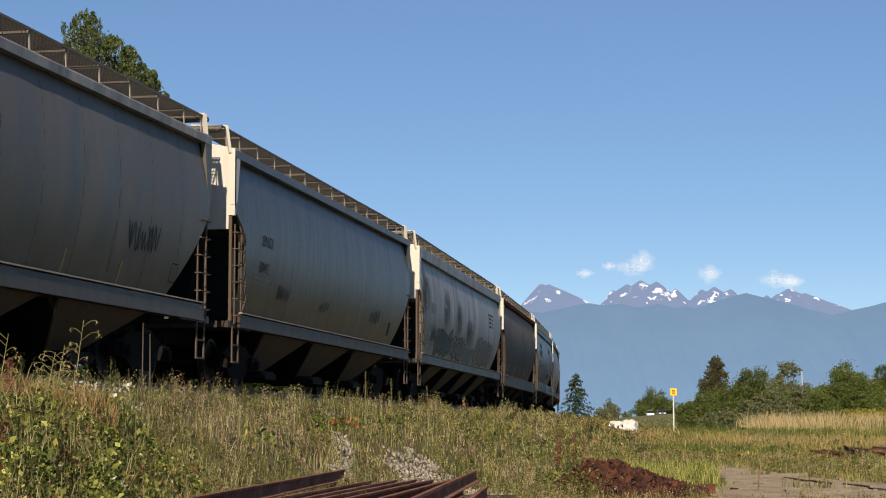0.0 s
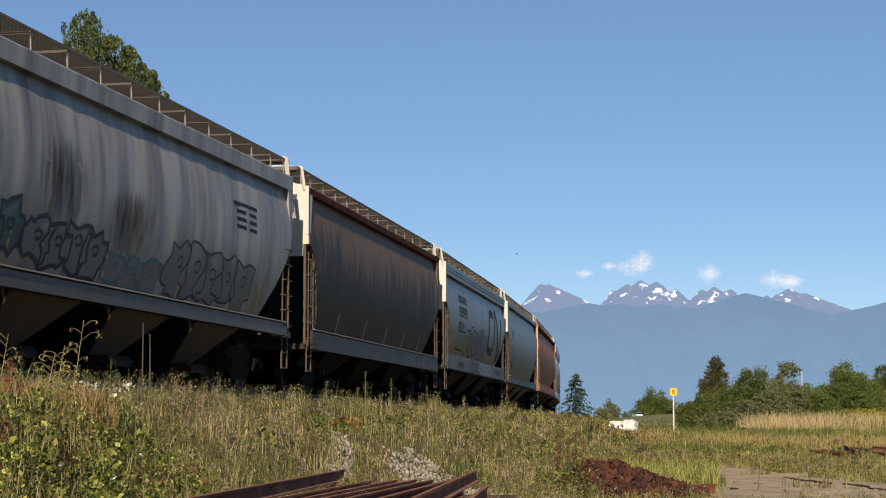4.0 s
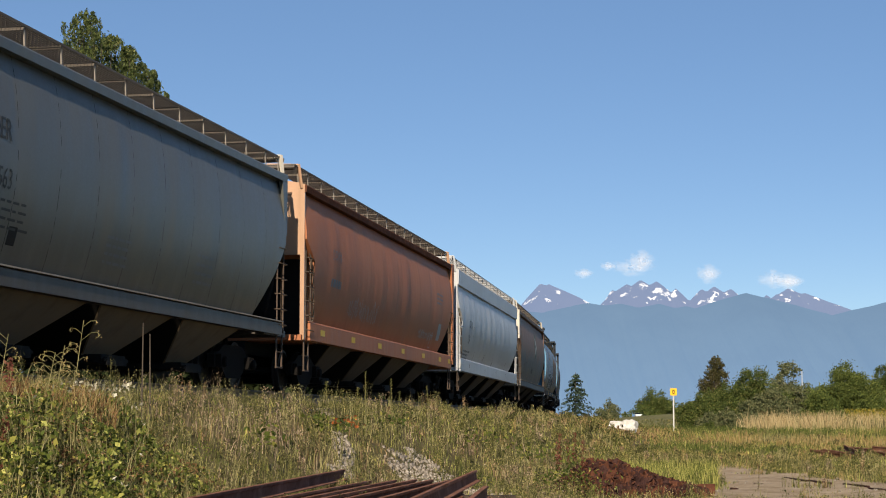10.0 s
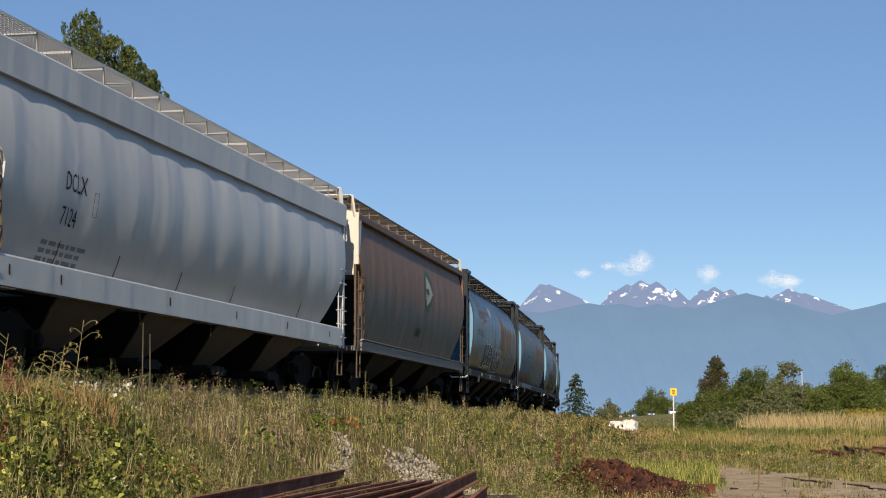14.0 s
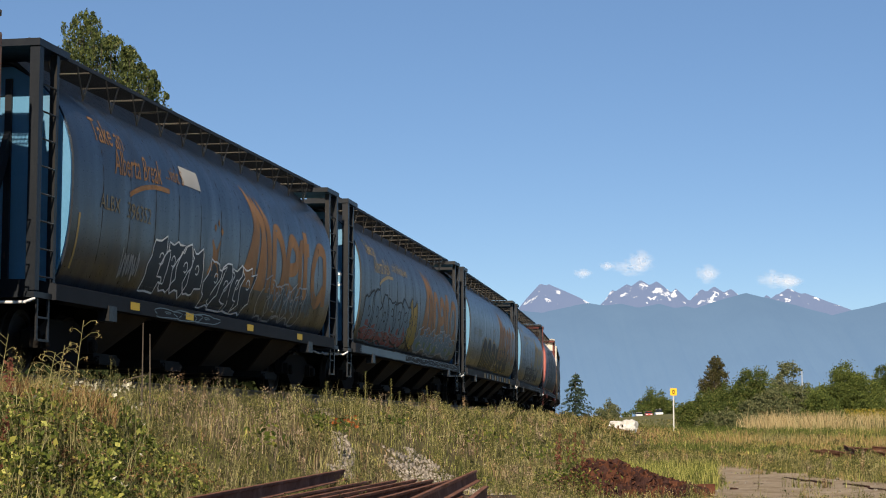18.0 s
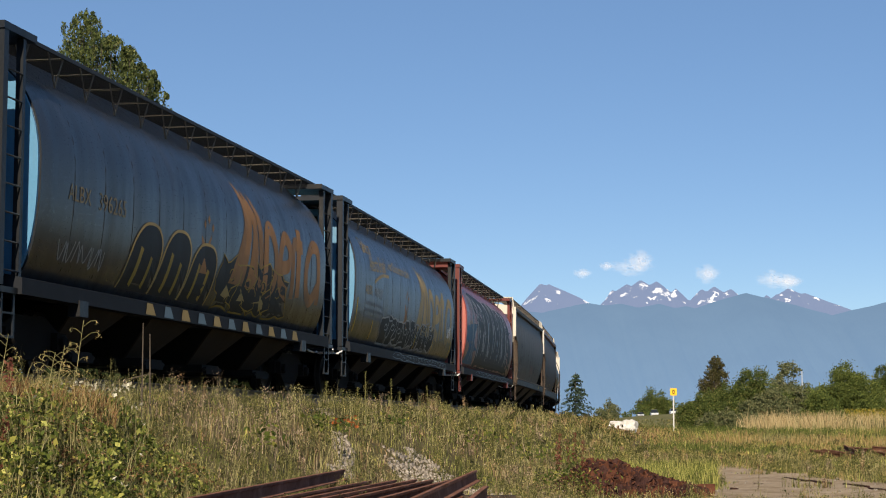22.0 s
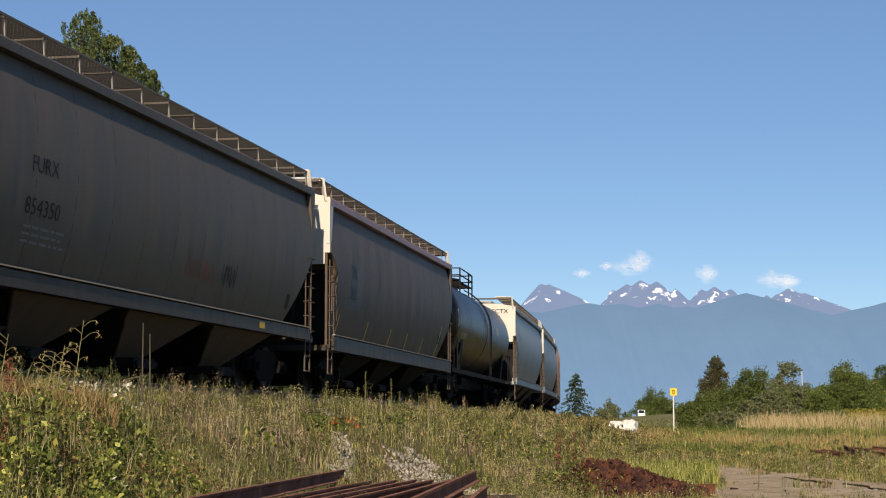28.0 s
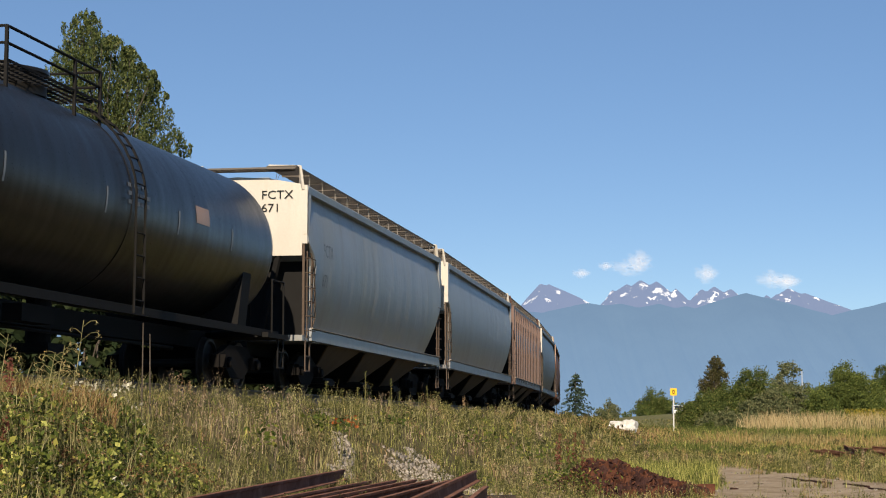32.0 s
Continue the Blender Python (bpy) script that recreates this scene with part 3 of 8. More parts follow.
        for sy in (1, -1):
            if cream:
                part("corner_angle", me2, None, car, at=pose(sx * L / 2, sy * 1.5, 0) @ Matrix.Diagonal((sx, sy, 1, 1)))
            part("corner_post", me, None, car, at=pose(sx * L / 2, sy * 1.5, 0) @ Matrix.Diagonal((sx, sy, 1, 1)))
    four(car, "ladder", ladder_geo(sill_z + 0.05, 2.95).mesh("ladder", ladder_mat or LADDER_RUST), L / 2 - 0.12, 1.53, "")
    four(car, "stirrup_step", shared(("stirrup", LADDER_RUST.name), lambda: stirrup().mesh("stirrup_step", LADDER_RUST)), L / 2 - 0.1, 1.5)
    part("grab_iron", Geo().path([(L / 2 - 0.5, 1.5, 1.2), (L / 2 - 0.72, 1.56, 1.6), (L / 2 - 0.62, 1.56, 2.6), (L / 2 - 0.25, 1.52, 3.2)], 0.018, 6), LADDER_RUST, car)
    # roof walkways with their posts
    wl = L + 2 * walk_over
    gm = shared(("grating", round(wl, 2), grate.name), lambda: grating(wl, 0.62, 0.12, 11, max(8, round(wl / 1.25))).mesh("roof_walkway", grate))
    part("roof_walkway", gm, None, car, "see-through steel grating", at=pose(0, 0.76, walk_z))
    part("roof_walkway", gm, None, car, "see-through steel grating", at=pose(0, -1.38, walk_z))
    up = shared("upright", lambda: Geo().bar((0, 1.36, walk_z), (0, 1.38, 4.34), 0.035, 0.02).mesh("walkway_bracket", WALK_POST))
    n = max(8, round(wl / 1.25))
    for k in range(n + 1):
        x = -wl / 2 + wl * k / n
        xx = max(min(x, L / 2 - 0.02), -L / 2 + 0.02)
        part("walkway_bracket", up, None, car, at=pose(xx, 0, 0))
        part("walkway_bracket", up, None, car, at=pose(xx, 0, 0, 0, 0, 180))
    for sx in (1, -1):
        for sy in (1, -1):
            part("end_handrail", Geo().bar((sx * (L / 2 + 0.02), sy * 1.46, 4.25), (sx * (L / 2 + 0.06), sy * 1.40, walk_z + 0.02), 0.07, 0.05).bar((sx * (L / 2 + 0.06), sy * 1.42, walk_z), (sx * (L / 2 + 0.06), sy * 0.72, walk_z + 0.03), 0.06, 0.07), end_mat, car)
    # hatches along the roof, rib posts on the side where the car has them
    hatch = shared(("hatch", top_mat.name), lambda: Geo().box(-0.7, 0.7, -0.45, 0.45, 4.5, 4.66).mesh("roof_hatch", top_mat))
    hn = max(4, int(L / 3.3))
    for k in range(hn):
        part("roof_hatch", hatch, None, car, at=pose(-L / 2 + L * (k + 0.5) / hn, 0, 0))
    if ribs:
        rb = Geo().slab([(1.50, 1.2), (1.60, 1.2), (1.60, 4.2), (1.50, 4.2)], -0.06, 0.06, axis=0).mesh("side_rib", mat)
        for k in range(ribs):
            x = -L / 2 + L * (k + 0.5) / ribs
            part("side_rib", rb, None, car, at=pose(x, 0, 0))
            part("side_rib", rb, None, car, at=pose(x, 0, 0, 0, 0, 180))
    running_gear(car, L, mat, bays, bay_mat)
    TRAIN.append((car, s_front + L / 2))
    return car, sh


# pale tone stands for sunlight caught along the sill's top edge
SILL_LIP = plain("pale sunlit sill edge", (0.30, 0.26, 0.215), 0.7, 0, 0.4, 2.0)
SILL_DARK = plain("grimy dark sill", (0.012, 0.014, 0.018), 0.7, 0, 0.4)
BRACKET_STEEL = plain("worn bracket steel", (0.15, 0.14, 0.125), 0.6, 0, 0.3)


def cylinder_hopper(label, s_front, L, mat, end_mat, frame_mat):
    """A round-sided grain car: barrel body, flat pale ends, post frames at both ends, a roof walk on zigzag brackets."""
    car = thing("hopper_car", label, "freight car", group="cars of the passing train")
    B = L - 1.9
    sh = Shell(B, 1.16, 4.42, 1.45, 1.60, 1.22, 13, 0.012, 0.0, 0.0, True)
    part("body", sh.body(((0.42, 0.02), (0.2, 0.03), (0.0, 0.035))), mat, car, smooth=0.4)
    seams(car, sh, SEAM, 0.02, 0.005)
    for sx in (1, -1):
        pts = []
        for z in np.linspace(1.2, 4.38, 16):
            pts.append((sh.half(float(z)) - 0.03, float(z)))
        poly = pts + [(-a, z) for a, z in reversed(pts)]
        part("end_plate", Geo().slab(poly, sx * (B / 2 - 0.02), sx * (B / 2 + 0.05), axis=0), end_mat, car, "pale blue flat end plate" if "red" not in label else "pale red flat end plate")
        for sy in (1.42, -1.42):
            part("end_post", Geo().box(sx * (L / 2) - 0.07, sx * (L / 2) + 0.07, sy - 0.07, sy + 0.07, 1.1, 4.5), frame_mat, car)
            part("end_post", Geo().box(sx * (L / 2 - 0.62) - 0.045, sx * (L / 2 - 0.62) + 0.045, sy - 0.05, sy + 0.05, 1.1, 4.45), frame_mat, car)
            rung = shared(("rung", frame_mat.name), lambda: Geo().rod((-0.3, 0, 0), (0.3, 0, 0), 0.014, 5).mesh("ladder_rung", frame_mat))
            for k in range(8):
                part("ladder_rung", rung, None, car, at=pose(sx * (L / 2 - 0.3), sy * 1.03, 1.3 + 0.38 * k))
        part("end_canopy", Geo().box(*sorted((sx * (L / 2 - 0.95), sx * (L / 2 + 0.1))), -1.5, 1.5, 4.46, 4.56), frame_mat, car)
        part("end_beam", Geo().box(*sorted((sx * (L / 2 - 0.06), sx * (L / 2 + 0.06))), -1.4, 1.4, 1.05, 1.25), frame_mat, car)
        part("end_platform", Geo().box(*sorted((sx * (L / 2 - 1.1), sx * (L / 2 + 0.1))), -1.5, 1.5, 1.0, 1.08), frame_mat, car)
        for sy in (0.62, -0.62):
            part("end_brace", Geo().bar((sx * (B / 2 + 0.04), sy, 3.4), (sx * (L / 2 - 0.1), sy * 0.7, 1.1), 0.1, 0.12).bar((sx * (B / 2 + 0.06), sy, 1.1), (sx * (B / 2 + 0.06), sy, 4.2), 0.1, 0.07), frame_mat, car)
        part("handrail", Geo().path([(sx * (L / 2 + 0.1), 1.5, 0.98), (sx * (L / 2 + 0.3), 1.45, 0.92), (sx * (L / 2 + 0.3), 1.0, 0.92), (sx * (L / 2 + 0.1), 0.9, 0.98)], 0.02), WHITE_MARK, car)
    for sy in (1, -1):
        part("side_sill", Geo().slab([(sy * 1.25, 1.0), (sy * 1.56, 1.0), (sy * 1.56, 1.22), (sy * 1.3, 1.28)], -L / 2 + 0.5, L / 2 - 0.5, axis=0), SILL_DARK, car, "side sill beam")
        part("roof_walk", shared(("walk mesh", round(L, 2)), lambda: grating(L - 0.6, 0.74, 0.12, 24).mesh("roof_walk", WALK_DARK)), None, car, "dark see-through steel roof walk", at=pose(0, 0.42 if sy > 0 else -1.16, 4.65))
        part("walk_edge", Geo().box(-L / 2 + 0.3, L / 2 - 0.3, *sorted((sy * 1.15, sy * 1.18)), 4.60, 4.66), WALK_DARK, car)
        part("roof_slope", Geo().slab([(sy * 1.02, 4.19), (sy * 0.5, 4.63), (sy * 0.46, 4.60), (sy * 0.97, 4.16)], -B / 2, B / 2, axis=0), mat, car, "sloped roof sheet under the walk")
        part("hatch_coaming", Geo().box(-L / 2 + 0.9, L / 2 - 0.9, *sorted((sy * 0.36, sy * 0.42)), 4.36, 4.62), WALK_DARK, car)
    zig = shared("zigzag", lambda: Geo().path([(0.0, 1.16, 4.6), (0.0, 1.04, 4.18), (0.55, 1.16, 4.6)], 0.014, 5).rod((0, 1.16, 4.6), (0, 0.45, 4.6), 0.016, 5).mesh("walk_bracket", BRACKET_STEEL))
    for k in range(13):
        x = -B / 2 + 0.4 + (B - 0.9) * k / 12
        part("walk_bracket", zig, None, car, at=pose(x, 0, 0))
        part("walk_bracket", zig, None, car, at=pose(x, 0, 0, 0, 0, 180))
    four(car, "stirrup_step", shared(("stirrup", frame_mat.name), lambda: stirrup().mesh("stirrup_step", frame_mat)), L / 2 - 0.1, 1.45)
    four(car, "jacking_pad", shared(("pad", frame_mat.name), lambda: Geo().box(-0.16, 0.16, -0.1, 0.08, 0.82, 1.05).mesh("jacking_pad", frame_mat)), L / 2 - 2.6, 1.5)
    running_gear(car, L, mat, 4, DARK_CHUTE, 1.0, 1.4)
    TRAIN.append((car, s_front + L / 2))
    return car, sh


def tank_car(label, s_front, L, mat):
    car = thing("tank_car", label, "tank car", group="cars of the passing train")
    B, R, zc = L - 0.75, 1.53, 2.76
    prof = [(-B / 2, 0.02), (-B / 2 + 0.02, 0.5), (-B / 2 + 0.12, 0.95), (-B / 2 + 0.32, 1.3), (-B / 2 + 0.6, 1.48), (-B / 2 + 0.85, R)]
    full = prof + [(-0.06, R), (-0.05, R + 0.012), (0.05, R + 0.012), (0.06, R)] + [(-a, r) for a, r in reversed(prof)]
    part("tank", Geo().lathe(full, 56, pose(0, 0, zc)), mat, car, "glossy black tank shell", smooth=0.4)
    part("manway_dome", Geo().lathe([(0, 0.62), (0.30, 0.62), (0.34, 0.66), (0.39, 0.66), (0.43, 0.5), (0.46, 0.1)], 28, pose(1.4, 0, zc + R - 0.1, 0, -90, 0)), mat, car, smooth=0.5)
    g = Geo()
    z0 = zc + R
    tagged(part("platform", grating(3.4, 1.9, 0.15, 14), STEEL_DARK, car, at=pose(1.7, -0.95, z0 + 0.06)), kind="stuff")
    for x in (0.0, 1.0, 3.4):
        for y in (0.95, -0.95):
            part("railing_post", Geo().bar((x, y, z0 - 0.35), (x, y, z0 + 0.52), 0.045, 0.05), STEEL_DARK, car)
    for z in (0.28, 0.52):
        for y in (0.95, -0.95):
            part("handrail", Geo().rod((0.0, y, z0 + z), (3.4, y, z0 + z), 0.022), STEEL_DARK, car)
        for x in (0.0, 3.4):
            part("handrail", Geo().rod((x, -0.95, z0 + z), (x, 0.95, z0 + z), 0.022), STEEL_DARK, car)
    for sy in (1, -1):
        lad = Geo()
        for x in (0.15, -0.25):
            pts = [(x, sy * (R + 0.12) * math.cos(a), zc + (R + 0.12) * math.sin(a)) for a in np.linspace(1.15, -0.1, 9)] + [(x, sy * (R + 0.1), 1.0)]
            lad.path(pts, 0.022, 5)
        lad = part("ladder", lad, STEEL_DARK, car)
        rung = shared("tank rung", lambda: Geo().rod((-0.2, 0, 0), (0.2, 0, 0), 0.014, 5).mesh("ladder_rung", STEEL_DARK))
        for k in range(9):
            a = 1.1 - 0.135 * k
            part("ladder_rung", rung, None, lad, at=pose(-0.05, sy * (R + 0.12) * math.cos(a), zc + (R + 0.12) * math.sin(a)))
        for z in (1.2, 1.55, 1.9, 2.25):
            part("ladder_rung", rung, None, lad, at=pose(-0.05, sy * (R + 0.11), z))
        part("side_sill", Geo().box(-L / 2 + 0.2, L / 2 - 0.2, sy * 1.35 - 0.03, sy * 1.35 + 0.03, 1.02, 1.16), STEEL_DARK, car)
    for sx in (1, -1):
        part("saddle", Geo().slab([(-1.3, 1.1), (1.3, 1.1), (1.42, 2.3), (0.9, 1.55), (0, 1.3), (-0.9, 1.55), (-1.42, 2.3)], sx * (L / 2 - 2.4) - 0.25, sx * (L / 2 - 2.4) + 0.25, axis=0), STEEL_DARK, car)
        part("end_platform", Geo().box(*sorted((sx * (L / 2 - 1.3), sx * (L / 2 + 0.1))), -1.5, 1.5, 1.0, 1.1), STEEL_DARK, car)
        for y in (1.45, 0.75, -0.75, -1.45):
            part("railing_post", Geo().rod((sx * (L / 2 - 0.1), y, 1.08), (sx * (L / 2 - 0.1), y, 2.15), 0.02), STEEL_DARK, car)
        part("end_railing", Geo().rod((sx * (L / 2 - 0.1), 1.45, 2.15), (sx * (L / 2 - 0.1), -1.45, 2.15), 0.02), STEEL_DARK, car)
        part("side_railing", Geo().path([(sx * (L / 2 - 0.1), 1.45, 2.15), (sx * (L / 2 - 0.9), 1.45, 2.15), (sx * (L / 2 - 0.9), 1.45, 1.08)], 0.02), STEEL_DARK, car)
    four(car, "stirrup_step", shared(("stirrup", STEEL_DARK.name), lambda: stirrup().mesh("stirrup_step", STEEL_DARK)), L / 2 - 0.1, 1.45)
    part("bottom_outlet", Geo().rod((0, 0, 0.45), (0, 0, 1.3), 0.2, 12).box(-0.3, 0.3, -0.3, 0.3, 0.4, 0.55), STEEL_DARK, car)
    part("brake_rigging", Geo().box(1.5, 2.6, 0.6, 0.9, 0.75, 1.0).rod((-5, 0.4, 0.7), (5, 0.4, 0.7), 0.03), STEEL_DARK, car)
    running_gear(car, L, mat, 0, None, tx=L / 2 - 1.9)
    TRAIN.append((car, s_front + L / 2))
    return car


GREY_A = paint("faded grey paint", (0.085, 0.076, 0.065), (0.08, 0.065, 0.048), 0.5, 0.06, 1.0, 0.5, tone2=(0.11, 0.1, 0.085), shine=0.4)
SILL_GREY = paint("grimy grey sill paint", (0.062, 0.055, 0.048), (0.06, 0.05, 0.04), 0.6, 0.2, 10.0, dust_shade=0, shine=0.12)
SILL_TAUPE = paint("grimy taupe sill paint", (0.048, 0.038, 0.03), (0.05, 0.04, 0.03), 0.6, 0.3, 10.8, dust_shade=0, shine=0.06)
SILL_BROWN = paint("grimy brown-grey sill paint", (0.036, 0.028, 0.022), (0.035, 0.028, 0.022), 0.6, 0.2, 10.5, dust_shade=0, shine=0.06)
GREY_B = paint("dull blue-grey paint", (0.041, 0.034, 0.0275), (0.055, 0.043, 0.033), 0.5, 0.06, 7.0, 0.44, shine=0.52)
# lighter than the sides: sunlight on the car ends is put into this paint
SUNLIT_CREAM = paint("cream end paint with sunlight put in", (0.52, 0.485, 0.42), (0.34, 0.28, 0.2), 0.4, 0.1, 4.0)
WHITE_C = paint("stained off-white paint", (0.285, 0.27, 0.25), (0.085, 0.075, 0.064), 0.95, 0.1, 12.0, 0.5, shine=0.4)
BROWN_D = paint("soot-dark brown paint", (0.042, 0.033, 0.027), (0.012, 0.01, 0.009), 0.5, 0.1, 17.0, 0.65, worn=((0.125, 0.082, 0.054), 1.7, 4.5), shine=0.2)
BLUE_E = paint("pale blue-grey paint", (0.088, 0.085, 0.079), (0.08, 0.07, 0.056), 0.35, 0.04, 21.0, 0.42, shine=0.45)
GREEN_F = paint("grey-green paint", (0.095, 0.097, 0.085), (0.10, 0.09, 0.072), 0.35, 0.03, 23.0, 0.42, shine=0.4)
ORANGE_G = paint("rust-orange paint", (0.36, 0.132, 0.057), (0.26, 0.10, 0.05), 0.3, 0.06, 27.0, 0.6, tone2=(0.38, 0.145, 0.062), shine=0.2)
WHITE_H = paint("clean light grey paint", (0.44, 0.455, 0.47), (0.36, 0.36, 0.35), 0.25, 0.02, 31.0)
RUST_I = paint("grey-blue paint gone to rust", (0.13, 0.128, 0.12), (0.07, 0.05, 0.038), 0.4, 0.12, 35.0, 0.6, worn=((0.17, 0.098, 0.064), 1.7, 3.4), shine=0.25)
BLUE_J = paint("dark slate-blue paint", (0.012, 0.021, 0.037), (0.0218, 0.0164, 0.0101), 0.6, 0.05, 41.0, 0.35, shine=0.32, dust_shade=0.15)
BLUE_K = paint("brown-grimed slate-blue paint", (0.0125, 0.012, 0.0115), (0.0265, 0.0195, 0.0125), 0.7, 0.08, 43.0, 0.42, shine=0.37, dust_shade=0.15)
BLUE_L = paint("grimy slate paint", (0.011, 0.0145, 0.02), (0.0265, 0.0203, 0.0133), 0.6, 0.08, 45.0, 0.35, shine=0.34, dust_shade=0.15)
BLUE_M = paint("dark blue-grey paint", (0.0115, 0.017, 0.027), (0.0265, 0.0195, 0.0117), 0.6, 0.08, 47.0, 0.35, shine=0.33, dust_shade=0.15)
RED_N = paint("faded red paint", (0.19, 0.034, 0.029), (0.10, 0.06, 0.045), 0.45, 0.05, 49.0, 0.35, shine=0.27, dust_shade=0.2)
END_BLUE = paint("sky-blue end paint", (0.075, 0.22, 0.37), (0.09, 0.15, 0.2), 0.3, 0.02, 51.0, dust_shade=0)
END_RED = paint("salmon-red end paint", (0.37, 0.095, 0.072), (0.3, 0.1, 0.08), 0.3, 0.02, 52.0)
FRAME_BLUE = paint("dark blue-grey frame paint", (0.009, 0.012, 0.017), (0.02, 0.018, 0.015), 0.5, 0.1, 53.0, dust_shade=0, shine=0.2)
FRAME_RED = paint("dark red frame paint", (0.12, 0.027, 0.022), (0.06, 0.036, 0.03), 0.5, 0.1, 54.0, dust_shade=0, shine=0.2)
GREY_O = paint("brown-grey dusty paint", (0.083, 0.066, 0.05), (0.07, 0.053, 0.038), 0.5, 0.06, 57.0, 0.6, shine=0.4)
GREY_P = paint("dark taupe paint", (0.098, 0.076, 0.066), (0.048, 0.037, 0.029), 0.5, 0.05, 59.0, 0.6, shine=0.25)
PINK_TOP = paint("faded maroon roof paint", (0.33, 0.15, 0.14), (0.2, 0.1, 0.08), 0.4, 0.05, 60.0)
BLACK_Q = paint("black tank paint", (0.012, 0.0112, 0.0105), (0.022, 0.017, 0.012), 0.2, 0.0, 61.0, 0.36, shine=0.25, dust_shade=0)
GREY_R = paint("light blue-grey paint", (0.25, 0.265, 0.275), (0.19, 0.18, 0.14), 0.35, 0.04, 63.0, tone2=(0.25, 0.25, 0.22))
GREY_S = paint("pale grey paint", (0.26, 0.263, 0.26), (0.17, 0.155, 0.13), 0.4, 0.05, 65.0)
BROWN_T = paint("brown ribbed-side paint", (0.11, 0.056, 0.038), (0.07, 0.042, 0.03), 0.5, 0.1, 67.0)
TAN_END = paint("orange-tan end paint", (0.45, 0.27, 0.165), (0.3, 0.18, 0.1), 0.4, 0.1, 68.0)

S = {}
G = 1.4
S['A'] = covered_hopper("faded grey covered hopper car with a pale roof edge", 0.8, 18.0 - G, GREY_A, SUNLIT_CREAM, WHITE_C, sill_mat=SILL_GREY, sill_h=0.3, dark_seams=True)
S['B'] = covered_hopper("dull blue-grey covered hopper car with sunlit cream ends", 18.78, 18.0 - G, GREY_B, SUNLIT_CREAM, GREY_B, sill_mat=SILL_TAUPE, dark_seams=True)
S['C'] = covered_hopper("stained off-white covered hopper car with spray-paint scrawls", 36.79, 20.9 - G, WHITE_C, SUNLIT_CREAM, sill_mat=SILL_GREY, fascia=0.3, bays=4, panels=16, belly=0.03)
S['D'] = covered_hopper("soot-dark brown covered hopper car", 57.69, 17.63 - G, BROWN_D, SUNLIT_CREAM, RUSTY, sill_mat=SILL_BROWN, sill_z=0.9, sill_h=0.41, panels=11, bay_mat=DEEP_CHUTE)
S['E'] = covered_hopper("pale blue-grey covered hopper car with a black emblem", 75.32, 17.7 - G, BLUE_E, SUNLIT_CREAM, BLUE_E, sill_mat=SILL_GREY, sill_h=0.46, fascia=0.36, panels=6, belly=0.01, corner="thin", bay_mat=DARK_CHUTE)
S['F'] = covered_hopper("grey-green covered hopper car with sunlit cream ends", 93.02, 17.03 - G, GREEN_F, SUNLIT_CREAM, panels=11, sill_mat=SILL_GREY, dark_seams=True, bay_mat=TAN_CHUTE)
S['G'] = covered_hopper("rust-orange covered hopper car with yellow edge marks", 110.05, 20.5 - G, ORANGE_G, TAN_END, RUSTY, sill_h=0.4, bays=4, panels=11, belly=0.04, corner="thin")
S['H'] = covered_hopper("clean light grey covered hopper car with a deep roof beam", 130.56, 20.45 - G, WHITE_H, WHITE_H, WHITE_H, ladder_mat=WHITE_H, sill_h=0.42, bays=4, panels=12, belly=0.05, fascia=0.5, corner="thin", grate=WHITE_H)
S['I'] = covered_hopper("grey covered hopper car streaked with rust, leaf emblem", 151.01, 18.2 - G, RUST_I, SUNLIT_CREAM, RUST_I, panels=14, belly=0.03, bay_mat=DARK_CHUTE, dark_seams=True)
S['J'] = cylinder_hopper("slate-blue round-sided grain hopper car with orange lettering", 169.19, 17.68 - 1.1, BLUE_J, END_BLUE, FRAME_BLUE)
S['K'] = cylinder_hopper("grimy slate-blue grain hopper car covered in spray paint", 186.87, 18.07 - 1.1, BLUE_K, END_BLUE, FRAME_BLUE)
S['L'] = cylinder_hopper("dark slate grain hopper car with outlined spray paint", 204.94, 18.23 - 1.1, BLUE_L, END_BLUE, FRAME_BLUE)
S['M'] = cylinder_hopper("dark blue grain hopper car with orange lettering", 223.17, 17.68 - 1.1, BLUE_M, END_BLUE, FRAME_BLUE)
S['N'] = cylinder_hopper("faded red grain hopper car with grey spray paint", 240.85, 17.81 - 1.1, RED_N, END_RED, FRAME_RED)
S['O'] = covered_hopper("brown-grey dusty covered hopper car with sunlit white ends", 258.66, 18.64 - G, GREY_O, SUNLIT_CREAM, GREY_O, sill_mat=SILL_TAUPE, panels=12, dark_seams=True)
S['P'] = covered_hopper("dark taupe covered hopper car with a maroon roof edge", 277.3, 18.4 - G, GREY_P, SUNLIT_CREAM, PINK_TOP, sill_mat=SILL_TAUPE, sill_z=0.95, sill_h=0.34, panels=12, belly=0.03, bay_mat=DEEP_CHUTE, dark_seams=True)
S['Q'] = (tank_car("black tank car with a railed manway platform", 295.4, 18.8 - G, BLACK_Q), None)
S['R'] = covered_hopper("light blue-grey covered hopper car with a sunlit white end", 314.14, 18.1 - G, GREY_R, SUNLIT_CREAM, GREY_R, panels=12, belly=0.03)
S['S'] = covered_hopper("pale grey covered hopper car with sunlit cream ends", 332.24, 20.08 - G, GREY_S, SUNLIT_CREAM, panels=14)
S['T'] = covered_hopper("brown covered hopper car with ribbed sides", 352.32, 17.5 - G, BROWN_T, BROWN_T, BROWN_T, ribs=16, belly=0.0)
S['U'] = covered_hopper("pale blue-grey covered hopper car", 369.8, 18.1 - G, BLUE_E, SUNLIT_CREAM)
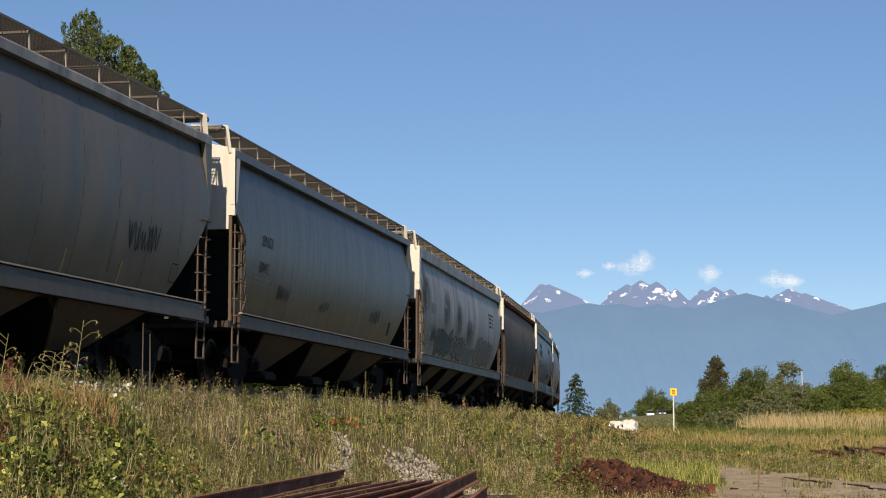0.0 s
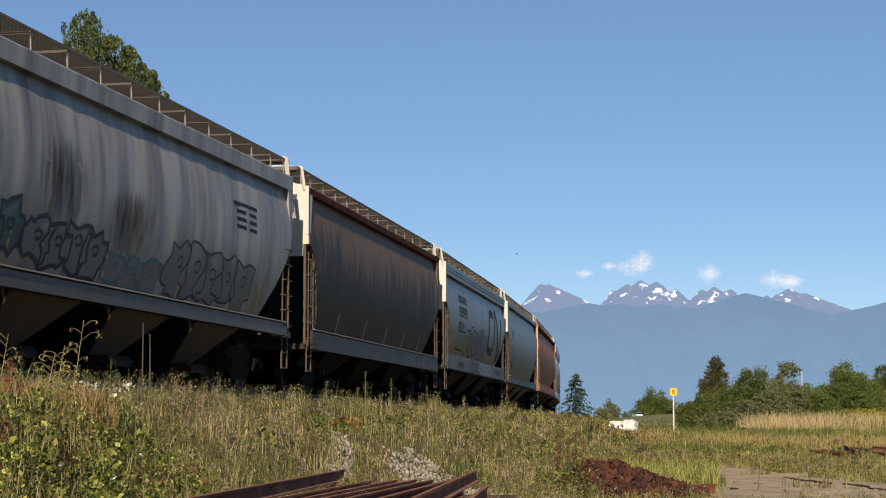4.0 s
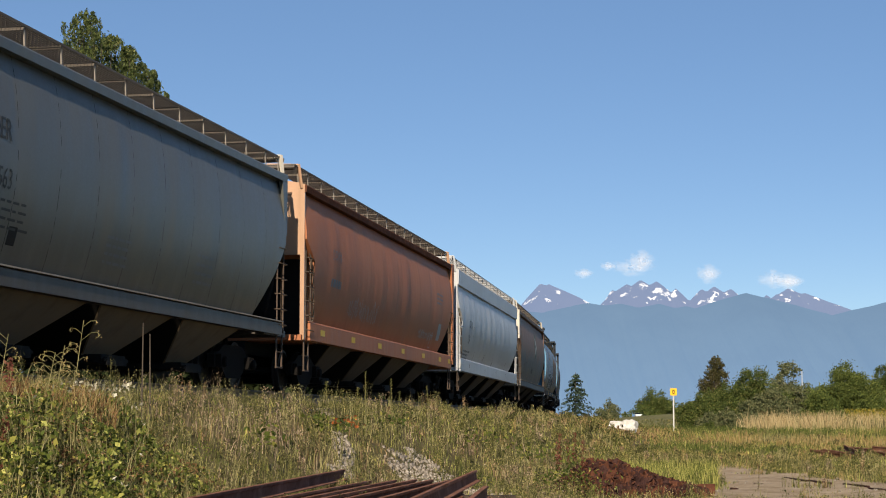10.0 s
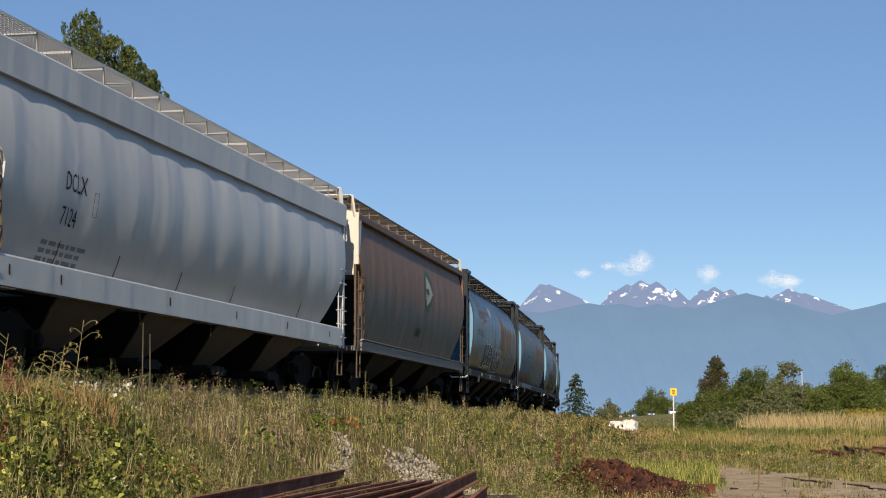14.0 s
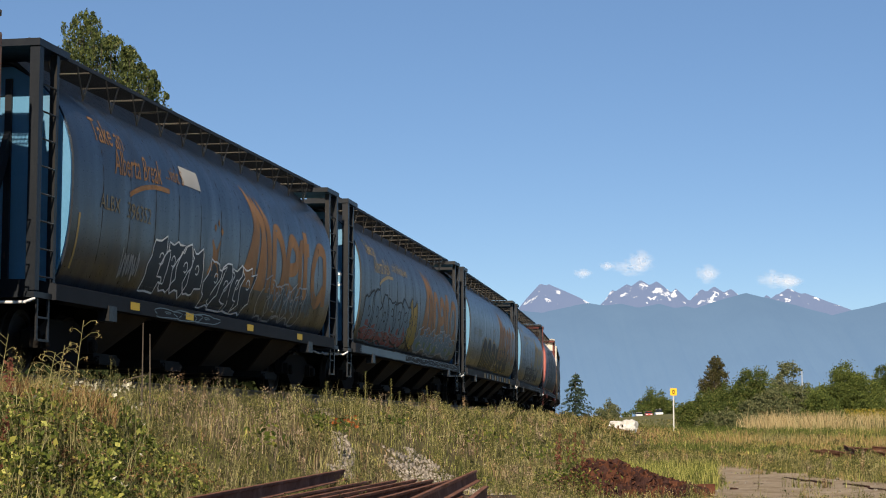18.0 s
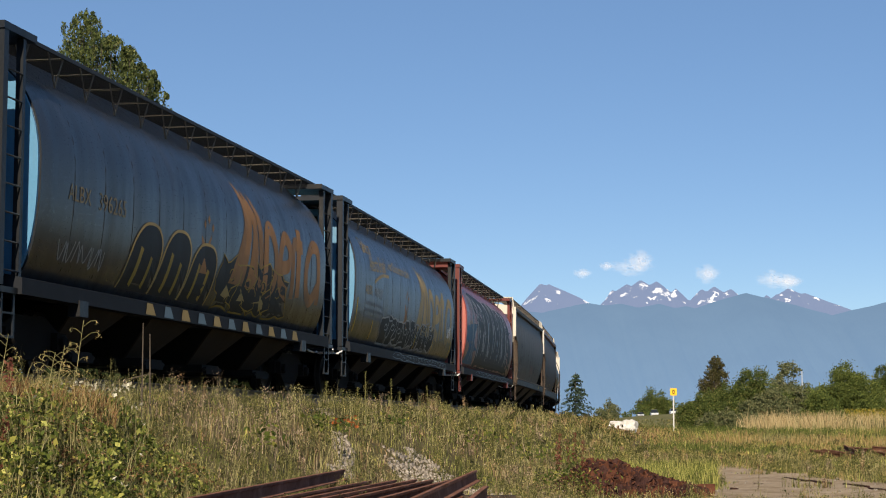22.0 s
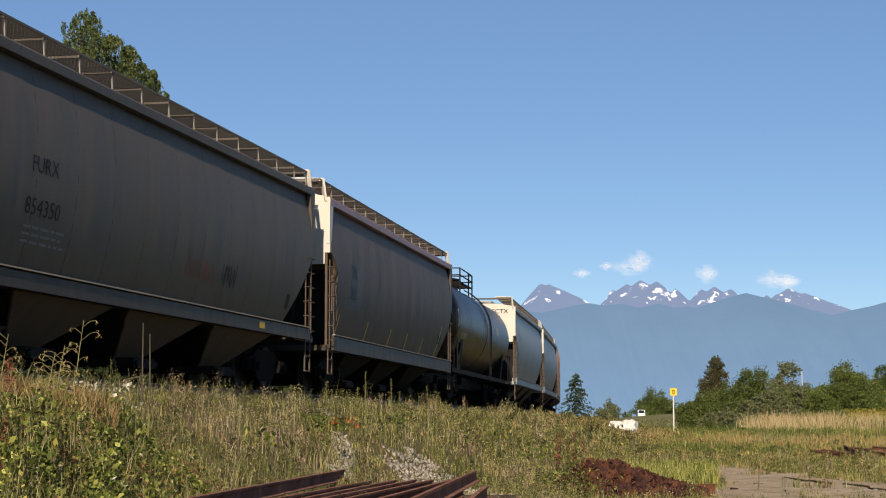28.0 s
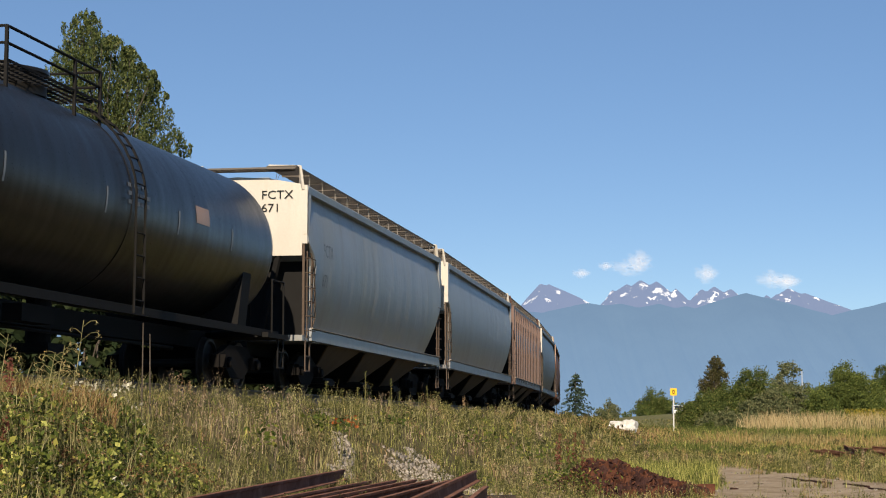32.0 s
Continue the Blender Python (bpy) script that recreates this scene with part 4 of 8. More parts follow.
S['V'] = covered_hopper("rust-red covered hopper car", 387.9, 18.0 - G, ORANGE_G, TAN_END, RUSTY)
S['W'] = covered_hopper("grey covered hopper car", 405.9, 18.0 - G, GREY_A, SUNLIT_CREAM)
S['X'] = covered_hopper("dark brown covered hopper car", 423.9, 18.0 - G, BROWN_D, SUNLIT_CREAM)

# ---- mountains, far behind everything ----


def place(px, py, dist):
    """The point of a direction given in the picture's own measure (784, 757 is straight ahead, level), dist metres off."""
    return (px - 784) / 3188 * dist, 1.5 + (757 - py) / 3188 * dist


def ridge_height(x, peaks, base):
    z = np.full_like(x, base)
    for cx, top, wl, wr, sharp in peaks:
        u = np.where(x < cx, (cx - x) / wl, (x - cx) / wr)
        z = np.maximum(z, base + (top - base) * np.clip(1 - u, 0, 1) ** sharp)
    return z


def mountain(name, dist, depth, peaks, base, mat, label, rough, seed):
    xs = np.linspace(-0.42 * dist, 0.42 * dist, 620)
    v = np.linspace(0, 1, 26)
    crest = ridge_height(xs, peaks, base)
    rs = np.random.RandomState(seed)
    jag = np.zeros_like(xs)
    for k in range(1, 9):
        f = 2 ** k * math.tau / (0.5 * dist)
        jag += np.sin(xs * f * (0.8 + 0.4 * rs.rand()) + rs.rand() * 6) / 1.8 ** k
    crest = crest + rough * jag
    X, Vv = np.meshgrid(xs, v)
    spur = np.zeros_like(X)
    for k in range(1, 7):
        f = 2 ** k * math.tau / (0.16 * dist)
        spur += np.sin(X * f + rs.rand() * 6 + 2.5 * Vv * np.sin(X * f * 0.37 + rs.rand() * 6)) / 1.6 ** k
    Z = -5 + (crest + 5) * Vv ** (1.0 + 0.25 * spur * (1 - Vv))
    Y = dist - depth * (1 - Vv) * (1 + 0.28 * spur)
    i = np.arange(X.size).reshape(X.shape)
    q = np.stack([i[:-1, :-1], i[:-1, 1:], i[1:, 1:], i[1:, :-1]], -1).reshape(-1, 4)
    return solid(name, arrays(name, np.stack([X, Y, Z], -1).reshape(-1, 3), q, mat), None, label, "mountain", kind="structure")


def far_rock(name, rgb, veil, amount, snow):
    """Rock or forest seen through kilometres of air: the haze is painted on as a bluish emission."""
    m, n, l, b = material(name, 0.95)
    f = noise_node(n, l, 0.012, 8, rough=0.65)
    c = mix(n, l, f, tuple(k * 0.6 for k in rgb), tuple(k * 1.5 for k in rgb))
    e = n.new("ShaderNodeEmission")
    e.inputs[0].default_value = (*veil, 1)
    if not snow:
        # the painted haze glows brighter low over the valley
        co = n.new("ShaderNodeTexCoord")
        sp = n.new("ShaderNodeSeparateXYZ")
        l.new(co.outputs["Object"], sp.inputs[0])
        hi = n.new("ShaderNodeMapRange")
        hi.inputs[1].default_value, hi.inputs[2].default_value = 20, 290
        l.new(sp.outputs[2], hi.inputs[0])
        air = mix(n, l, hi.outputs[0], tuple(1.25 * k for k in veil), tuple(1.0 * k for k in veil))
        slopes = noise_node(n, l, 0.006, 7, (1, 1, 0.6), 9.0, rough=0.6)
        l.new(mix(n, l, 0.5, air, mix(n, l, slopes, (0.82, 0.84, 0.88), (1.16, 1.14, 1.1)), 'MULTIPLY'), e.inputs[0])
    if snow:
        co = n.new("ShaderNodeTexCoord")
        sp = n.new("ShaderNodeSeparateXYZ")
        l.new(co.outputs["Object"], sp.inputs[0])
        hi = n.new("ShaderNodeMapRange")
        hi.inputs[1].default_value, hi.inputs[2].default_value = snow[0], snow[1]
        l.new(sp.outputs[2], hi.inputs[0])
        nz = noise_node(n, l, 0.032, 5, (1, 1, 1.3), snow[2], rough=0.6)
        mu = n.new("ShaderNodeMath")
        mu.operation = 'MULTIPLY'
        l.new(hi.outputs[0], mu.inputs[0])
        l.new(nz, mu.inputs[1])
        sf = grey_ramp(n, l, mu.outputs[0], 0.575, 0.60)
        c = mix(n, l, sf, c, (0.85, 0.87, 0.9))
    l.new(c, b.inputs["Base Color"])
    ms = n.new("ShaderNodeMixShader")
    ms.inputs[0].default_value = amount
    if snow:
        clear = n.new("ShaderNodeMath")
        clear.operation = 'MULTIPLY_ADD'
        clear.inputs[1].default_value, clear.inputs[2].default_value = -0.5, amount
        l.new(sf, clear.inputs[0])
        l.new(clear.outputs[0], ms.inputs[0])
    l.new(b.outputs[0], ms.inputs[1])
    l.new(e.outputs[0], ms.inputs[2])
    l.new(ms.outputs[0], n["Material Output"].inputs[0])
    return m


def peaks_of(rows, dist):
    out = []
    for px, py, wl, wr, sharp in rows:
        x, z = place(px, py, dist)
        out.append((x, z, wl / 3188 * dist, wr / 3188 * dist, sharp))
    return out


FAR, NEAR = 4700, 3900
far_mat = far_rock("rock and snow under painted haze", (0.20, 0.20, 0.21), (0.185, 0.238, 0.37), 0.9, (240, 320, 3.0))
near_mat = far_rock("forest slopes under painted haze", (0.10, 0.12, 0.10), (0.142, 0.228, 0.347), 0.88, None)
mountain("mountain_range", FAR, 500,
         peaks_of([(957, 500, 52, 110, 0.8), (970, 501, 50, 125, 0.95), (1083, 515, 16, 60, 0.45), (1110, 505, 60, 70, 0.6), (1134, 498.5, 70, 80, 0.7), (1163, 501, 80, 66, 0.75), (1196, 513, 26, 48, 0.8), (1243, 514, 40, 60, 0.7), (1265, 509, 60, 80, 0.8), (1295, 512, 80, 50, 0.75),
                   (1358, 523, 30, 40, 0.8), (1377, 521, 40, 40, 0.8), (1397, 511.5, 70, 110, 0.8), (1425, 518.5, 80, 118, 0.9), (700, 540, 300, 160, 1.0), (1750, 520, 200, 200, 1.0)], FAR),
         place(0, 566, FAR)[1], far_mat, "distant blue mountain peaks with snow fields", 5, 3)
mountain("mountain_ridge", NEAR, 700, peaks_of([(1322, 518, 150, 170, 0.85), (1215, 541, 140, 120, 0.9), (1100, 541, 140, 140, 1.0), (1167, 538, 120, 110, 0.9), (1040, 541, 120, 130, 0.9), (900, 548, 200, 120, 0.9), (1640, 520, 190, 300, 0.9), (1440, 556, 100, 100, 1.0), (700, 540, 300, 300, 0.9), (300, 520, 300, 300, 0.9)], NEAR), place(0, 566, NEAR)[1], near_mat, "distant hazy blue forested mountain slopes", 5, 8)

# small clouds over the peaks
cm, n, l, b = material("thin white cloud", 1.0)
co = n.new("ShaderNodeTexCoord")
gr = n.new("ShaderNodeTexGradient")
gr.gradient_type = 'SPHERICAL'
l.new(co.outputs["Object"], gr.inputs[0])
nz = noise_node(n, l, 1.7, 6, (1, 1, 1), 2.0, rough=0.6)
mu = n.new("ShaderNodeMath")
mu.operation = 'MULTIPLY_ADD'
mu.inputs[1].default_value, mu.inputs[2].default_value = 1.15, -0.56
l.new(nz, mu.inputs[0])
ad = n.new("ShaderNodeMath")
ad.operation = 'ADD'
l.new(mu.outputs[0], ad.inputs[0])
l.new(gr.outputs[1], ad.inputs[1])
al = grey_ramp(n, l, ad.outputs[0], 0.15, 0.85)
am = n.new("ShaderNodeMath")
am.operation = 'MULTIPLY'
am.inputs[1].default_value = 0.36
l.new(al, am.inputs[0])
b.inputs["Base Color"].default_value = (0.62, 0.60, 0.60, 1)
l.new(am.outputs[0], b.inputs["Alpha"])
CLOUDS = []
for px, py, w, h in ((1124, 474, 46, 18), (1140, 462, 26, 22), (1258, 486, 26, 20), (1383, 498, 46, 16), (1402, 500, 30, 16), (1372, 490, 18, 14), (1036, 485, 20, 10), (1079, 472, 16, 9)):
    x, z = place(px, py, 4790)
    sx, sz = w / 3188 * 4790, h / 3188 * 4790
    me = Geo().add([(-1, 0, -1), (1, 0, -1), (1, 0, 1), (-1, 0, 1)], [(0, 1, 2, 3)]).mesh("cloud", cm)
    ob = solid("cloud", me, None, "small white fair-weather cloud over the peaks", "cloud", "clouds over the peaks", kind="structure", m=pose(x, 4790, z) @ Matrix.Diagonal((sx, 1, sz, 1)))
    ob.visible_shadow = False
    CLOUDS.append((ob, x, z))

# ---- plants ----
RNG = np.random.RandomState(7)


def in_view(n, y0, y1, px0, px1, power=1.0, margin=20):
    """Ground places inside a fan of directions in front of the viewer."""
    y = (y0 ** power + (y1 ** power - y0 ** power) * RNG.rand(n)) ** (1 / power)
    x = ((px0 - margin + (px1 - px0 + 2 * margin) * RNG.rand(n)) - 784) / 3188 * y
    return x, y


def blades(x, y, z, h, w, lean=0.35):
    """Tapered bent blades: points, quads and tips."""
    n = len(x)
    a = RNG.rand(n) * math.tau
    dx, dy = np.cos(a) * w, np.sin(a) * w * 0.4
    b = RNG.rand(n) * math.tau
    lx, ly = np.cos(b) * lean * h * RNG.rand(n), np.sin(b) * lean * h * RNG.rand(n)
    P = np.empty((n, 5, 3))
    P[:, 0] = np.stack([x - dx, y - dy, z - 0.03], -1)
    P[:, 1] = np.stack([x + dx, y + dy, z - 0.03], -1)
    P[:, 2] = np.stack([x + dx * 0.75 + lx * 0.35, y + dy * 0.75 + ly * 0.35, z + h * 0.58], -1)
    P[:, 3] = np.stack([x - dx * 0.75 + lx * 0.35, y - dy * 0.75 + ly * 0.35, z + h * 0.58], -1)
    P[:, 4] = np.stack([x + lx, y + ly, z + h], -1)
    i = np.arange(n)[:, None] * 5
    return P.reshape(-1, 3), i + np.array([[0, 1, 2, 3]]), i + np.array([[3, 2, 4]])


def leaves(c, size, flat=0.5, broad=0.55, up=0.0):
    """Small pointed leaves (two bent halves each) round the given centres."""
    n = len(c)
    u = RNG.randn(n, 3)
    u[:, 2] = np.where(u[:, 2] > 0, u[:, 2] + up, u[:, 2] - up)
    u /= np.linalg.norm(u, axis=1)[:, None] + 1e-9
    v = RNG.randn(n, 3)
    v[:, 2] *= flat
    v -= u * np.sum(u * v, 1)[:, None]
    v /= np.linalg.norm(v, axis=1)[:, None] + 1e-9
    s = (size * (0.6 + 0.8 * RNG.rand(n)))[:, None]
    P = np.empty((n, 4, 3))
    P[:, 0] = c - u * s
    P[:, 1] = c + v * s * broad
    P[:, 2] = c + u * s
    P[:, 3] = c - v * s * broad + np.cross(u, v) * s * 0.25
    i = np.arange(n)[:, None] * 4
    return P.reshape(-1, 3), i + np.array([[0, 1, 2, 3]]), None


def stuff(name, parts_, mat, label, category):
    pts, quads, tris, o = [], [], [], 0
    for p, q, t in parts_:
        pts.append(p)
        quads.append(q + o)
        if t is not None:
            tris.append(t + o)
        o += len(p)
    me = arrays(name, np.concatenate(pts), np.concatenate(quads), mat, np.concatenate(tris) if tris else None)
    return solid(name, me, None, label, category, kind="stuff")


DRY = plant("dry straw grass", [(0.1, (0.133, 0.093, 0.032)), (0.45, (0.246, 0.173, 0.070)), (0.8, (0.383, 0.285, 0.131))], 0.25)
OLIVE = plant("olive weed stalks", [(0.1, (0.024, 0.024, 0.010)), (0.45, (0.121, 0.117, 0.047)), (0.85, (0.373, 0.335, 0.162))], 0.25)
GREEN = plant("fresh green grass", [(0.1, (0.023, 0.033, 0.007)), (0.5, (0.123, 0.144, 0.034)), (0.85, (0.444, 0.421, 0.127))], 0.3)
MAUVE = plant("pinkish-grey seed grass", [(0.1, (0.055, 0.042, 0.028)), (0.5, (0.188, 0.141, 0.097)), (0.85, (0.461, 0.356, 0.254))], 0.2)
BROWN_SEED = plant("brown seed heads", [(0.1, (0.065, 0.041, 0.023)), (0.5, (0.182, 0.121, 0.066)), (0.85, (0.388, 0.280, 0.164))], 0.15)
WEED_LEAF = plant("weed leaves", [(0.05, (0.018, 0.023, 0.006)), (0.4, (0.095, 0.103, 0.031)), (0.75, (0.202, 0.188, 0.065)), (0.95, (0.530, 0.436, 0.187))], 0.3)
BRAMBLE = plant("bramble leaves", [(0.05, (0.011, 0.018, 0.005)), (0.35, (0.075, 0.100, 0.021)), (0.65, (0.196, 0.216, 0.047)), (0.95, (0.601, 0.575, 0.173))], 0.3)
BRAMBLE_DARK = plant("old dark bramble leaves", [(0.05, (0.016, 0.024, 0.007)), (0.4, (0.072, 0.100, 0.021)), (0.75, (0.162, 0.181, 0.036)), (0.95, (0.420, 0.347, 0.092))], 0.25)
BRAMBLE_RUST = plant("withered rust-brown leaves", [(0.05, (0.040, 0.022, 0.011)), (0.4, (0.134, 0.072, 0.032)), (0.75, (0.234, 0.133, 0.061)), (0.95, (0.439, 0.295, 0.152))], 0.25)
RED_LEAF = plant("reddened leaves", [(0.1, (0.076, 0.027, 0.019)), (0.5, (0.160, 0.057, 0.038)), (0.9, (0.258, 0.122, 0.084))], 0.3)
FLUFF = plant("white seed fluff", [(0.1, (0.192, 0.182, 0.119)), (0.5, (0.283, 0.265, 0.191)), (0.9, (0.593, 0.570, 0.459))], 0.2)
POPLAR = plant("poplar leaves", [(0.05, (0.015, 0.024, 0.010)), (0.4, (0.062, 0.084, 0.027)), (0.72, (0.116, 0.144, 0.046)), (0.95, (0.238, 0.234, 0.092))], 0.35, 0.5)
BUSH_LEAF = plant("bush leaves", [(0.05, (0.020, 0.030, 0.009)), (0.4, (0.063, 0.090, 0.023)), (0.75, (0.118, 0.141, 0.035)), (0.95, (0.232, 0.215, 0.070))], 0.25)
BUSH_LIGHT = plant("yellow-green bush leaves", [(0.05, (0.023, 0.036, 0.010)), (0.4, (0.077, 0.106, 0.027)), (0.75, (0.134, 0.161, 0.038)), (0.95, (0.231, 0.241, 0.065))], 0.25)
BUSH_GREY = plant("grey-brown twiggy leaves", [(0.05, (0.032, 0.043, 0.017)), (0.4, (0.097, 0.116, 0.052)), (0.75, (0.159, 0.160, 0.076)), (0.95, (0.258, 0.242, 0.134))], 0.2)
BUSH_BROWN = plant("brown-green leaves", [(0.05, (0.023, 0.026, 0.011)), (0.4, (0.057, 0.057, 0.021)), (0.75, (0.106, 0.091, 0.038)), (0.95, (0.167, 0.137, 0.065))], 0.2)
SPRUCE_LEAF = plant("spruce needles", [(0.05, (0.017, 0.030, 0.022)), (0.5, (0.038, 0.062, 0.042)), (0.95, (0.082, 0.109, 0.071))], 0.1)
BARK = earthy("grey-brown bark", [(0.3, (0.048, 0.040, 0.032)), (0.7, (0.128, 0.108, 0.088))], 6.0, 6, 0.9, 0.6, 0.03, stretch=(1, 1, 0.2))


def keep(x, y, ok):
    return x[ok], y[ok]


def pad_mask(x, y):
    """Where the bare dirt pad lies (1 inside)."""
    px = 784 + 3188 * x / y
    edge = 1250 + 14 * np.sin(y * 0.8)
    rag = 26 * wave(x, y, 2.0, 81) + 22 * (np.abs(np.sin(x * 91.7 + y * 57.3)) - 0.5)
    far = np.interp(px, [1250, 1340, 1440, 1570], [57, 54.5, 48.5, 42.5])
    return (px > edge + rag) & (y > 30) & (y < far + 1.5 * wave(x, y, 0.9, 82) + 0.06 * rag) & (wave(x, y, 1.7, 83) + 0.5 * wave(x, y, 5.0, 84) < 0.52)


def stone_mask(x, y):
    n = wave(x, y, 4.0, 21) + 0.6 * wave(x, y, 9.0, 23)
    a = ((x - 0.1) / 1.15) ** 2 + ((y - 33.0) / 3.4) ** 2 < 0.95 + 0.7 * n
    b = ((x - 0.95) / 0.6) ** 2 + ((y - 35.0) / 1.6) ** 2 < 0.8 + 0.8 * n
    c = ((x + 1.72 + (y - 31) * 0.06) / 0.3) ** 2 + ((y - 30.8) / 2.2) ** 2 < 0.45 + 1.6 * n
    d = ((x + 2.35) / 0.3) ** 2 + ((y - 34.5) / 0.8) ** 2 < 0.8 + 0.8 * n
    return a | b | c | d


def even(v):
    """The rank of each value, from 0 to 1."""
    r = np.empty(len(v))
    r[np.argsort(v)] = np.linspace(0, 1, len(v))
    return r


def yard_clear(x, y):
    """Ground kept free of tall weeds: round the scrap heap and the beams."""
    px = 784 + 3188 * x / y
    return (px > 1020) & (px < 1290) & (y > 31.5) & (y < 39.5)


def kinds_of(x, y, seed):
    """Which kind of plant grows where: the shares change along the bank and from patch to patch."""
    px = 784 + 3188 * x / y
    r = 0.5 * RNG.rand(len(x)) + 0.5 * even(wave(x, y, 1.5, seed) + 0.6 * wave(x, y, 4.1, seed + 1))
    r = even(r)
    lime = smooth01((px - 985) / 60)
    low = smooth01((25.5 - y) / 4) * smooth01((640 - px) / 100)
    upper = smooth01((y - 23) / 3) * smooth01((36 - y) / 3) * smooth01((580 - px) / 60)
    far = smooth01((y - 62) / 10)
    g = 0.44 + 0.32 * lime * (1 - 0.7 * far) + 0.22 * low - 0.10 * upper
    o = 0.44 - 0.25 * lime
    m = 0.07 + 0.20 * upper - 0.06 * lime
    b = 0.06 - 0.03 * lime + 0.02 * far
    tot = g + o + m + b + 0.035 + 0.14 * far
    e1, e2, e3, e4 = g / tot, (g + o) / tot, (g + o + m) / tot, (g + o + m + b) / tot
    return np.where(r < e1, 0, np.where(r < e2, 1, np.where(r < e3, 2, np.where(r < e4, 3, 4))))


PLANT_MATS = (GREEN, OLIVE, MAUVE, BROWN_SEED, DRY)

# grass and weeds of the bank and the yard
x, y = in_view(85000, 15, 125, 0, 1568, 0.4)
d = beside(x, y)
bare = stone_mask(x, y)
ok = (d > 1.65) & ~pad_mask(x, y) & (~bare | (RNG.rand(len(x)) < 0.2)) & (~yard_clear(x, y) | (RNG.rand(len(x)) < 0.25))
x, y = keep(x, y, ok)
kind = kinds_of(x, y, 31)
tuft = even(wave(x, y, 2.2, 34) + 0.7 * wave(x, y, 6.0, 35))
hgt = (0.05 + 0.13 * RNG.rand(len(x)) ** 1.5 + 0.20 * tuft ** 2 * RNG.rand(len(x))) * np.where(kind == 0, 1.15, 1.0)
px = 784 + 3188 * x / y
hgt *= 1 + 0.55 * smooth01((px - 1000) / 60) * smooth01((1290 - px) / 60) * smooth01((y - 36) / 4) * smooth01((60 - y) / 10)
hgt *= 1 - 0.55 * smooth01((y - 58) / 8) * smooth01((px - 1080) / 60)
hgt *= np.where((px > 660) & (px < 900) & (y < 33), 0.6, 1.0)
wid = np.maximum(0.0045, 0.00022 * y) * (0.6 + 0.8 * RNG.rand(len(x)))
zz = ground_z(x, y)
for k, (nm, lb) in enumerate((("green_grass", "fresh green grass between the weeds"), ("olive_grass", "olive-brown grass on the bank"), ("seed_grass", "pinkish-grey grass in seed on the bank"), ("brown_grass", "brown withered grass on the bank"), ("dry_grass", "dry straw-coloured grass on the bank"))):
    sel = kind == k
    stuff(nm, [blades(x[sel], y[sel], zz[sel], hgt[sel], wid[sel], 0.7)], PLANT_MATS[k], lb, "grass")

# clumps of leafy weeds, each of one kind
cx, cy = in_view(14500, 15.5, 105, -10, 1580, 0.32)
cd = beside(cx, cy)
cx, cy = keep(cx, cy, (cd > 1.75) & ~yard_clear(cx, cy) & ~pad_mask(cx, cy) & (~stone_mask(cx, cy) | (RNG.rand(len(cx)) < 0.22)))
kind = np.where((RNG.rand(len(cx)) < 0.10 + 0.22 * (wave(cx, cy, 3.0, 67) > 0.1)) & ((784 + 3188 * cx / cy < 1030) | (cy > 62)), 5, kinds_of(cx, cy, 61))
# these dark leaves also stand in for shaded gaps between the clumps
DARK_OLIVE = plant("dark olive weed leaves", [(0.1, (0.022, 0.026, 0.010)), (0.5, (0.065, 0.067, 0.025)), (0.9, (0.158, 0.148, 0.055))], 0.2)
LEAFY = (WEED_LEAF, OLIVE, MAUVE, BROWN_SEED, DRY, DARK_OLIVE)
for kk, (nm, lb, tall, per, broad) in enumerate((("green_weed_clumps", "green leafy weed clumps on the bank", 0.28, 44, 0.34), ("olive_weed_clumps", "olive-brown weed clumps on the bank", 0.36, 44, 0.3), ("seeding_weed_clumps", "pinkish-grey weed clumps in seed", 0.36, 44, 0.35),
                                                  ("brown_weed_clumps", "brown weed clumps gone to seed", 0.38, 40, 0.4), ("dry_weed_clumps", "dry straw-coloured weed clumps", 0.34, 30, 0.25), ("dark_weed_clumps", "dark olive bushy weed clumps that also fill in shaded gaps", 0.36, 56, 0.45))):
    sel = kind == kk
    x, y = cx[sel], cy[sel]
    nn = len(x)
    pxc = 784 + 3188 * x / y
    tallness = tall * (0.35 + 0.55 * RNG.rand(nn) + 0.9 * RNG.rand(nn) ** 4) * (1 + 0.45 * wave(x, y, 1.3, 62)) * np.where((pxc > 660) & (pxc < 900) & (y < 33), 0.5, 1.0) * (1 - 0.5 * smooth01((y - 58) / 8) * smooth01((pxc - 1080) / 60))
    rad = 0.06 + 0.20 * RNG.rand(nn) ** 1.6
    u = RNG.rand(nn, per) ** 0.7
    ang = RNG.rand(nn, per) * math.tau
    rr = RNG.rand(nn, per) ** 0.5 * rad[:, None] * (1.15 - 0.5 * u)
    lx, ly = x[:, None] + np.cos(ang) * rr, y[:, None] + np.sin(ang) * rr
    lz = ground_z(x, y)[:, None] + u * tallness[:, None]
    c = np.stack([lx, ly, lz], -1).reshape(-1, 3)
    size = np.maximum(0.016, 0.00056 * np.repeat(y, per)) * (0.5 + 0.5 * RNG.rand(nn * per) + 0.5 * np.repeat(RNG.rand(nn), per))
    k2 = 8
    ang = RNG.rand(nn, k2) * math.tau
    bx, by = (x[:, None] + np.cos(ang) * rad[:, None] * 0.7).ravel(), (y[:, None] + np.sin(ang) * rad[:, None] * 0.7).ravel()
    bh = np.repeat(tallness, k2) * (0.7 + 0.5 * RNG.rand(nn * k2))
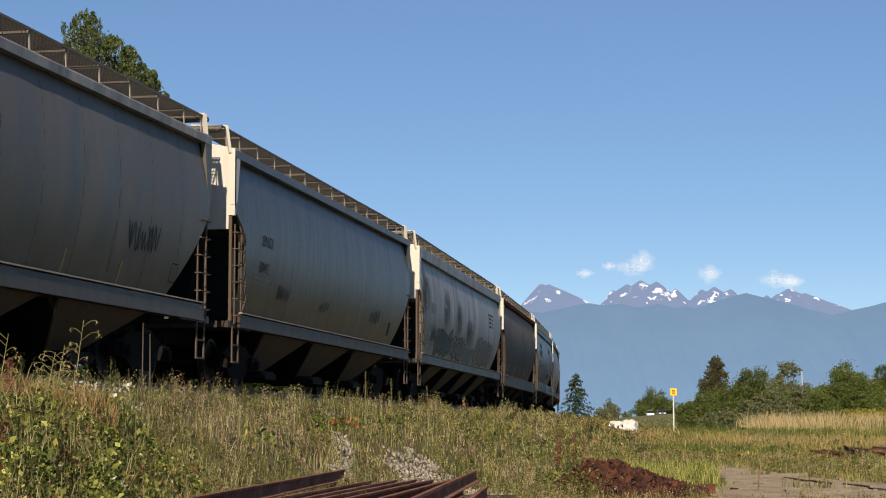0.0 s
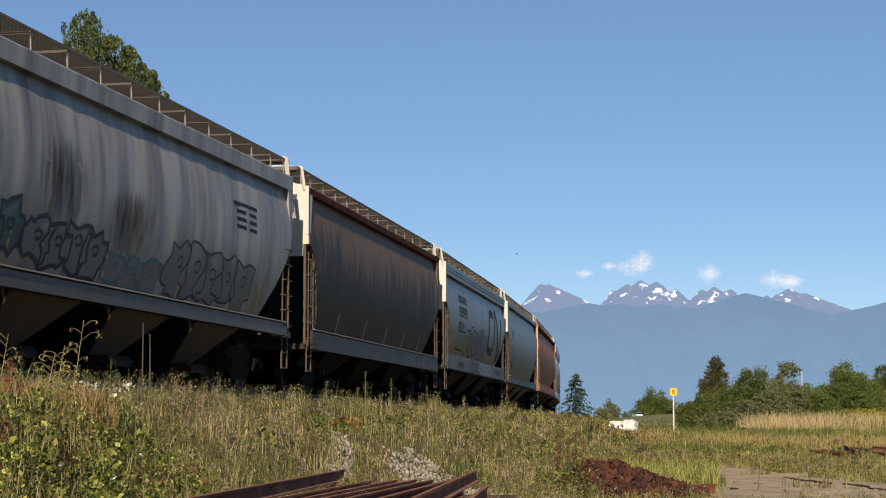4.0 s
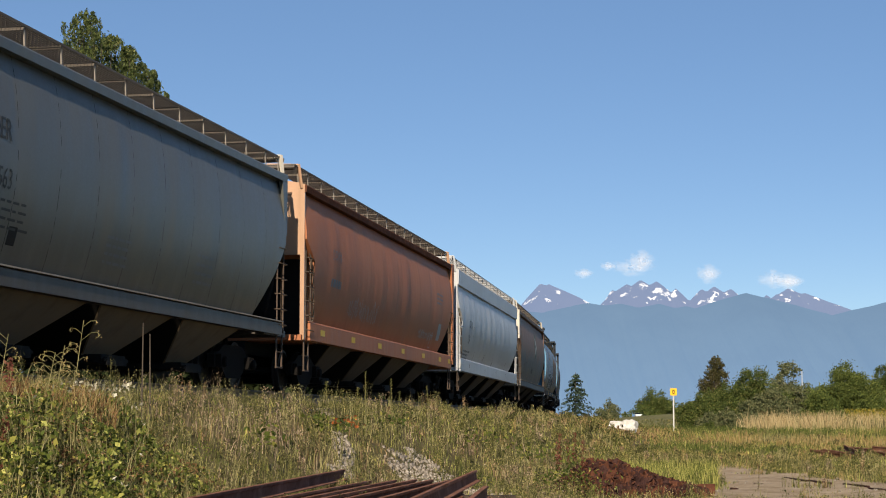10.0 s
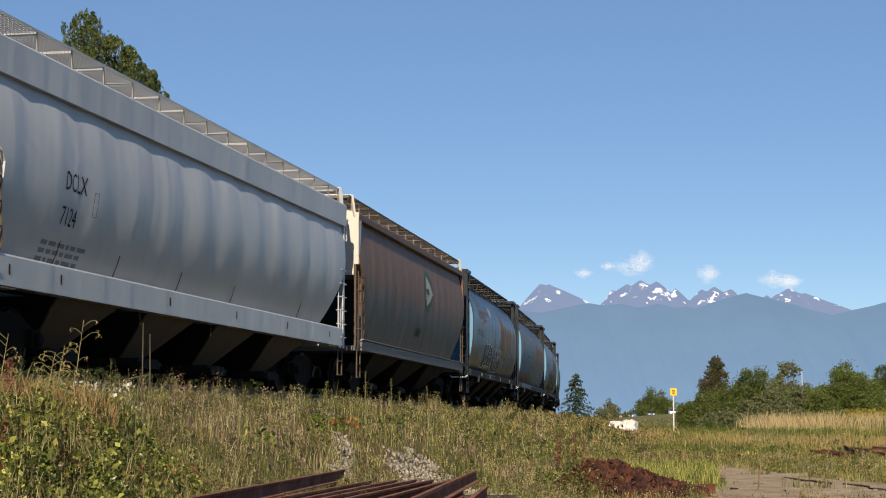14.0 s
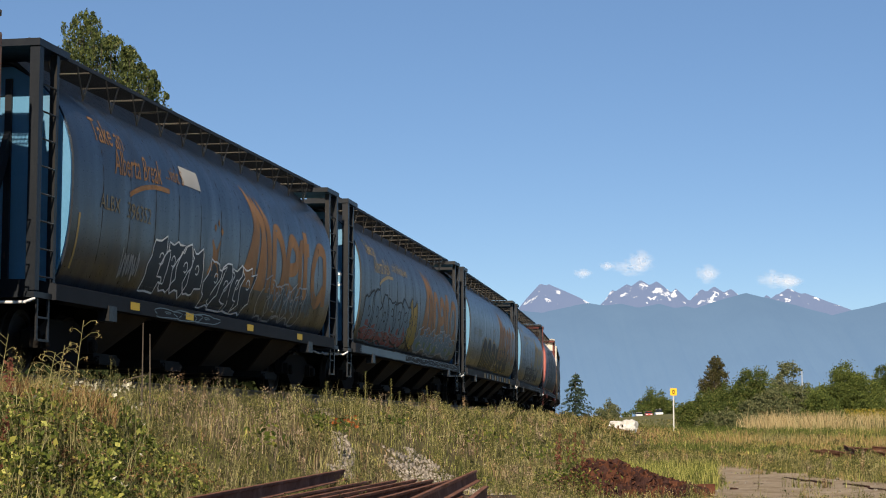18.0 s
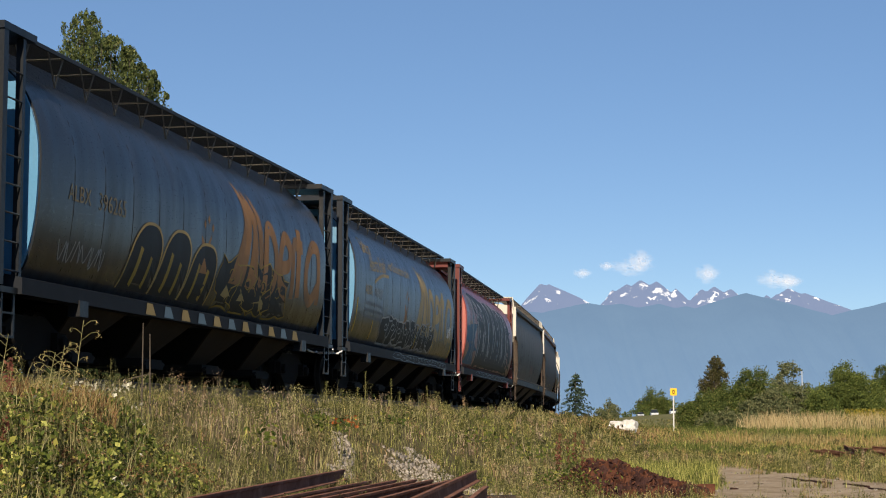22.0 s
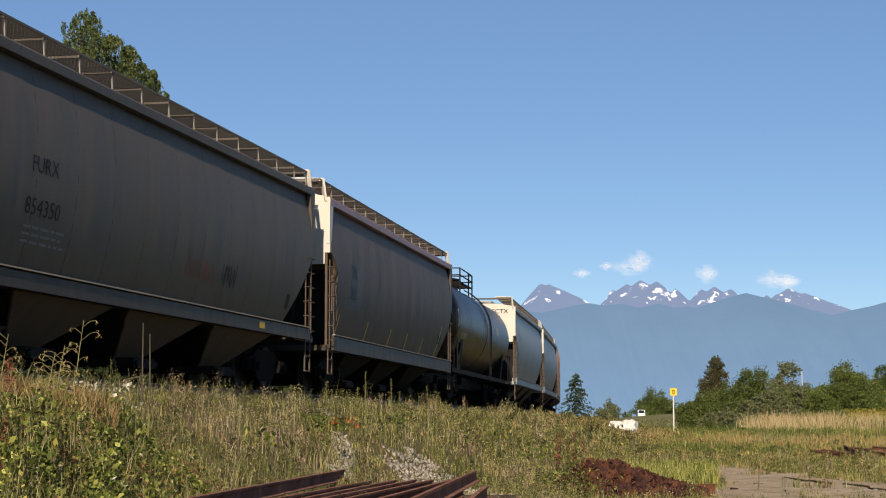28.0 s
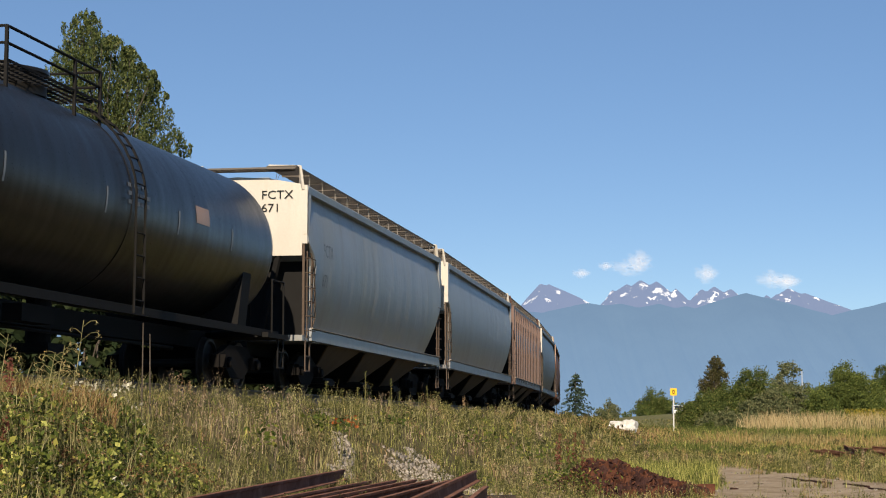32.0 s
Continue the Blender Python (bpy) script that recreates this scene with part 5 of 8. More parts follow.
    stuff(nm, [leaves(c, size, 0.5, broad, 0.5), blades(bx, by, ground_z(bx, by), bh, np.maximum(0.0025, 0.00013 * by), 0.4)], LEAFY[kk], lb, "weeds")
# low dark leafy plants between them
x, y = in_view(2600, 16, 60, 60, 1320, 0.5)
ok = (beside(x, y) > 2.3) & ~pad_mask(x, y) & ~stone_mask(x, y) & (wave(x, y, 2.4, 66) + 0.3 * RNG.randn(len(x)) > 0.12)
x, y = keep(x, y, ok)
c = np.repeat(np.stack([x, y, ground_z(x, y) + 0.07], -1), 26, 0)
c = c + RNG.randn(len(c), 3) * np.array([0.11, 0.11, 0.06])
stuff("broad_leaved_plants", [leaves(c, np.maximum(0.02, 0.0006 * c[:, 1]), 0.4, 0.6)], BRAMBLE_DARK, "low dark green broad-leaved plants between the grass", "plants")
# single thin stalks with small seed tufts that stand above the rest
x, y = in_view(1100, 20, 60, 130, 1010, 0.5)
ok = (beside(x, y) > 2.4) & ~stone_mask(x, y) & (wave(x, y, 2.6, 68) > 0.18)
x, y = keep(x, y, ok)
zz = ground_z(x, y)
sh_ = 0.18 + 0.40 * RNG.rand(len(x)) ** 1.5
tops = np.repeat(np.stack([x, y, zz + sh_], -1), 9, 0)
tops = tops + RNG.randn(len(tops), 3) * np.array([0.022, 0.022, 0.04])
stuff("seed_stalks", [blades(x, y, zz, sh_, np.maximum(0.003, 0.00012 * y), 0.12), leaves(tops, np.full(len(tops), 0.014), 0.5, 0.5, 0.5)], BROWN_SEED, "thin weed stalks with small seed tufts", "weeds")

x, y = in_view(7000, 40, 50, 1105, 1245, 1.0)
x, y = keep(x, y, RNG.rand(len(x)) < even(wave(x, y, 1.6, 76) + 0.6 * wave(x, y, 4.0, 77)))
stuff("tall_green_grass", [blades(x, y, ground_z(x, y), 0.25 + 0.35 * RNG.rand(len(x)), np.full(len(x), 0.009), 0.5)], GREEN, "tall lush green grass behind the scrap heap", "grass")
x, y = in_view(4200, 70, 86, 1040, 1300, 1.0)
x, y = keep(x, y, RNG.rand(len(x)) < even(wave(x, y, 0.7, 78) + 0.5 * wave(x, y, 2.0, 79)))
stuff("reddish_grass", [blades(x, y, ground_z(x, y), 0.1 + 0.18 * RNG.rand(len(x)), np.full(len(x), 0.012), 0.6)], plant("reddish ripe grass", [(0.1, (0.129, 0.076, 0.034)), (0.5, (0.258, 0.160, 0.076)), (0.85, (0.365, 0.251, 0.137))], 0.25), "reddish-brown ripe grass by the marker sign", "grass")

# tall dry grass and goldenrod in front of the far bushes
PALE = plant("pale ripe grass", [(0.1, (0.228, 0.167, 0.076)), (0.5, (0.395, 0.304, 0.152)), (0.85, (0.532, 0.426, 0.243))], 0.3)
x, y = in_view(14000, 88, 112, 1290, 1568, 1.0)
px = 784 + 3188 * x / y
sel = RNG.rand(len(x)) < smooth01((px - 1295) / 60) * smooth01((even(wave(x, y, 0.8, 74) + 0.6 * wave(x, y, 2.3, 75)) - 0.25) / 0.5)
x, y = x[sel], y[sel]
zz = ground_z(x, y)
hh = (0.45 + 0.75 * RNG.rand(len(x))) * (1 + 0.4 * wave(x, y, 0.9, 74))
sel = RNG.rand(len(x)) < 0.22 + 0.5 * (wave(x, y, 0.6, 80) > 0.25)
stuff("tall_olive_grass", [blades(x[sel], y[sel], zz[sel], hh[sel] * 0.9, np.full(sel.sum(), 0.016), 0.55)], OLIVE, "tall olive grass before the bushes", "grass")
x, y, zz, hh = x[~sel], y[~sel], zz[~sel], hh[~sel]
stuff("tall_dry_grass", [blades(x, y, zz, hh, np.full(len(x), 0.016), 0.55)], PALE, "tall pale dry grass before the bushes", "grass")
x, y = in_view(50000, 42, 92, 1110, 1568, 1.0)
px = 784 + 3188 * x / y
x, y = keep(x, y, ~pad_mask(x, y) & (RNG.rand(len(x)) < smooth01((px - 1110) / 130)))
patch = wave(x, y, 0.35, 71) + 0.6 * wave(x, y, 1.0, 72) + 0.5 * wave(x, y, 2.6, 70) + 0.7 * (RNG.rand(len(x)) - 0.5) + np.clip((y - 60) / 45, -0.35, 0.6)
mzh = (0.10 + 0.34 * RNG.rand(len(x)) ** 1.4) * (1 + 0.6 * wave(x, y, 0.7, 73)) * (0.25 + 0.75 * smooth01((y - 52) / 28))
LUSH = plant("lush meadow grass", [(0.1, (0.023, 0.038, 0.009)), (0.5, (0.076, 0.103, 0.023)), (0.9, (0.182, 0.198, 0.053))], 0.3)
for nm, lo, hi, mt, lb in (("meadow_grass", 0.22, 0.55, GREEN, "rank green meadow grass at the yard's edge"), ("lush_meadow_grass", 0.55, 9, LUSH, "dark lush meadow grass before the straw"), ("meadow_straw", -0.3, 0.22, DRY, "dry straw in the meadow"), ("meadow_weeds", -9, -0.3, OLIVE, "olive weeds in the meadow")):
    sel = (patch > lo) & (patch <= hi)
    stuff(nm, [blades(x[sel], y[sel], ground_z(x[sel], y[sel]), mzh[sel], np.full(sel.sum(), 0.011), 0.7)], mt, lb, "grass")
x, y = in_view(1500, 95, 112, 1512, 1580, 1.0)
zz = ground_z(x, y)
c = np.stack([x, y, zz + 0.6 + 0.7 * RNG.rand(len(x))], -1)
stuff("goldenrod", [leaves(c, np.full(len(x), 0.06))], plant("goldenrod tops", [(0.1, (0.091, 0.091, 0.015)), (0.5, (0.213, 0.175, 0.023)), (0.9, (0.319, 0.251, 0.038))], 0.2), "yellow goldenrod tops in the meadow", "flowers")


# bramble mound on the near slope
def at_px(px, dist):
    return (px - 784) / 3188 * dist


def mound_h(x, y):
    px = 784 + 3188 * x / y
    raw = (1.2 * smooth01((430 - px) / 380) * smooth01((y - 12) / 4) * smooth01((23.5 - y) / 4) + 0.32 * smooth01((620 - px) / 220) * smooth01((24 - y) / 5)) * (1 + 0.30 * wave(x, y, 2.5, 41) + 0.22 * wave(x, y, 7.5, 42))
    cap = 1.5 + (757 - 688 + 26 * wave(x, y, 4.0, 44)) / 3188 * y - ground_z(x, y)
    return np.clip(np.minimum(raw, cap), 0, 2)


x, y = in_view(120000, 13, 24, -30, 610, 1.0)
mh = mound_h(x, y)
sel = mh > 0.04
x, y, mh = x[sel], y[sel], mh[sel]
# leaves sit in sprays, so that dark gaps stay between them
spray = even(wave(x, y, 9.0, 45) + 0.8 * wave(x, y, 17.0, 46))
sel = spray > 0.33
x, y, mh, spray = x[sel], y[sel], mh[sel], spray[sel]
c = np.stack([x, y, ground_z(x, y) + mh * (0.86 - 0.6 * RNG.rand(len(x)) ** 2) + 0.14 * (spray - 0.5)], -1)
kind = even(0.45 * RNG.rand(len(x)) + 0.55 * even(wave(x, y, 3.2, 43) + 0.8 * wave(x, y, 8.0, 47)))
for nm, lo, hi, mt, sz, lb in (("bramble_leaves", 0.0, 0.19, BRAMBLE, 0.029, "yellow-green bramble leaves on the slope"), ("dark_bramble_leaves", 0.19, 0.48, BRAMBLE_DARK, 0.030, "dark green bramble leaves in the mound"),
                               ("withered_leaves", 0.58, 0.74, BRAMBLE_RUST, 0.021, "withered rust-brown leaves among the brambles"), ("fine_weed_leaves", 0.74, 1.01, WEED_LEAF, 0.016, "fine olive weed leaves in the brambles")):
    sel = (kind >= lo) & (kind < hi)
    stuff(nm, [leaves(c[sel], sz * (0.5 + 0.7 * RNG.rand(sel.sum())), 0.5, 0.6 if sz > 0.025 else 0.35)], mt, lb, "bramble")
st = (kind >= 0.48) & (kind < 0.58)
stuff("bramble_stalks", [blades(c[st, 0], c[st, 1], c[st, 2] - 0.2, 0.22 + 0.25 * RNG.rand(st.sum()), np.full(st.sum(), 0.004), 0.6)], OLIVE, "thin stalks standing out of the brambles", "stalks")
fl = RNG.choice(len(c), 900, False)
pxf, clump = 784 + 3188 * c[fl, 0] / c[fl, 1], wave(c[fl, 0], c[fl, 1], 5.0, 48)
fl = fl[((pxf > 110) & (pxf < 260) & (c[fl, 1] > 18) | (clump > 0.42))][:170]
cf = c[fl]
cf[:, 2] = ground_z(cf[:, 0], cf[:, 1]) + mh[fl] + 0.02
stuff("white_bindweed", [leaves(cf + np.array([0, -0.04, 0.0]), 0.010 + 0.014 * RNG.rand(len(cf)), 1.0, 0.5)], FLUFF, "white bindweed flowers in the brambles", "flowers")
x, y = in_view(420, 18, 45, 330, 1000, 1.0)
zz = ground_z(x, y)
stuff("white_fluff", [leaves(np.stack([x, y, zz + 0.2 + 0.15 * RNG.rand(len(x))], -1), np.full(len(x), 0.012))], FLUFF, "white seed fluff in the grass", "flowers")
# the dry tuft on the mound
n_t = 1700
pxt = -25 + 235 * RNG.rand(n_t) ** 2.0
y = 17.6 + 1.5 * RNG.rand(n_t)
x = at_px(pxt, y)
base = 738 - 10 * np.sin(pxt * 0.05) - 44 * RNG.rand(n_t) + np.maximum(0, pxt - 120) * 0.12
zz = 1.5 + (757 - base) / 3188 * y - 0.02
hh = (0.07 + 0.2 * RNG.rand(n_t) ** 1.6) * (1 - 0.4 * smooth01((pxt - 110) / 80))
sel = RNG.rand(n_t) < 0.45
stuff("dry_tuft", [blades(x[sel], y[sel], zz[sel], hh[sel], np.full(sel.sum(), 0.0035), 1.9)], DRY, "tuft of dry straw on top of the mound", "grass")
stuff("rusty_tuft", [blades(x[~sel], y[~sel], zz[~sel], hh[~sel], np.full((~sel).sum(), 0.0035), 1.9)], BRAMBLE_RUST, "rust-brown withered grass on top of the mound", "grass")


def spike(name, px, py0, py1, dist, mat, label, r=0.03, bend=0.0):
    """A single tall weed with a thick head, from its foot up to its tip."""
    x0, z1 = place(px, py0, dist)
    z0 = float(ground_z(x0, dist)) - 0.05
    t = thing(name, label, "weed", pose(x0, dist, z0), "tall weeds on the bank")
    hgt = z1 - z0
    part("stalk", Geo().rod((0, 0, 0), (bend * 0.4, 0, hgt), 0.008, 5, 0.004), OLIVE, t)
    n = 170
    u = RNG.rand(n)
    cc = np.stack([bend * 0.4 * (0.55 + 0.45 * u) + RNG.randn(n) * r * 0.5, RNG.randn(n) * r * 0.5, hgt * (0.52 + 0.5 * u)], -1)
    p, q, _ = leaves(cc, np.full(n, r * 0.45))
    tagged(part("seed_head", arrays("seed_head", p, q, mat), None, t), kind="stuff")
    return t


def curly_weed(px, py, dist, seed, label):
    rs = np.random.RandomState(seed)
    x0, z1 = place(px, py, dist)
    z0 = float(ground_z(x0, dist) + mound_h(np.array(x0), np.array(dist))) - 0.15
    t = thing("curly_weed", label, "weed", pose(x0, dist, z0), "tall weeds on the bank")
    H = z1 - z0
    stem = Geo().path([(0, 0, 0), (0.05, 0, H * 0.4), (0.09, 0, H * 0.75), (0.12, 0, H)], 0.004, 5)
    part("stalk", stem, OLIVE, t)
    for k in range(9):
        z = H * (0.3 + 0.7 * k / 9)
        s = rs.choice((-1, 1))
        ln = 0.08 + 0.10 * rs.rand()
        bx = 0.12 * z / H
        pts = [(bx, 0, z), (bx + s * ln * 0.6, 0.02, z + ln * 0.5), (bx + s * ln, 0.03, z + ln * 0.55), (bx + s * ln * 1.15, 0.03, z + ln * 0.35), (bx + s * ln * 1.0, 0.03, z + ln * 0.22)]
        part("branch", Geo().path(pts, 0.003, 4), OLIVE, t)
        cc = np.array(pts[2:]).repeat(4, 0) + rs.randn(12, 3) * 0.012
        p, q, _ = leaves(cc, np.full(12, 0.010))
        tagged(part("curled_tip", arrays("curled_tip", p, q, DRY), None, t), kind="stuff")
    return t


for px, py, dist in ((580, 676, 34), (648, 661, 33), (694, 673, 35), (632, 688, 38), (705, 694, 38), (760, 684, 42), (360, 678, 27), (333, 676, 28)):
    spike("mullein_spike", px, py, 705, dist, WEED_LEAF if px > 560 else BROWN_SEED, "tall mullein spike gone to seed on the bank", 0.028, RNG.randn() * 0.08)
curly_weed(128, 568, 19.5, 3, "tall green weed with curled tips against the train")
curly_weed(95, 612, 19.0, 4, "green weed with curled tips on the mound")
curly_weed(78, 625, 18.6, 6, "green weed with curled tips on the mound")
curly_weed(-6, 592, 18.5, 5, "tall green weed with curled tips at the mound's edge")
spike("dock_stalk", 20, 640, 760, 17.5, RED_LEAF, "rust-red dock stalk with withered leaves", 0.05)
spike("dock_stalk", 12, 735, 800, 15.5, RED_LEAF, "rust-red dock stalk with withered leaves", 0.04)
spike("dock_stalk", 986, 785, 800, 36, RED_LEAF, "rust-red dock stalk with withered leaves", 0.05)



def leaf_patch(name, label, px, py, dist, w, h, n, size, mat, broad=0.55):
    """A low plant of broad leaves; px, py give the middle of its crown as a direction."""
    x0, z0 = place(px, py, dist)
    foot = float(ground_z(x0, dist))
    t = thing(name, label, "plant", pose(x0, dist, foot - 0.05), "single plants on the bank")
    part("stalk", Geo().rod((0, 0, 0), (0.02, 0, max(0.1, z0 - foot)), 0.006, 5, 0.004), OLIVE, t)
    cc = np.stack([RNG.randn(n) * w * 0.4, RNG.randn(n) * w * 0.4, z0 - foot + 0.05 + np.clip(RNG.randn(n), -1.6, 1.6) * h * 0.4], -1)
    p, q, _ = leaves(cc, np.full(n, size), 0.4, broad)
    tagged(part("foliage", arrays("foliage", p, q, mat), None, t), kind="stuff")


ORANGE_LEAF = plant("orange-red autumn leaves", [(0.1, (0.14, 0.04, 0.015)), (0.5, (0.34, 0.10, 0.03)), (0.9, (0.55, 0.22, 0.07))], 0.3)
for px, py, dist, w, h, n in ((572, 748, 30.0, 0.32, 0.2, 60), (562, 738, 30.5, 0.2, 0.14, 30), (606, 752, 29.5, 0.25, 0.16, 40), (470, 770, 25.0, 0.4, 0.2, 60), (700, 742, 33.0, 0.4, 0.16, 50), (930, 800, 33.0, 0.5, 0.25, 90), (860, 770, 36.0, 0.6, 0.2, 80)):
    leaf_patch("broadleaf_plant", "dark green broad-leaved weed on the bank", px, py, dist, w, h, n, 0.045, BRAMBLE_DARK)
for px, py, dist, w, h, n in ((622, 744, 29.8, 0.16, 0.12, 26), (596, 748, 29.6, 0.10, 0.08, 12), (634, 752, 29.4, 0.08, 0.06, 8)):
    leaf_patch("reddened_plant", "low weed with orange-red autumn leaves", px, py, dist, w, h, n, 0.034, ORANGE_LEAF)
for px, py, dist, w, h, n in ((135, 812, 16.2, 0.30, 0.16, 130), (60, 760, 17.0, 0.24, 0.14, 90), (232, 840, 15.6, 0.24, 0.12, 80), (150, 730, 18.6, 0.3, 0.16, 90), (330, 830, 16.5, 0.2, 0.12, 60)):
    leaf_patch("withered_plant", "rust-brown withered weed in the brambles", px, py, dist, w, h, n, 0.02, BRAMBLE_RUST, 0.4)
for px, py, dist, w, h, n in ((135, 680, 19.4, 0.24, 0.10, 34), (180, 690, 19.2, 0.26, 0.10, 34), (222, 688, 19.6, 0.14, 0.08, 18), (240, 718, 19.0, 0.06, 0.06, 6), (70, 832, 15.0, 0.04, 0.03, 4), (60, 855, 14.8, 0.05, 0.03, 4), (110, 825, 15.2, 0.03, 0.03, 3)):
    leaf_patch("bindweed", "bindweed with pale leaves and white flowers", px, py, dist, w, h, n, 0.026, FLUFF, 0.6)
for px, py, dist, w, h, n in ((1010, 835, 34.2, 0.5, 0.34, 160), (1040, 862, 33.4, 0.5, 0.3, 150), (975, 850, 33.6, 0.4, 0.3, 110), (1000, 800, 36.5, 0.4, 0.3, 80)):
    leaf_patch("leafy_shoot", "leafy bramble shoot beside the scrap heap", px, py, dist, w, h, n, 0.034, BRAMBLE_DARK)
for px, py, dist in ((990, 770, 38.0), (1004, 778, 37.5), (1015, 768, 38.5), (1030, 782, 37.0)):
    spike("dock_stalk", px, py, 800, dist, RED_LEAF, "rust-red dock stalk with withered leaves", 0.045)

# ---- trees and bushes ----
def limb(g, a, b, r0, r1, k=4, wob=0.12):
    a, b = Vector(a), Vector(b)
    p, r = a, r0
    for i in range(1, k + 1):
        u = i / k
        q = a.lerp(b, u) + Vector((RNG.randn(), RNG.randn(), 0.3 * RNG.randn())) * wob * (b - a).length / k * (u < 1)
        r2 = r0 + (r1 - r0) * u
        g.rod(p, q, r, 7, r2, False)
        p, r = q, r2


def clumps(centres, radii, per, leaf, squash=0.85, hang=0.0):
    out = []
    for c, r in zip(centres, radii):
        n = max(8, int(per * r * r))
        v = np.clip(RNG.randn(n, 3) * 0.5, -1.3, 1.3) * r
        v[:, 2] *= squash
        out.append(np.asarray(c) + v)
    c = np.concatenate(out)
    return leaves(c, np.full(len(c), leaf), 0.8, 0.55 if not hang else 0.42, hang)


def tree(name, label, x, y, lobes, leaf, per, mat, trunk=0.15, group="", sub=18, spread=0.8, squash=0.85, hang=0.0):
    """lobes: (sideways, depth, height of the middle, radius) from the foot."""
    z0 = float(ground_z(x, y)) - 0.1
    t = thing(name, label, "tree" if name.endswith("tree") or name == "spruce" else "bush", pose(x, y, z0), group)
    g = Geo()
    topz = max(l[2] for l in lobes)
    limb(g, (0, 0, 0), (lobes[0][0] * 0.3, 0, topz * 0.75), trunk, trunk * 0.3, 5, 0.06)
    for lx, ly, lz, r in lobes:
        limb(g, (lx * 0.15, 0, max(0.2, lz * 0.45)), (lx, ly, lz + r * 0.3), trunk * 0.4, trunk * 0.1)
    part("trunk", g, BARK, t)
    cs, rs_ = [], []
    for lx, ly, lz, r in lobes:
        for _ in range(sub):
            v = RNG.randn(3)
            v /= np.linalg.norm(v)
            cs.append((lx + v[0] * r * spread, ly + v[1] * r * spread, lz + v[2] * r * spread))
            rs_.append(r * (0.16 + 0.26 * RNG.rand()))
        cs.append((lx, ly, lz))
        rs_.append(r * 0.7)
    p, q, _ = clumps(cs, rs_, per, leaf, squash, hang)
    part("crown", arrays("crown", p, q, mat), None, t)
    return t


# the poplar behind the train
pd = 62.0
tx = at_px(165, pd)
zb = float(ground_z(tx, pd))


def lobe(px, py, r, dep=0.0):
    a, b = place(px, py, pd)
    return (a - tx, dep, b - zb + 0.1, r)


POPLAR_LOBES = ((148, 24, 0.17), (132, 32, 0.2), (156, 40, 0.22), (120, 48, 0.26), (140, 52, 0.32), (158, 60, 0.18), (115, 68, 0.3), (135, 75, 0.4), (152, 88, 0.35),
                (178, 66, 0.13), (190, 66, 0.15), (203, 70, 0.13), (180, 84, 0.28), (198, 87, 0.28), (165, 100, 0.4), (207, 102, 0.28),
                (220, 84, 0.12), (222, 96, 0.2), (228, 110, 0.26), (240, 110, 0.12), (213, 122, 0.35), (238, 127, 0.24))
POPLAR_LOW = ((257, 121, 0.11), (256, 132, 0.18), (262, 144, 0.18), (250, 152, 0.28), (268, 154, 0.08), (284, 161, 0.06),
              (100, 100, 0.35), (125, 112, 0.5), (150, 127, 0.5), (180, 132, 0.5), (205, 147, 0.5), (235, 162, 0.45), (262, 178, 0.35), (110, 150, 0.7), (150, 180, 0.9), (200, 190, 0.8),
              (245, 205, 0.6), (280, 205, 0.3), (110, 230, 1.1), (170, 250, 1.1), (230, 250, 0.8), (285, 240, 0.4), (305, 250, 0.26), (318, 258, 0.2), (140, 320, 1.3), (240, 300, 0.9))
tree("poplar_tree", "tall green poplar standing behind the railway line", tx, pd,
     [lobe(px, py, r, 0.5 * RNG.randn()) for px, py, r in POPLAR_LOBES + POPLAR_LOW], 0.052, 900, POPLAR, 0.12, "", 46, 1.3, 1.5, 0.9)

x0 = at_px(1018, 240)
tree_s = thing("spruce", "dark green spruce beyond the end of the train", "tree", pose(x0, 240, float(ground_z(x0, 240))))
part("trunk", Geo().rod((0, 0, 0), (0, 0, 7.4), 0.18, 7, 0.02), BARK, tree_s)
cc = []
for k in range(13):
    z = 0.5 + 6.9 * k / 13
    r = 3.4 * (1 - k / 13.5) ** 0.9 * (0.8 + 0.35 * RNG.rand())
    for b in range(10):
        a = RNG.rand() * math.tau
        for u in np.linspace(0.15, 1, 9):
            cc.append((math.cos(a) * r * u, math.sin(a) * r * u, z - 0.35 * r * u ** 1.5 * 0.8 + RNG.randn() * 0.05))
cc = np.repeat(np.array(cc), 4, 0) + RNG.randn(len(cc) * 4, 3) * 0.08
p, q, _ = leaves(cc, np.full(len(cc), 0.13), 0.4)
part("crown", arrays("crown", p, q, SPRUCE_LEAF), None, tree_s)


def bush(label, px, top, width, dist, mat, leaf=0.062, per=1500, name="bush", n=6, squash=1.0):
    """A rounded shrub of several lobes; px, top and width give its middle, crest and breadth as directions."""
    x0 = at_px(px, dist)
    z0 = float(ground_z(x0, dist))
    H = place(px, top, dist)[1] - z0
    W = width / 3188 * dist
    lobes = []
    for k in range(n):
        u = (k + 0.5) / n * 2 - 1
        r = min(H, W) * (0.26 + 0.12 * RNG.rand())
        zt = (H - r) * (1 - 0.45 * u * u) * (0.8 + 0.2 * RNG.rand())
        lobes.append((u * (W / 2 - r * 0.6), RNG.randn() * W * 0.12, max(zt, r * 0.7), r))
        lobes.append((u * (W / 2 - r * 0.6) * 0.9, RNG.randn() * W * 0.12, max(zt * 0.5, r * 0.5), r * 1.1))
    i = n // 2
    lobes[2 * i] = (0, 0, H - lobes[2 * i][3] * 0.8, lobes[2 * i][3])
    lobes.append((0, 0, H * 0.45, min(H, W) * 0.36))
    lobes.append((W * 0.2, 0, H * 0.2, min(H, W) * 0.3))
    lobes.append((-W * 0.2, 0, H * 0.2, min(H, W) * 0.3))
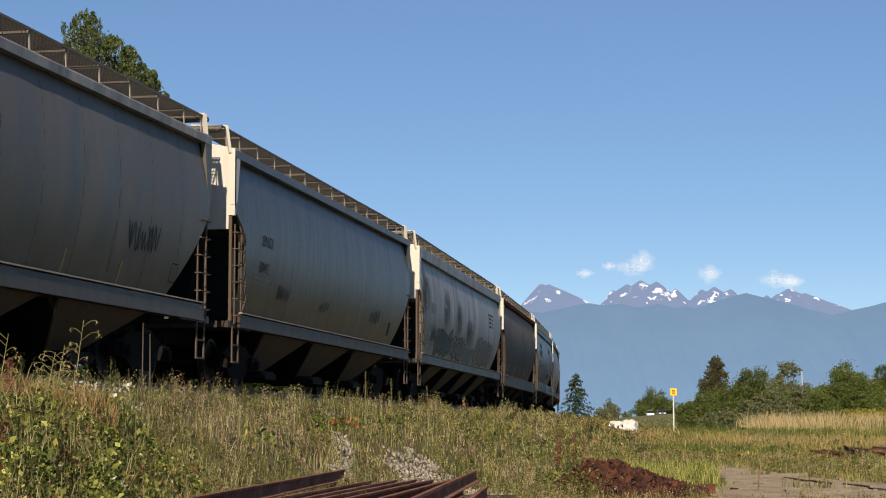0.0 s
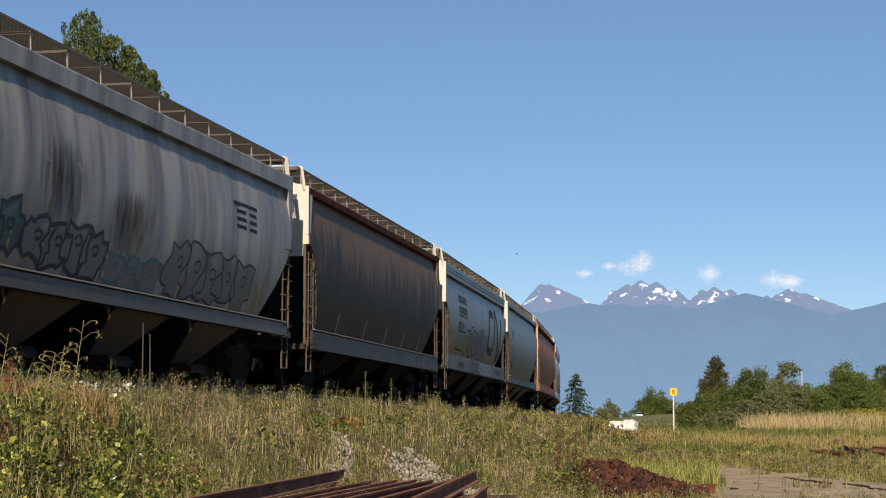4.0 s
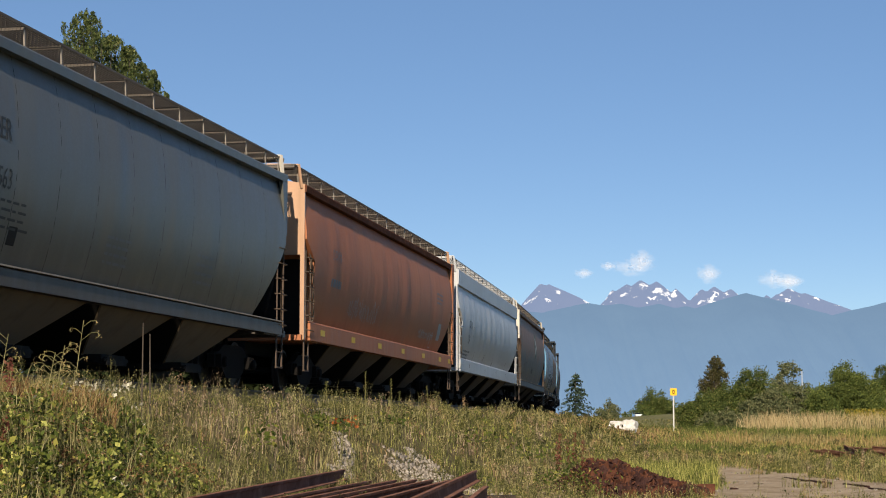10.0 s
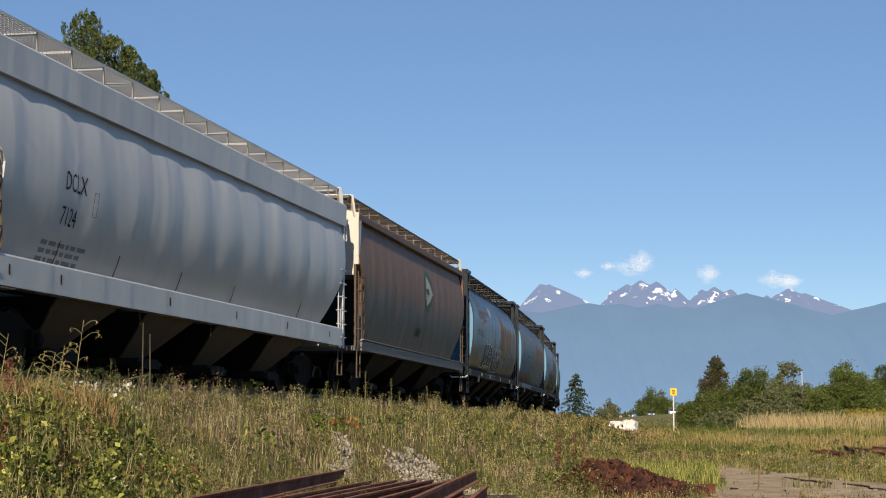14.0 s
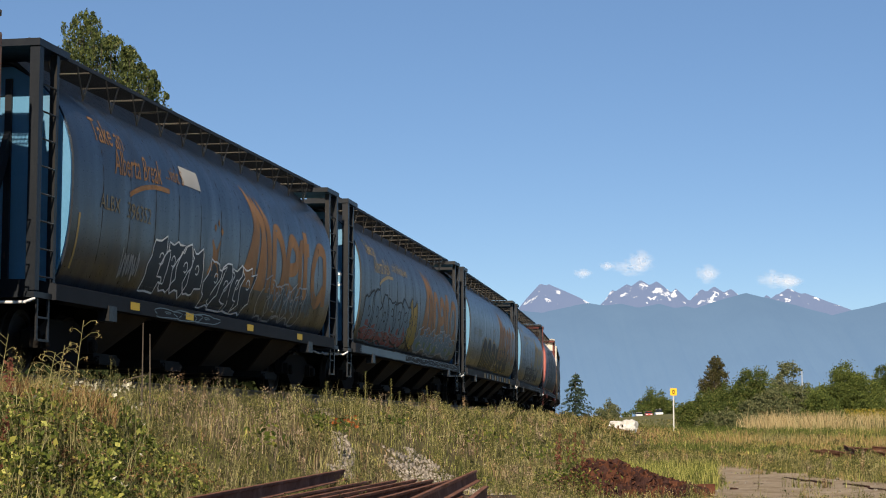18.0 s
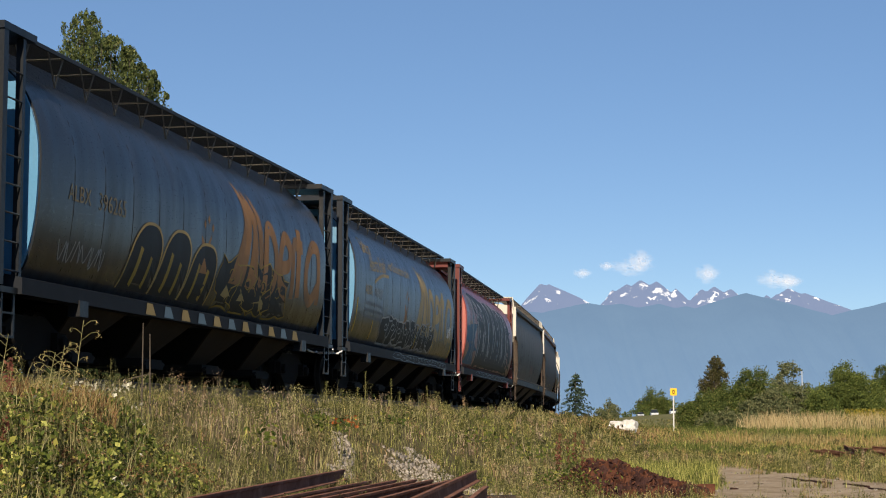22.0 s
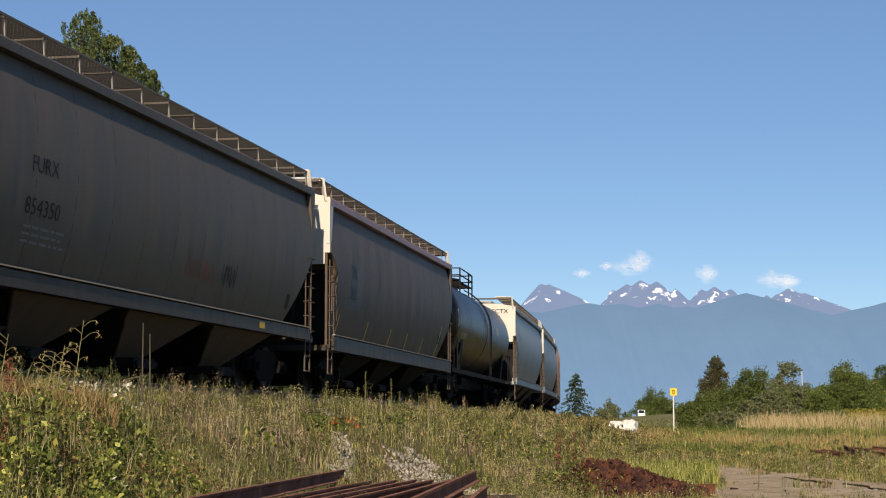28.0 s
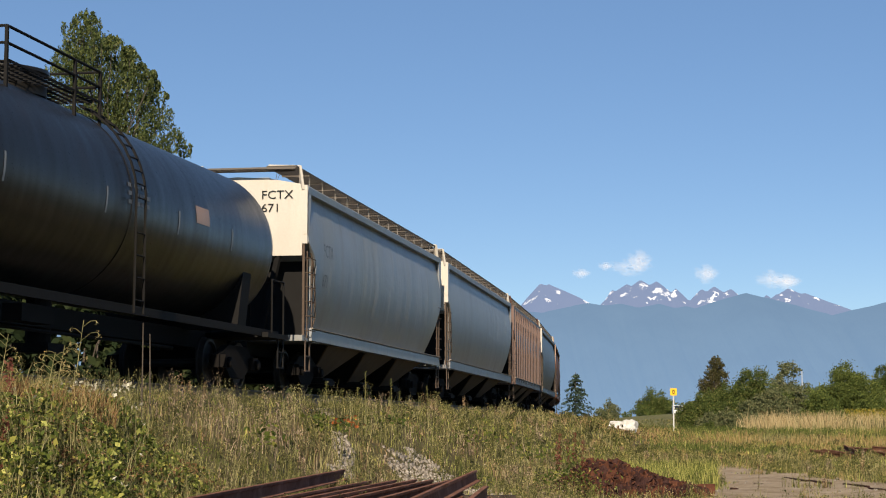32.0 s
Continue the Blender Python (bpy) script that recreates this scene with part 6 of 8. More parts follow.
    return tree(name, label, x0, dist, lobes, leaf, per, mat, 0.08, "bushes beyond the yard", 16)


ux, uz = at_px(1262, 150), float(ground_z(at_px(1262, 150), 150))
stack = []
for px_, py_, r_ in ((1267, 636, 0.3), (1264, 645, 0.5), (1270, 655, 0.6), (1258, 662, 0.7), (1270, 672, 0.75), (1254, 680, 0.85), (1268, 690, 0.9), (1250, 702, 1.0), (1268, 708, 1.0), (1256, 722, 1.1)):
    a_, b_ = place(px_, py_, 150)
    stack.append((a_ - ux, 0.3 * RNG.randn(), b_ - uz + 0.1, r_))
tree("upright_tree", "brown-green upright tree among the bushes", ux, 150, stack, 0.075, 900, BUSH_BROWN, 0.12, "bushes beyond the yard", 18, 0.9)
bush("dense dark green bush at the yard's edge", 1330, 656, 150, 132, BUSH_LEAF)
bush("dense dark green bush at the yard's edge", 1250, 690, 100, 126, BUSH_LEAF)
bush("low grey-green bush at the yard's edge", 1285, 720, 130, 118, BUSH_GREY)
bush("feathery grey-brown tree with bare tips", 1392, 641, 78, 138, BUSH_GREY, 0.075, 950, "feathery_tree", 4)
bush("grey-green bush at the meadow's edge", 1365, 690, 110, 122, BUSH_GREY)
bush("yellow-green willow bush behind the dry grass", 1500, 646, 135, 126, BUSH_LIGHT)
bush("yellow-green willow bush behind the dry grass", 1450, 690, 70, 122, BUSH_LIGHT)
bush("green tree at the far side of the meadow", 1566, 648, 66, 138, BUSH_LEAF)
bush("low dark green bush at the meadow's edge", 1255, 742, 66, 92, BUSH_LEAF, 0.05, 2200, "bush", 4)
bush("low dark green bush at the meadow's edge", 1294, 748, 50, 93, BUSH_GREY, 0.05, 2200, "bush", 4)
bush("distant green trees beyond the road", 1437, 680, 80, 420, BUSH_LIGHT, 0.22, 80)
bush("distant round green tree beyond the road", 1160, 690, 80, 520, BUSH_LEAF, 0.26, 70, "round_tree")
bush("small distant green tree beyond the road", 1075, 708, 46, 540, BUSH_GREY, 0.26, 70, "round_tree", 3)
bush("low distant shrubs beyond the road", 1110, 730, 90, 540, BUSH_LIGHT, 0.26, 60)
bush("low distant shrubs beyond the road", 1205, 716, 60, 520, BUSH_LEAF, 0.26, 60)
# hedge row closes the gap under the cars; leaf tone darkened for shade
HEDGE_LEAF = plant("hedge leaves darkened for shade", [(0.05, (0.006, 0.011, 0.005)), (0.5, (0.015, 0.026, 0.009)), (0.95, (0.038, 0.049, 0.017))], 0.1)
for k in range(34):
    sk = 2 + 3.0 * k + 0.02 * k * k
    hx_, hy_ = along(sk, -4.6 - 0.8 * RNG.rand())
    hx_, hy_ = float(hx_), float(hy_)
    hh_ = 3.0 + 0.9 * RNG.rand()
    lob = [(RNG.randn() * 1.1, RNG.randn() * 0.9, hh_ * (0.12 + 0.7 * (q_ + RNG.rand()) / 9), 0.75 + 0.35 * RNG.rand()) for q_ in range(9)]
    tree("hedge_bush", "dense hedge bush behind the railway line, leaves darkened for shade", hx_, hy_, lob, 0.15, 230, HEDGE_LEAF, 0.07, "hedge behind the line", 6)

# ---- yard: dirt pad, stones, old rails, scrap, sign ----
n_u, n_v = 60, 40
pu, pv = np.meshgrid(np.linspace(0, 1, n_u), np.linspace(0, 1, n_v))
ppx = 1238 + 462 * pu
yy = 30 + (np.interp(ppx, [1250, 1340, 1440, 1570], [58, 55.5, 49.5, 43.5]) + 0.8 * np.sin(ppx * 0.05) - 30) * pv
xx = (ppx + 10 * np.sin(yy * 0.9) * (1 - pu) - 784) / 3188 * yy
i = np.arange(xx.size).reshape(xx.shape)
q = np.stack([i[:-1, :-1], i[:-1, 1:], i[1:, 1:], i[1:, :-1]], -1).reshape(-1, 4)
solid("dirt_pad", arrays("dirt_pad", np.stack([xx, yy, ground_z(xx, yy) + 0.025], -1).reshape(-1, 3), q, DIRT_MAT), None, "bare packed tan dirt of the yard", "dirt", kind="structure")

STONE = earthy("pale crushed stone", [(0.3, (0.104, 0.084, 0.064)), (0.5, (0.272, 0.236, 0.192)), (0.7, (0.496, 0.456, 0.400))], 13.0, 5, 0.95, 0.3, 0.01)


def stones(x, y, size, lift=0.0):
    n = len(x)
    base = np.array([(1, 0, 0), (-1, 0, 0), (0, 1, 0), (0, -1, 0), (0, 0, 1), (0, 0, -1)], float)
    P = base[None] * (size[:, None, None] * (0.5 + RNG.rand(n, 6, 1)))
    P += RNG.randn(n, 6, 3) * size[:, None, None] * 0.22
    P += np.stack([x, y, ground_z(x, y) + lift + size * 0.3], -1)[:, None]
    t = np.array([(0, 2, 4), (2, 1, 4), (1, 3, 4), (3, 0, 4), (2, 0, 5), (1, 2, 5), (3, 1, 5), (0, 3, 5)])
    tr = (np.arange(n)[:, None, None] * 6 + t[None]).reshape(-1, 3)
    return P.reshape(-1, 3), np.zeros((0, 4), int), tr


x, y = in_view(20000, 27, 42, 480, 920, 1.0)
ok = stone_mask(x, y)
x, y = x[ok], y[ok]
stuff("crushed_stone", [stones(x, y, 0.013 + 0.034 * RNG.rand(len(x)) ** 1.8)], STONE, "patches of pale crushed stone on the bank", "stones")
x, y = in_view(260, 38, 58, 1270, 1568, 1.0)
stuff("loose_stones", [stones(x, y, 0.01 + 0.03 * RNG.rand(len(x)) ** 3, 0.02)], STONE, "loose stones strewn on the dirt pad", "stones")
s = 5 + 90 * RNG.rand(9000)
x, y = along(s, 1.5 + 1.3 * RNG.rand(9000))
stuff("ballast_stones", [stones(x, y, 0.025 + 0.025 * RNG.rand(9000), 0.02)], BALLAST_MAT, "grey ballast stones beside the rails", "stones")

prof = [(-0.065, 0), (0.065, 0), (0.065, 0.012), (0.010, 0.03), (0.010, 0.125), (0.034, 0.135), (0.034, 0.165), (-0.034, 0.165), (-0.034, 0.135), (-0.010, 0.125), (-0.010, 0.03), (-0.065, 0.012)]


def old_rail(a, b, roll=0.0, label="rusty steel rail lying in a pile"):
    a, b = Vector(a), Vector(b)
    dv = b - a
    m = Matrix.Translation(a) @ dv.to_track_quat('X', 'Z').to_matrix().to_4x4() @ pose(0, 0, 0, roll, 0, 0)
    L = dv.length
    me = Geo().slab(prof, 0, L, axis=0).mesh("old_rail", RAIL_RUST)
    return solid("old_rail", me, None, label, "rail", "old rails in the pile", m=m)


def rail_px(fx, fd, nx, nd, z, roll=0.0, z2=None):
    """From the far end (direction fx, fd metres off) to the near end."""
    return old_rail((at_px(fx, fd), fd, z), (at_px(nx, nd), nd, z if z2 is None else z2), roll)


ZP = 0.685
rail_px(609, 28.2, 318, 16.4, ZP)
rail_px(700, 28.6, 360, 16.6, ZP - 0.172)
rail_px(735, 28.9, 412, 16.9, ZP - 0.172)
rail_px(764, 28.8, 470, 17.0, ZP - 0.172)
rail_px(793, 28.4, 560, 17.2, ZP - 0.172)
rail_px(655, 28.2, 320, 17.0, ZP - 0.172)
rail_px(843, 27.2, 716, 15.6, ZP + 0.01, 8)
rail_px(860, 26.6, 770, 15.8, ZP - 0.20)
rail_px(818, 27.0, 640, 16.0, ZP - 0.20)
for u, dd in ((0.1, 26.5), (0.3, 22.5), (0.55, 18.8)):
    old_sleeper = Geo().box(-1.7, 1.7, -0.11, 0.11, -0.2, 0.0).mesh("old_sleeper", TIE_MAT)
    xm = at_px(720 - 130 * u, dd)
    solid("old_sleeper", old_sleeper, None, "weathered sleeper bearing the rail pile", "sleeper", "sleepers under the pile", m=pose(xm, dd, ZP - 0.175, 0, 0, 4))

# heap of rusty scrap
hx, hy, hz = at_px(1112, 35.5), 35.5, 0.0


def heap(x, y):
    u = ((x - hx) / 1.5) ** 2 + ((y - hy) / 1.9) ** 2
    return 0.47 * np.clip(1 - u, 0, 1) ** 0.7 * (1 - 0.42 * (x - hx)) * (1 + 0.38 * wave(x, y, 3.6, 51) + 0.25 * wave(x, y, 9.0, 52))


DARK_RUST = earthy("dark rust", [(0.25, (0.016, 0.009, 0.009)), (0.5, (0.042, 0.021, 0.018)), (0.8, (0.092, 0.046, 0.037))], 5.0, 6, 0.85, 0.4, 0.01)
scrap = thing("scrap_heap", "heap of rusty track spikes, plates and earth", "scrap heap", pose(hx, hy, 0))
gx2, gy2 = np.meshgrid(np.linspace(-1.7, 1.7, 40), np.linspace(-2.0, 2.0, 40))
gz2 = ground_z(gx2 + hx, gy2 + hy) + heap(gx2 + hx, gy2 + hy) - 0.03
i = np.arange(gx2.size).reshape(gx2.shape)
q = np.stack([i[:-1, :-1], i[:-1, 1:], i[1:, 1:], i[1:, :-1]], -1).reshape(-1, 4)
part("earth_core", arrays("earth_core", np.stack([gx2, gy2, gz2], -1).reshape(-1, 3), q, DARK_RUST), None, scrap)
rest = Geo()
spike_me = [Geo().box(-L, L, -0.011, 0.011, -0.011, 0.011).box(L - 0.02, L + 0.01, -0.02, 0.025, -0.018, 0.018).mesh("spike", RUSTY) for L in (0.07, 0.09, 0.12)]
plate_me = [Geo().slab([(-w, -0.09), (w, -0.09), (w * 0.95, 0.09), (-w, 0.08)], -0.012, 0.012, axis=2).box(-0.03, 0.03, -0.09, 0.085, 0.012, 0.02).mesh("tie_plate", mt) for w, mt in ((0.09, DARK_RUST), (0.12, RUSTY), (0.10, DARK_RUST))]
for k in range(2100):
    a, r = RNG.rand() * math.tau, RNG.rand() ** 0.5
    bx, by = math.cos(a) * r * 1.5, math.sin(a) * r * 1.9
    if k < 560:
        by = -abs(by)
    bz = float(ground_z(hx + bx, hy + by) + heap(np.array(hx + bx), np.array(hy + by)))
    m = pose(bx, by, bz + 0.03 * RNG.rand(), *(RNG.rand(3) * 360))
    if k < 280:
        part("spike", spike_me[k % 3], None, scrap, at=m)
    elif k < 560:
        part("tie_plate", plate_me[k % 3], None, scrap, at=m)
    else:
        L = 0.04 + 0.10 * RNG.rand() ** 2
        rest.box(-L, L, -0.03 * RNG.rand() - 0.01, 0.02, -0.012, 0.012, m)
tagged(part("small_scrap", rest, DARK_RUST, scrap), kind="stuff")
# plants that grow over the heap's near flank
c = np.stack([hx - 1.25 + 0.33 * RNG.randn(700), hy - 1.3 + 0.4 * RNG.randn(700), np.zeros(700)], -1)
c[:, 2] = ground_z(c[:, 0], c[:, 1]) + np.maximum(heap(c[:, 0], c[:, 1]), 0) + 0.22 * RNG.rand(700)
stuff("leafy_shoots", [leaves(c, np.full(700, 0.028))], BRAMBLE, "green leafy shoots over the scrap heap", "plants")


def beam(px0, py0, px1, py1, dist, h, label="rusty steel beam lying in the yard"):
    a, z0 = place(px0, py0, dist)
    b, z1 = place(px1, py1, dist)
    g = Geo().slab([(0, 0), (0.12, 0), (0.12, 0.015), (0.015, 0.015), (0.015, h - 0.015), (0.12, h - 0.015), (0.12, h), (0, h)], 0, b - a, axis=0)
    return solid("steel_beam", g.mesh("steel_beam", RUSTY), None, label, "beam", "scrap beams", m=pose(a, dist, float(ground_z(a, dist)) + 0.01, 0, 0, 3))


beam(1180, 860, 1226, 860, 37.0, 0.17)
beam(1224, 858, 1262, 858, 36.6, 0.21)
for fx, fd, nx, nd, dz in ((1430, 66, 1490, 62.5, 0.05), (1452, 66, 1520, 61.5, 0.06), (1490, 65, 1512, 61, 0.2), (1525, 64, 1600, 60, 0.06), (1540, 64.5, 1610, 62, 0.2), (1500, 67, 1570, 64, 0.05), (1440, 64.5, 1500, 61.5, 0.05)):
    xa, xb = at_px(fx, fd), at_px(nx, nd)
    old_rail((xa, fd, float(ground_z(xa, fd)) + dz), (xb, nd, float(ground_z(xb, nd)) + dz), 0, "rusty rail lying in the meadow grass")
# bits on the pad: a bent wire, dark strips that stand for crack lines in the dirt
xw = at_px(1338, 41)
solid("bent_wire", Geo().path([(xw, 41, float(ground_z(xw, 41)) - 0.03), (xw + 0.015, 41, 0.45), (xw + 0.02, 41, 0.62), (xw - 0.01, 41, 0.66), (xw - 0.04, 41, 0.62)], 0.008, 5), DARK_RUST, "bent rusty wire sticking out of the dirt", "wire")
for px0, d0, px1, d1, w in ((1382, 49.0, 1425, 46.0, 0.10), (1425, 46.2, 1466, 43.8, 0.16), (1488, 43.0, 1530, 41.2, 0.13), (1528, 41.3, 1572, 39.6, 0.18), (1290, 40.8, 1300, 40.2, 0.12), (1330, 44.0, 1345, 43.5, 0.05), (1560, 38.5, 1600, 37.6, 0.1)):
    xa, xb_ = at_px(px0, d0), at_px(px1, d1)
    dv = Vector((xb_ - xa, d1 - d0, 0))
    side = Vector((-dv.y, dv.x, 0)).normalized()
    top, bot = [], []
    for k in range(9):
        c = Vector((xa, d0, 0)) + dv * (k / 8) + side * RNG.randn() * w * 0.12
        hw = w * (0.25 + 0.35 * RNG.rand()) * math.sin(math.pi * (k + 0.6) / 9.2) + 0.01
        top.append((c + side * hw)[:2])
        bot.append((c - side * hw)[:2])
    zg = float(ground_z((xa + xb_) / 2, (d0 + d1) / 2))
    solid("dark_strip", Geo().slab(top + bot[::-1], zg + 0.0, zg + 0.06, axis=2), DARK_RUST, "dark ragged strip laid on the dirt for its dark crack lines", "scrap", "scrap strips")

# yellow marker sign
xs, ds = at_px(1190.5, 86), 86.0
zs0 = float(ground_z(xs, ds))
zs1 = place(1190, 688, ds)[1]
sign = thing("marker_sign", "small yellow railway marker sign on a pale grey post", "sign", pose(xs, ds, zs0 - 0.05))
part("post", Geo().box(-0.03, 0.03, -0.02, 0.02, 0, zs1 - zs0), plain("pale grey post", (0.45, 0.45, 0.43), 0.6), sign)
face = part("sign_plate", Geo().slab([(-0.13, -0.17), (0.13, -0.17), (0.16, -0.14), (0.16, 0.14), (0.13, 0.17), (-0.13, 0.17), (-0.16, 0.14), (-0.16, -0.14)], -0.045, -0.02), plain("yellow sign face", (0.75, 0.42, 0.02), 0.5), sign, at=pose(0, 0, zs1 - zs0 - 0.13))
part("dark_bar", Geo().box(-0.05, 0.05, -0.052, -0.046, -0.09, 0.09), BLACK_MARK, face)
part("light_bar", Geo().box(-0.018, 0.018, -0.056, -0.053, -0.05, 0.05), YELLOW_MARK, face)

# two white boulders that lie side by side
CHALK = earthy("white chalky rock", [(0.3, (0.480, 0.464, 0.432)), (0.7, (0.656, 0.648, 0.624))], 3.0, 6, 0.9, 0.4, 0.03)
for px, dist, hw, hh, seed in ((1090, 78, 0.27, 0.24, 5), (1113.5, 77.7, 0.36, 0.27, 6)):
    rs = np.random.RandomState(seed)
    bm = bmesh.new()
    bmesh.ops.create_icosphere(bm, subdivisions=3, radius=1.0)
    for v in bm.verts:
        c = v.co.copy()
        k = max(abs(c.x), abs(c.y), abs(c.z))
        c = c.lerp(c / k, 0.62)
        w_ = 1 + 0.10 * math.sin(3.1 * c.x + 4 * c.z + seed) + 0.07 * math.sin(7 * c.y + 5 * c.x) + 0.03 * rs.randn()
        v.co = Vector((c.x * hw * w_, c.y * 0.3 * w_, c.z * hh * w_))
    me = bpy.data.meshes.new("white_boulder")
    bm.to_mesh(me)
    bm.free()
    me.materials.append(CHALK)
    xa = at_px(px, dist)
    solid("white_boulder", me, None, "white blocky boulder lying in the grass by the track", "boulder", "white boulders", m=pose(xa, dist, place(px, 765.5, dist)[1] + hh * 0.95, 0, 0, 12 * seed))

# two thin stakes on the bank, and a lamp post far off
for px, top, dist, lean in ((253, 573, 23.5, 0.0), (268, 592, 23.6, -0.02)):
    xa, zt = place(px, top, dist)
    za = float(ground_z(xa, dist))
    solid("thin_stake", Geo().rod((0, 0, -0.1), (lean, 0, zt - za), 0.010, 6, 0.008), BARK, "thin bare stake standing in the weeds", "stake", "stakes", m=pose(xa, dist, za))
for px, top, dist in ((1418, 657, 230),):
    xa, zt = place(px, top, dist)
    za = float(ground_z(xa, dist))
    lp = thing("lamp_post", "slim pale street lamp post beyond the bushes", "lamp post", pose(xa, dist, za))
    part("post", Geo().rod((0, 0, 0), (0, 0, zt - za), 0.09, 8, 0.05), plain("galvanised post", (0.45, 0.46, 0.47), 0.5), lp)
    part("arm", Geo().rod((0, 0, zt - za), (-1.2, 0, zt - za + 0.25), 0.04), STEEL_DARK, lp)

# ---- lettering, emblems and spray paint on the cars ----
def glossy_spray(name, rgb):
    return plain(name, rgb, 0.55, 0, 0.3, 1.5)


SPRAY_PALE = glossy_spray("pale blue-grey spray paint", (0.13, 0.185, 0.22))
SPRAY_SILVER = glossy_spray("silver spray paint", (0.315, 0.315, 0.307))
SPRAY_DARK = glossy_spray("dark slate spray paint", (0.015, 0.016, 0.017))
SPRAY_SLATE = glossy_spray("slate-blue spray paint", (0.03, 0.038, 0.046))
SPRAY_TEAL = glossy_spray("teal spray paint", (0.07, 0.15, 0.17))
SPRAY_RED = glossy_spray("dull red spray paint", (0.24, 0.07, 0.06))
SPRAY_GREEN = glossy_spray("olive green spray paint", (0.15, 0.19, 0.08))
SPRAY_GOLD = glossy_spray("old gold spray paint", (0.36, 0.25, 0.09))
SPRAY_OLIVE = glossy_spray("ochre spray paint", (0.30, 0.20, 0.035))
PATCH_GREY = glossy_spray("pale grey patch paint", (0.30, 0.33, 0.34))
FADED_TEAL = glossy_spray("faded slate-teal spray paint", (0.075, 0.115, 0.125))
FADED_GREY = glossy_spray("faded grey spray paint", (0.165, 0.163, 0.157))
DIM_GOLD = glossy_spray("dim gold lettering", (0.20, 0.155, 0.085))
DIM_MARK = glossy_spray("dim slate lettering", (0.045, 0.048, 0.048))
PATCH_TAUPE = glossy_spray("muted grey patch paint", (0.085, 0.095, 0.105))
PATCH_BLUE = glossy_spray("blue patch paint", (0.055, 0.12, 0.19))
EMBLEM_GREEN = glossy_spray("faded green emblem paint", (0.05, 0.085, 0.05))
EMBLEM_WHITE = glossy_spray("faded white emblem paint", (0.45, 0.43, 0.38))
SOOT, n, l, b = material("black spill stain", 0.8)
co = n.new("ShaderNodeTexCoord")
sp = n.new("ShaderNodeSeparateXYZ")
l.new(co.outputs["Generated"], sp.inputs[0])
edge = []
for axis in (0, 2):
    q1 = n.new("ShaderNodeMath")
    q1.operation = 'MULTIPLY_ADD'
    q1.inputs[1].default_value, q1.inputs[2].default_value = -4.0, 4.0
    l.new(sp.outputs[axis], q1.inputs[0])
    q2 = n.new("ShaderNodeMath")
    q2.operation = 'MULTIPLY'
    l.new(q1.outputs[0], q2.inputs[0])
    l.new(sp.outputs[axis], q2.inputs[1])
    edge.append(q2)
both = n.new("ShaderNodeMath")
both.operation = 'MULTIPLY'
l.new(edge[0].outputs[0], both.inputs[0])
l.new(edge[1].outputs[0], both.inputs[1])
runs = n.new("ShaderNodeMath")
runs.operation = 'MULTIPLY'
l.new(both.outputs[0], runs.inputs[0])
l.new(noise_node(n, l, 11.0, 6, (1, 1, 0.07), 2.0, rough=0.75), runs.inputs[1])
l.new(grey_ramp(n, l, runs.outputs[0], 0.30, 0.70), b.inputs["Alpha"])
b.inputs["Base Color"].default_value = (0.035, 0.032, 0.03, 1)


def ribbon(g, pts, width, skin, lift=0.005, closed=False):
    """A flat band along pts (x, z), laid on the side of a car."""
    p = [np.array(q, float) for q in pts]
    if closed:
        p = p + [p[0]]
    out = []
    for i, q in enumerate(p):
        a = p[max(0, i - 1)] if not closed or i > 0 else p[-2]
        b = p[min(len(p) - 1, i + 1)] if not closed or i < len(p) - 1 else p[1]
        t = b - a
        t = t / (np.linalg.norm(t) + 1e-9)
        n = np.array((-t[1], t[0])) * width / 2
        for s in (1, -1):
            x, z = q + s * n
            out.append((x, skin(x, z) + lift, z))
    k = len(p)
    return g.add(out, [(2 * i, 2 * i + 2, 2 * i + 3, 2 * i + 1) for i in range(k - 1)])


def curve2(pts, n=6):
    """A smooth line through pts."""
    p = [np.array(q, float) for q in pts]
    out = []
    for i in range(len(p) - 1):
        a, b, c, d = p[max(0, i - 1)], p[i], p[i + 1], p[min(len(p) - 1, i + 2)]
        for k in range(n):
            t = k / n
            out.append(0.5 * ((2 * b) + (c - a) * t + (2 * a - 5 * b + 4 * c - d) * t * t + (3 * b - a - 3 * c + d) * t ** 3))
    out.append(p[-1])
    return out


def patch(g, outline, skin, lift=0.004, rings=3):
    """A filled shape on the side of a car."""
    o = [np.array(q, float) for q in outline]
    c = sum(o) / len(o)
    pts = [(c[0], skin(c[0], c[1]) + lift, c[1])]
    for r in range(1, rings + 1):
        for q in o:
            x, z = c + (q - c) * r / rings
            pts.append((x, skin(x, z) + lift, z))
    k = len(o)
    f = [(0, 1 + i, 1 + (i + 1) % k) for i in range(k)]
    for r in range(rings - 1):
        a, b = 1 + r * k, 1 + (r + 1) * k
        f += [(a + i, b + i, b + (i + 1) % k, a + (i + 1) % k) for i in range(k)]
    return g.add(pts, f)


def box_patch(x0, x1, z0, z1, n=6):
    return ([(x0 + (x1 - x0) * i / n, z0) for i in range(n)] + [(x1, z0 + (z1 - z0) * i / n) for i in range(n)] +
            [(x1 + (x0 - x1) * i / n, z1) for i in range(n)] + [(x0, z1 + (z0 - z1) * i / n) for i in range(n)])


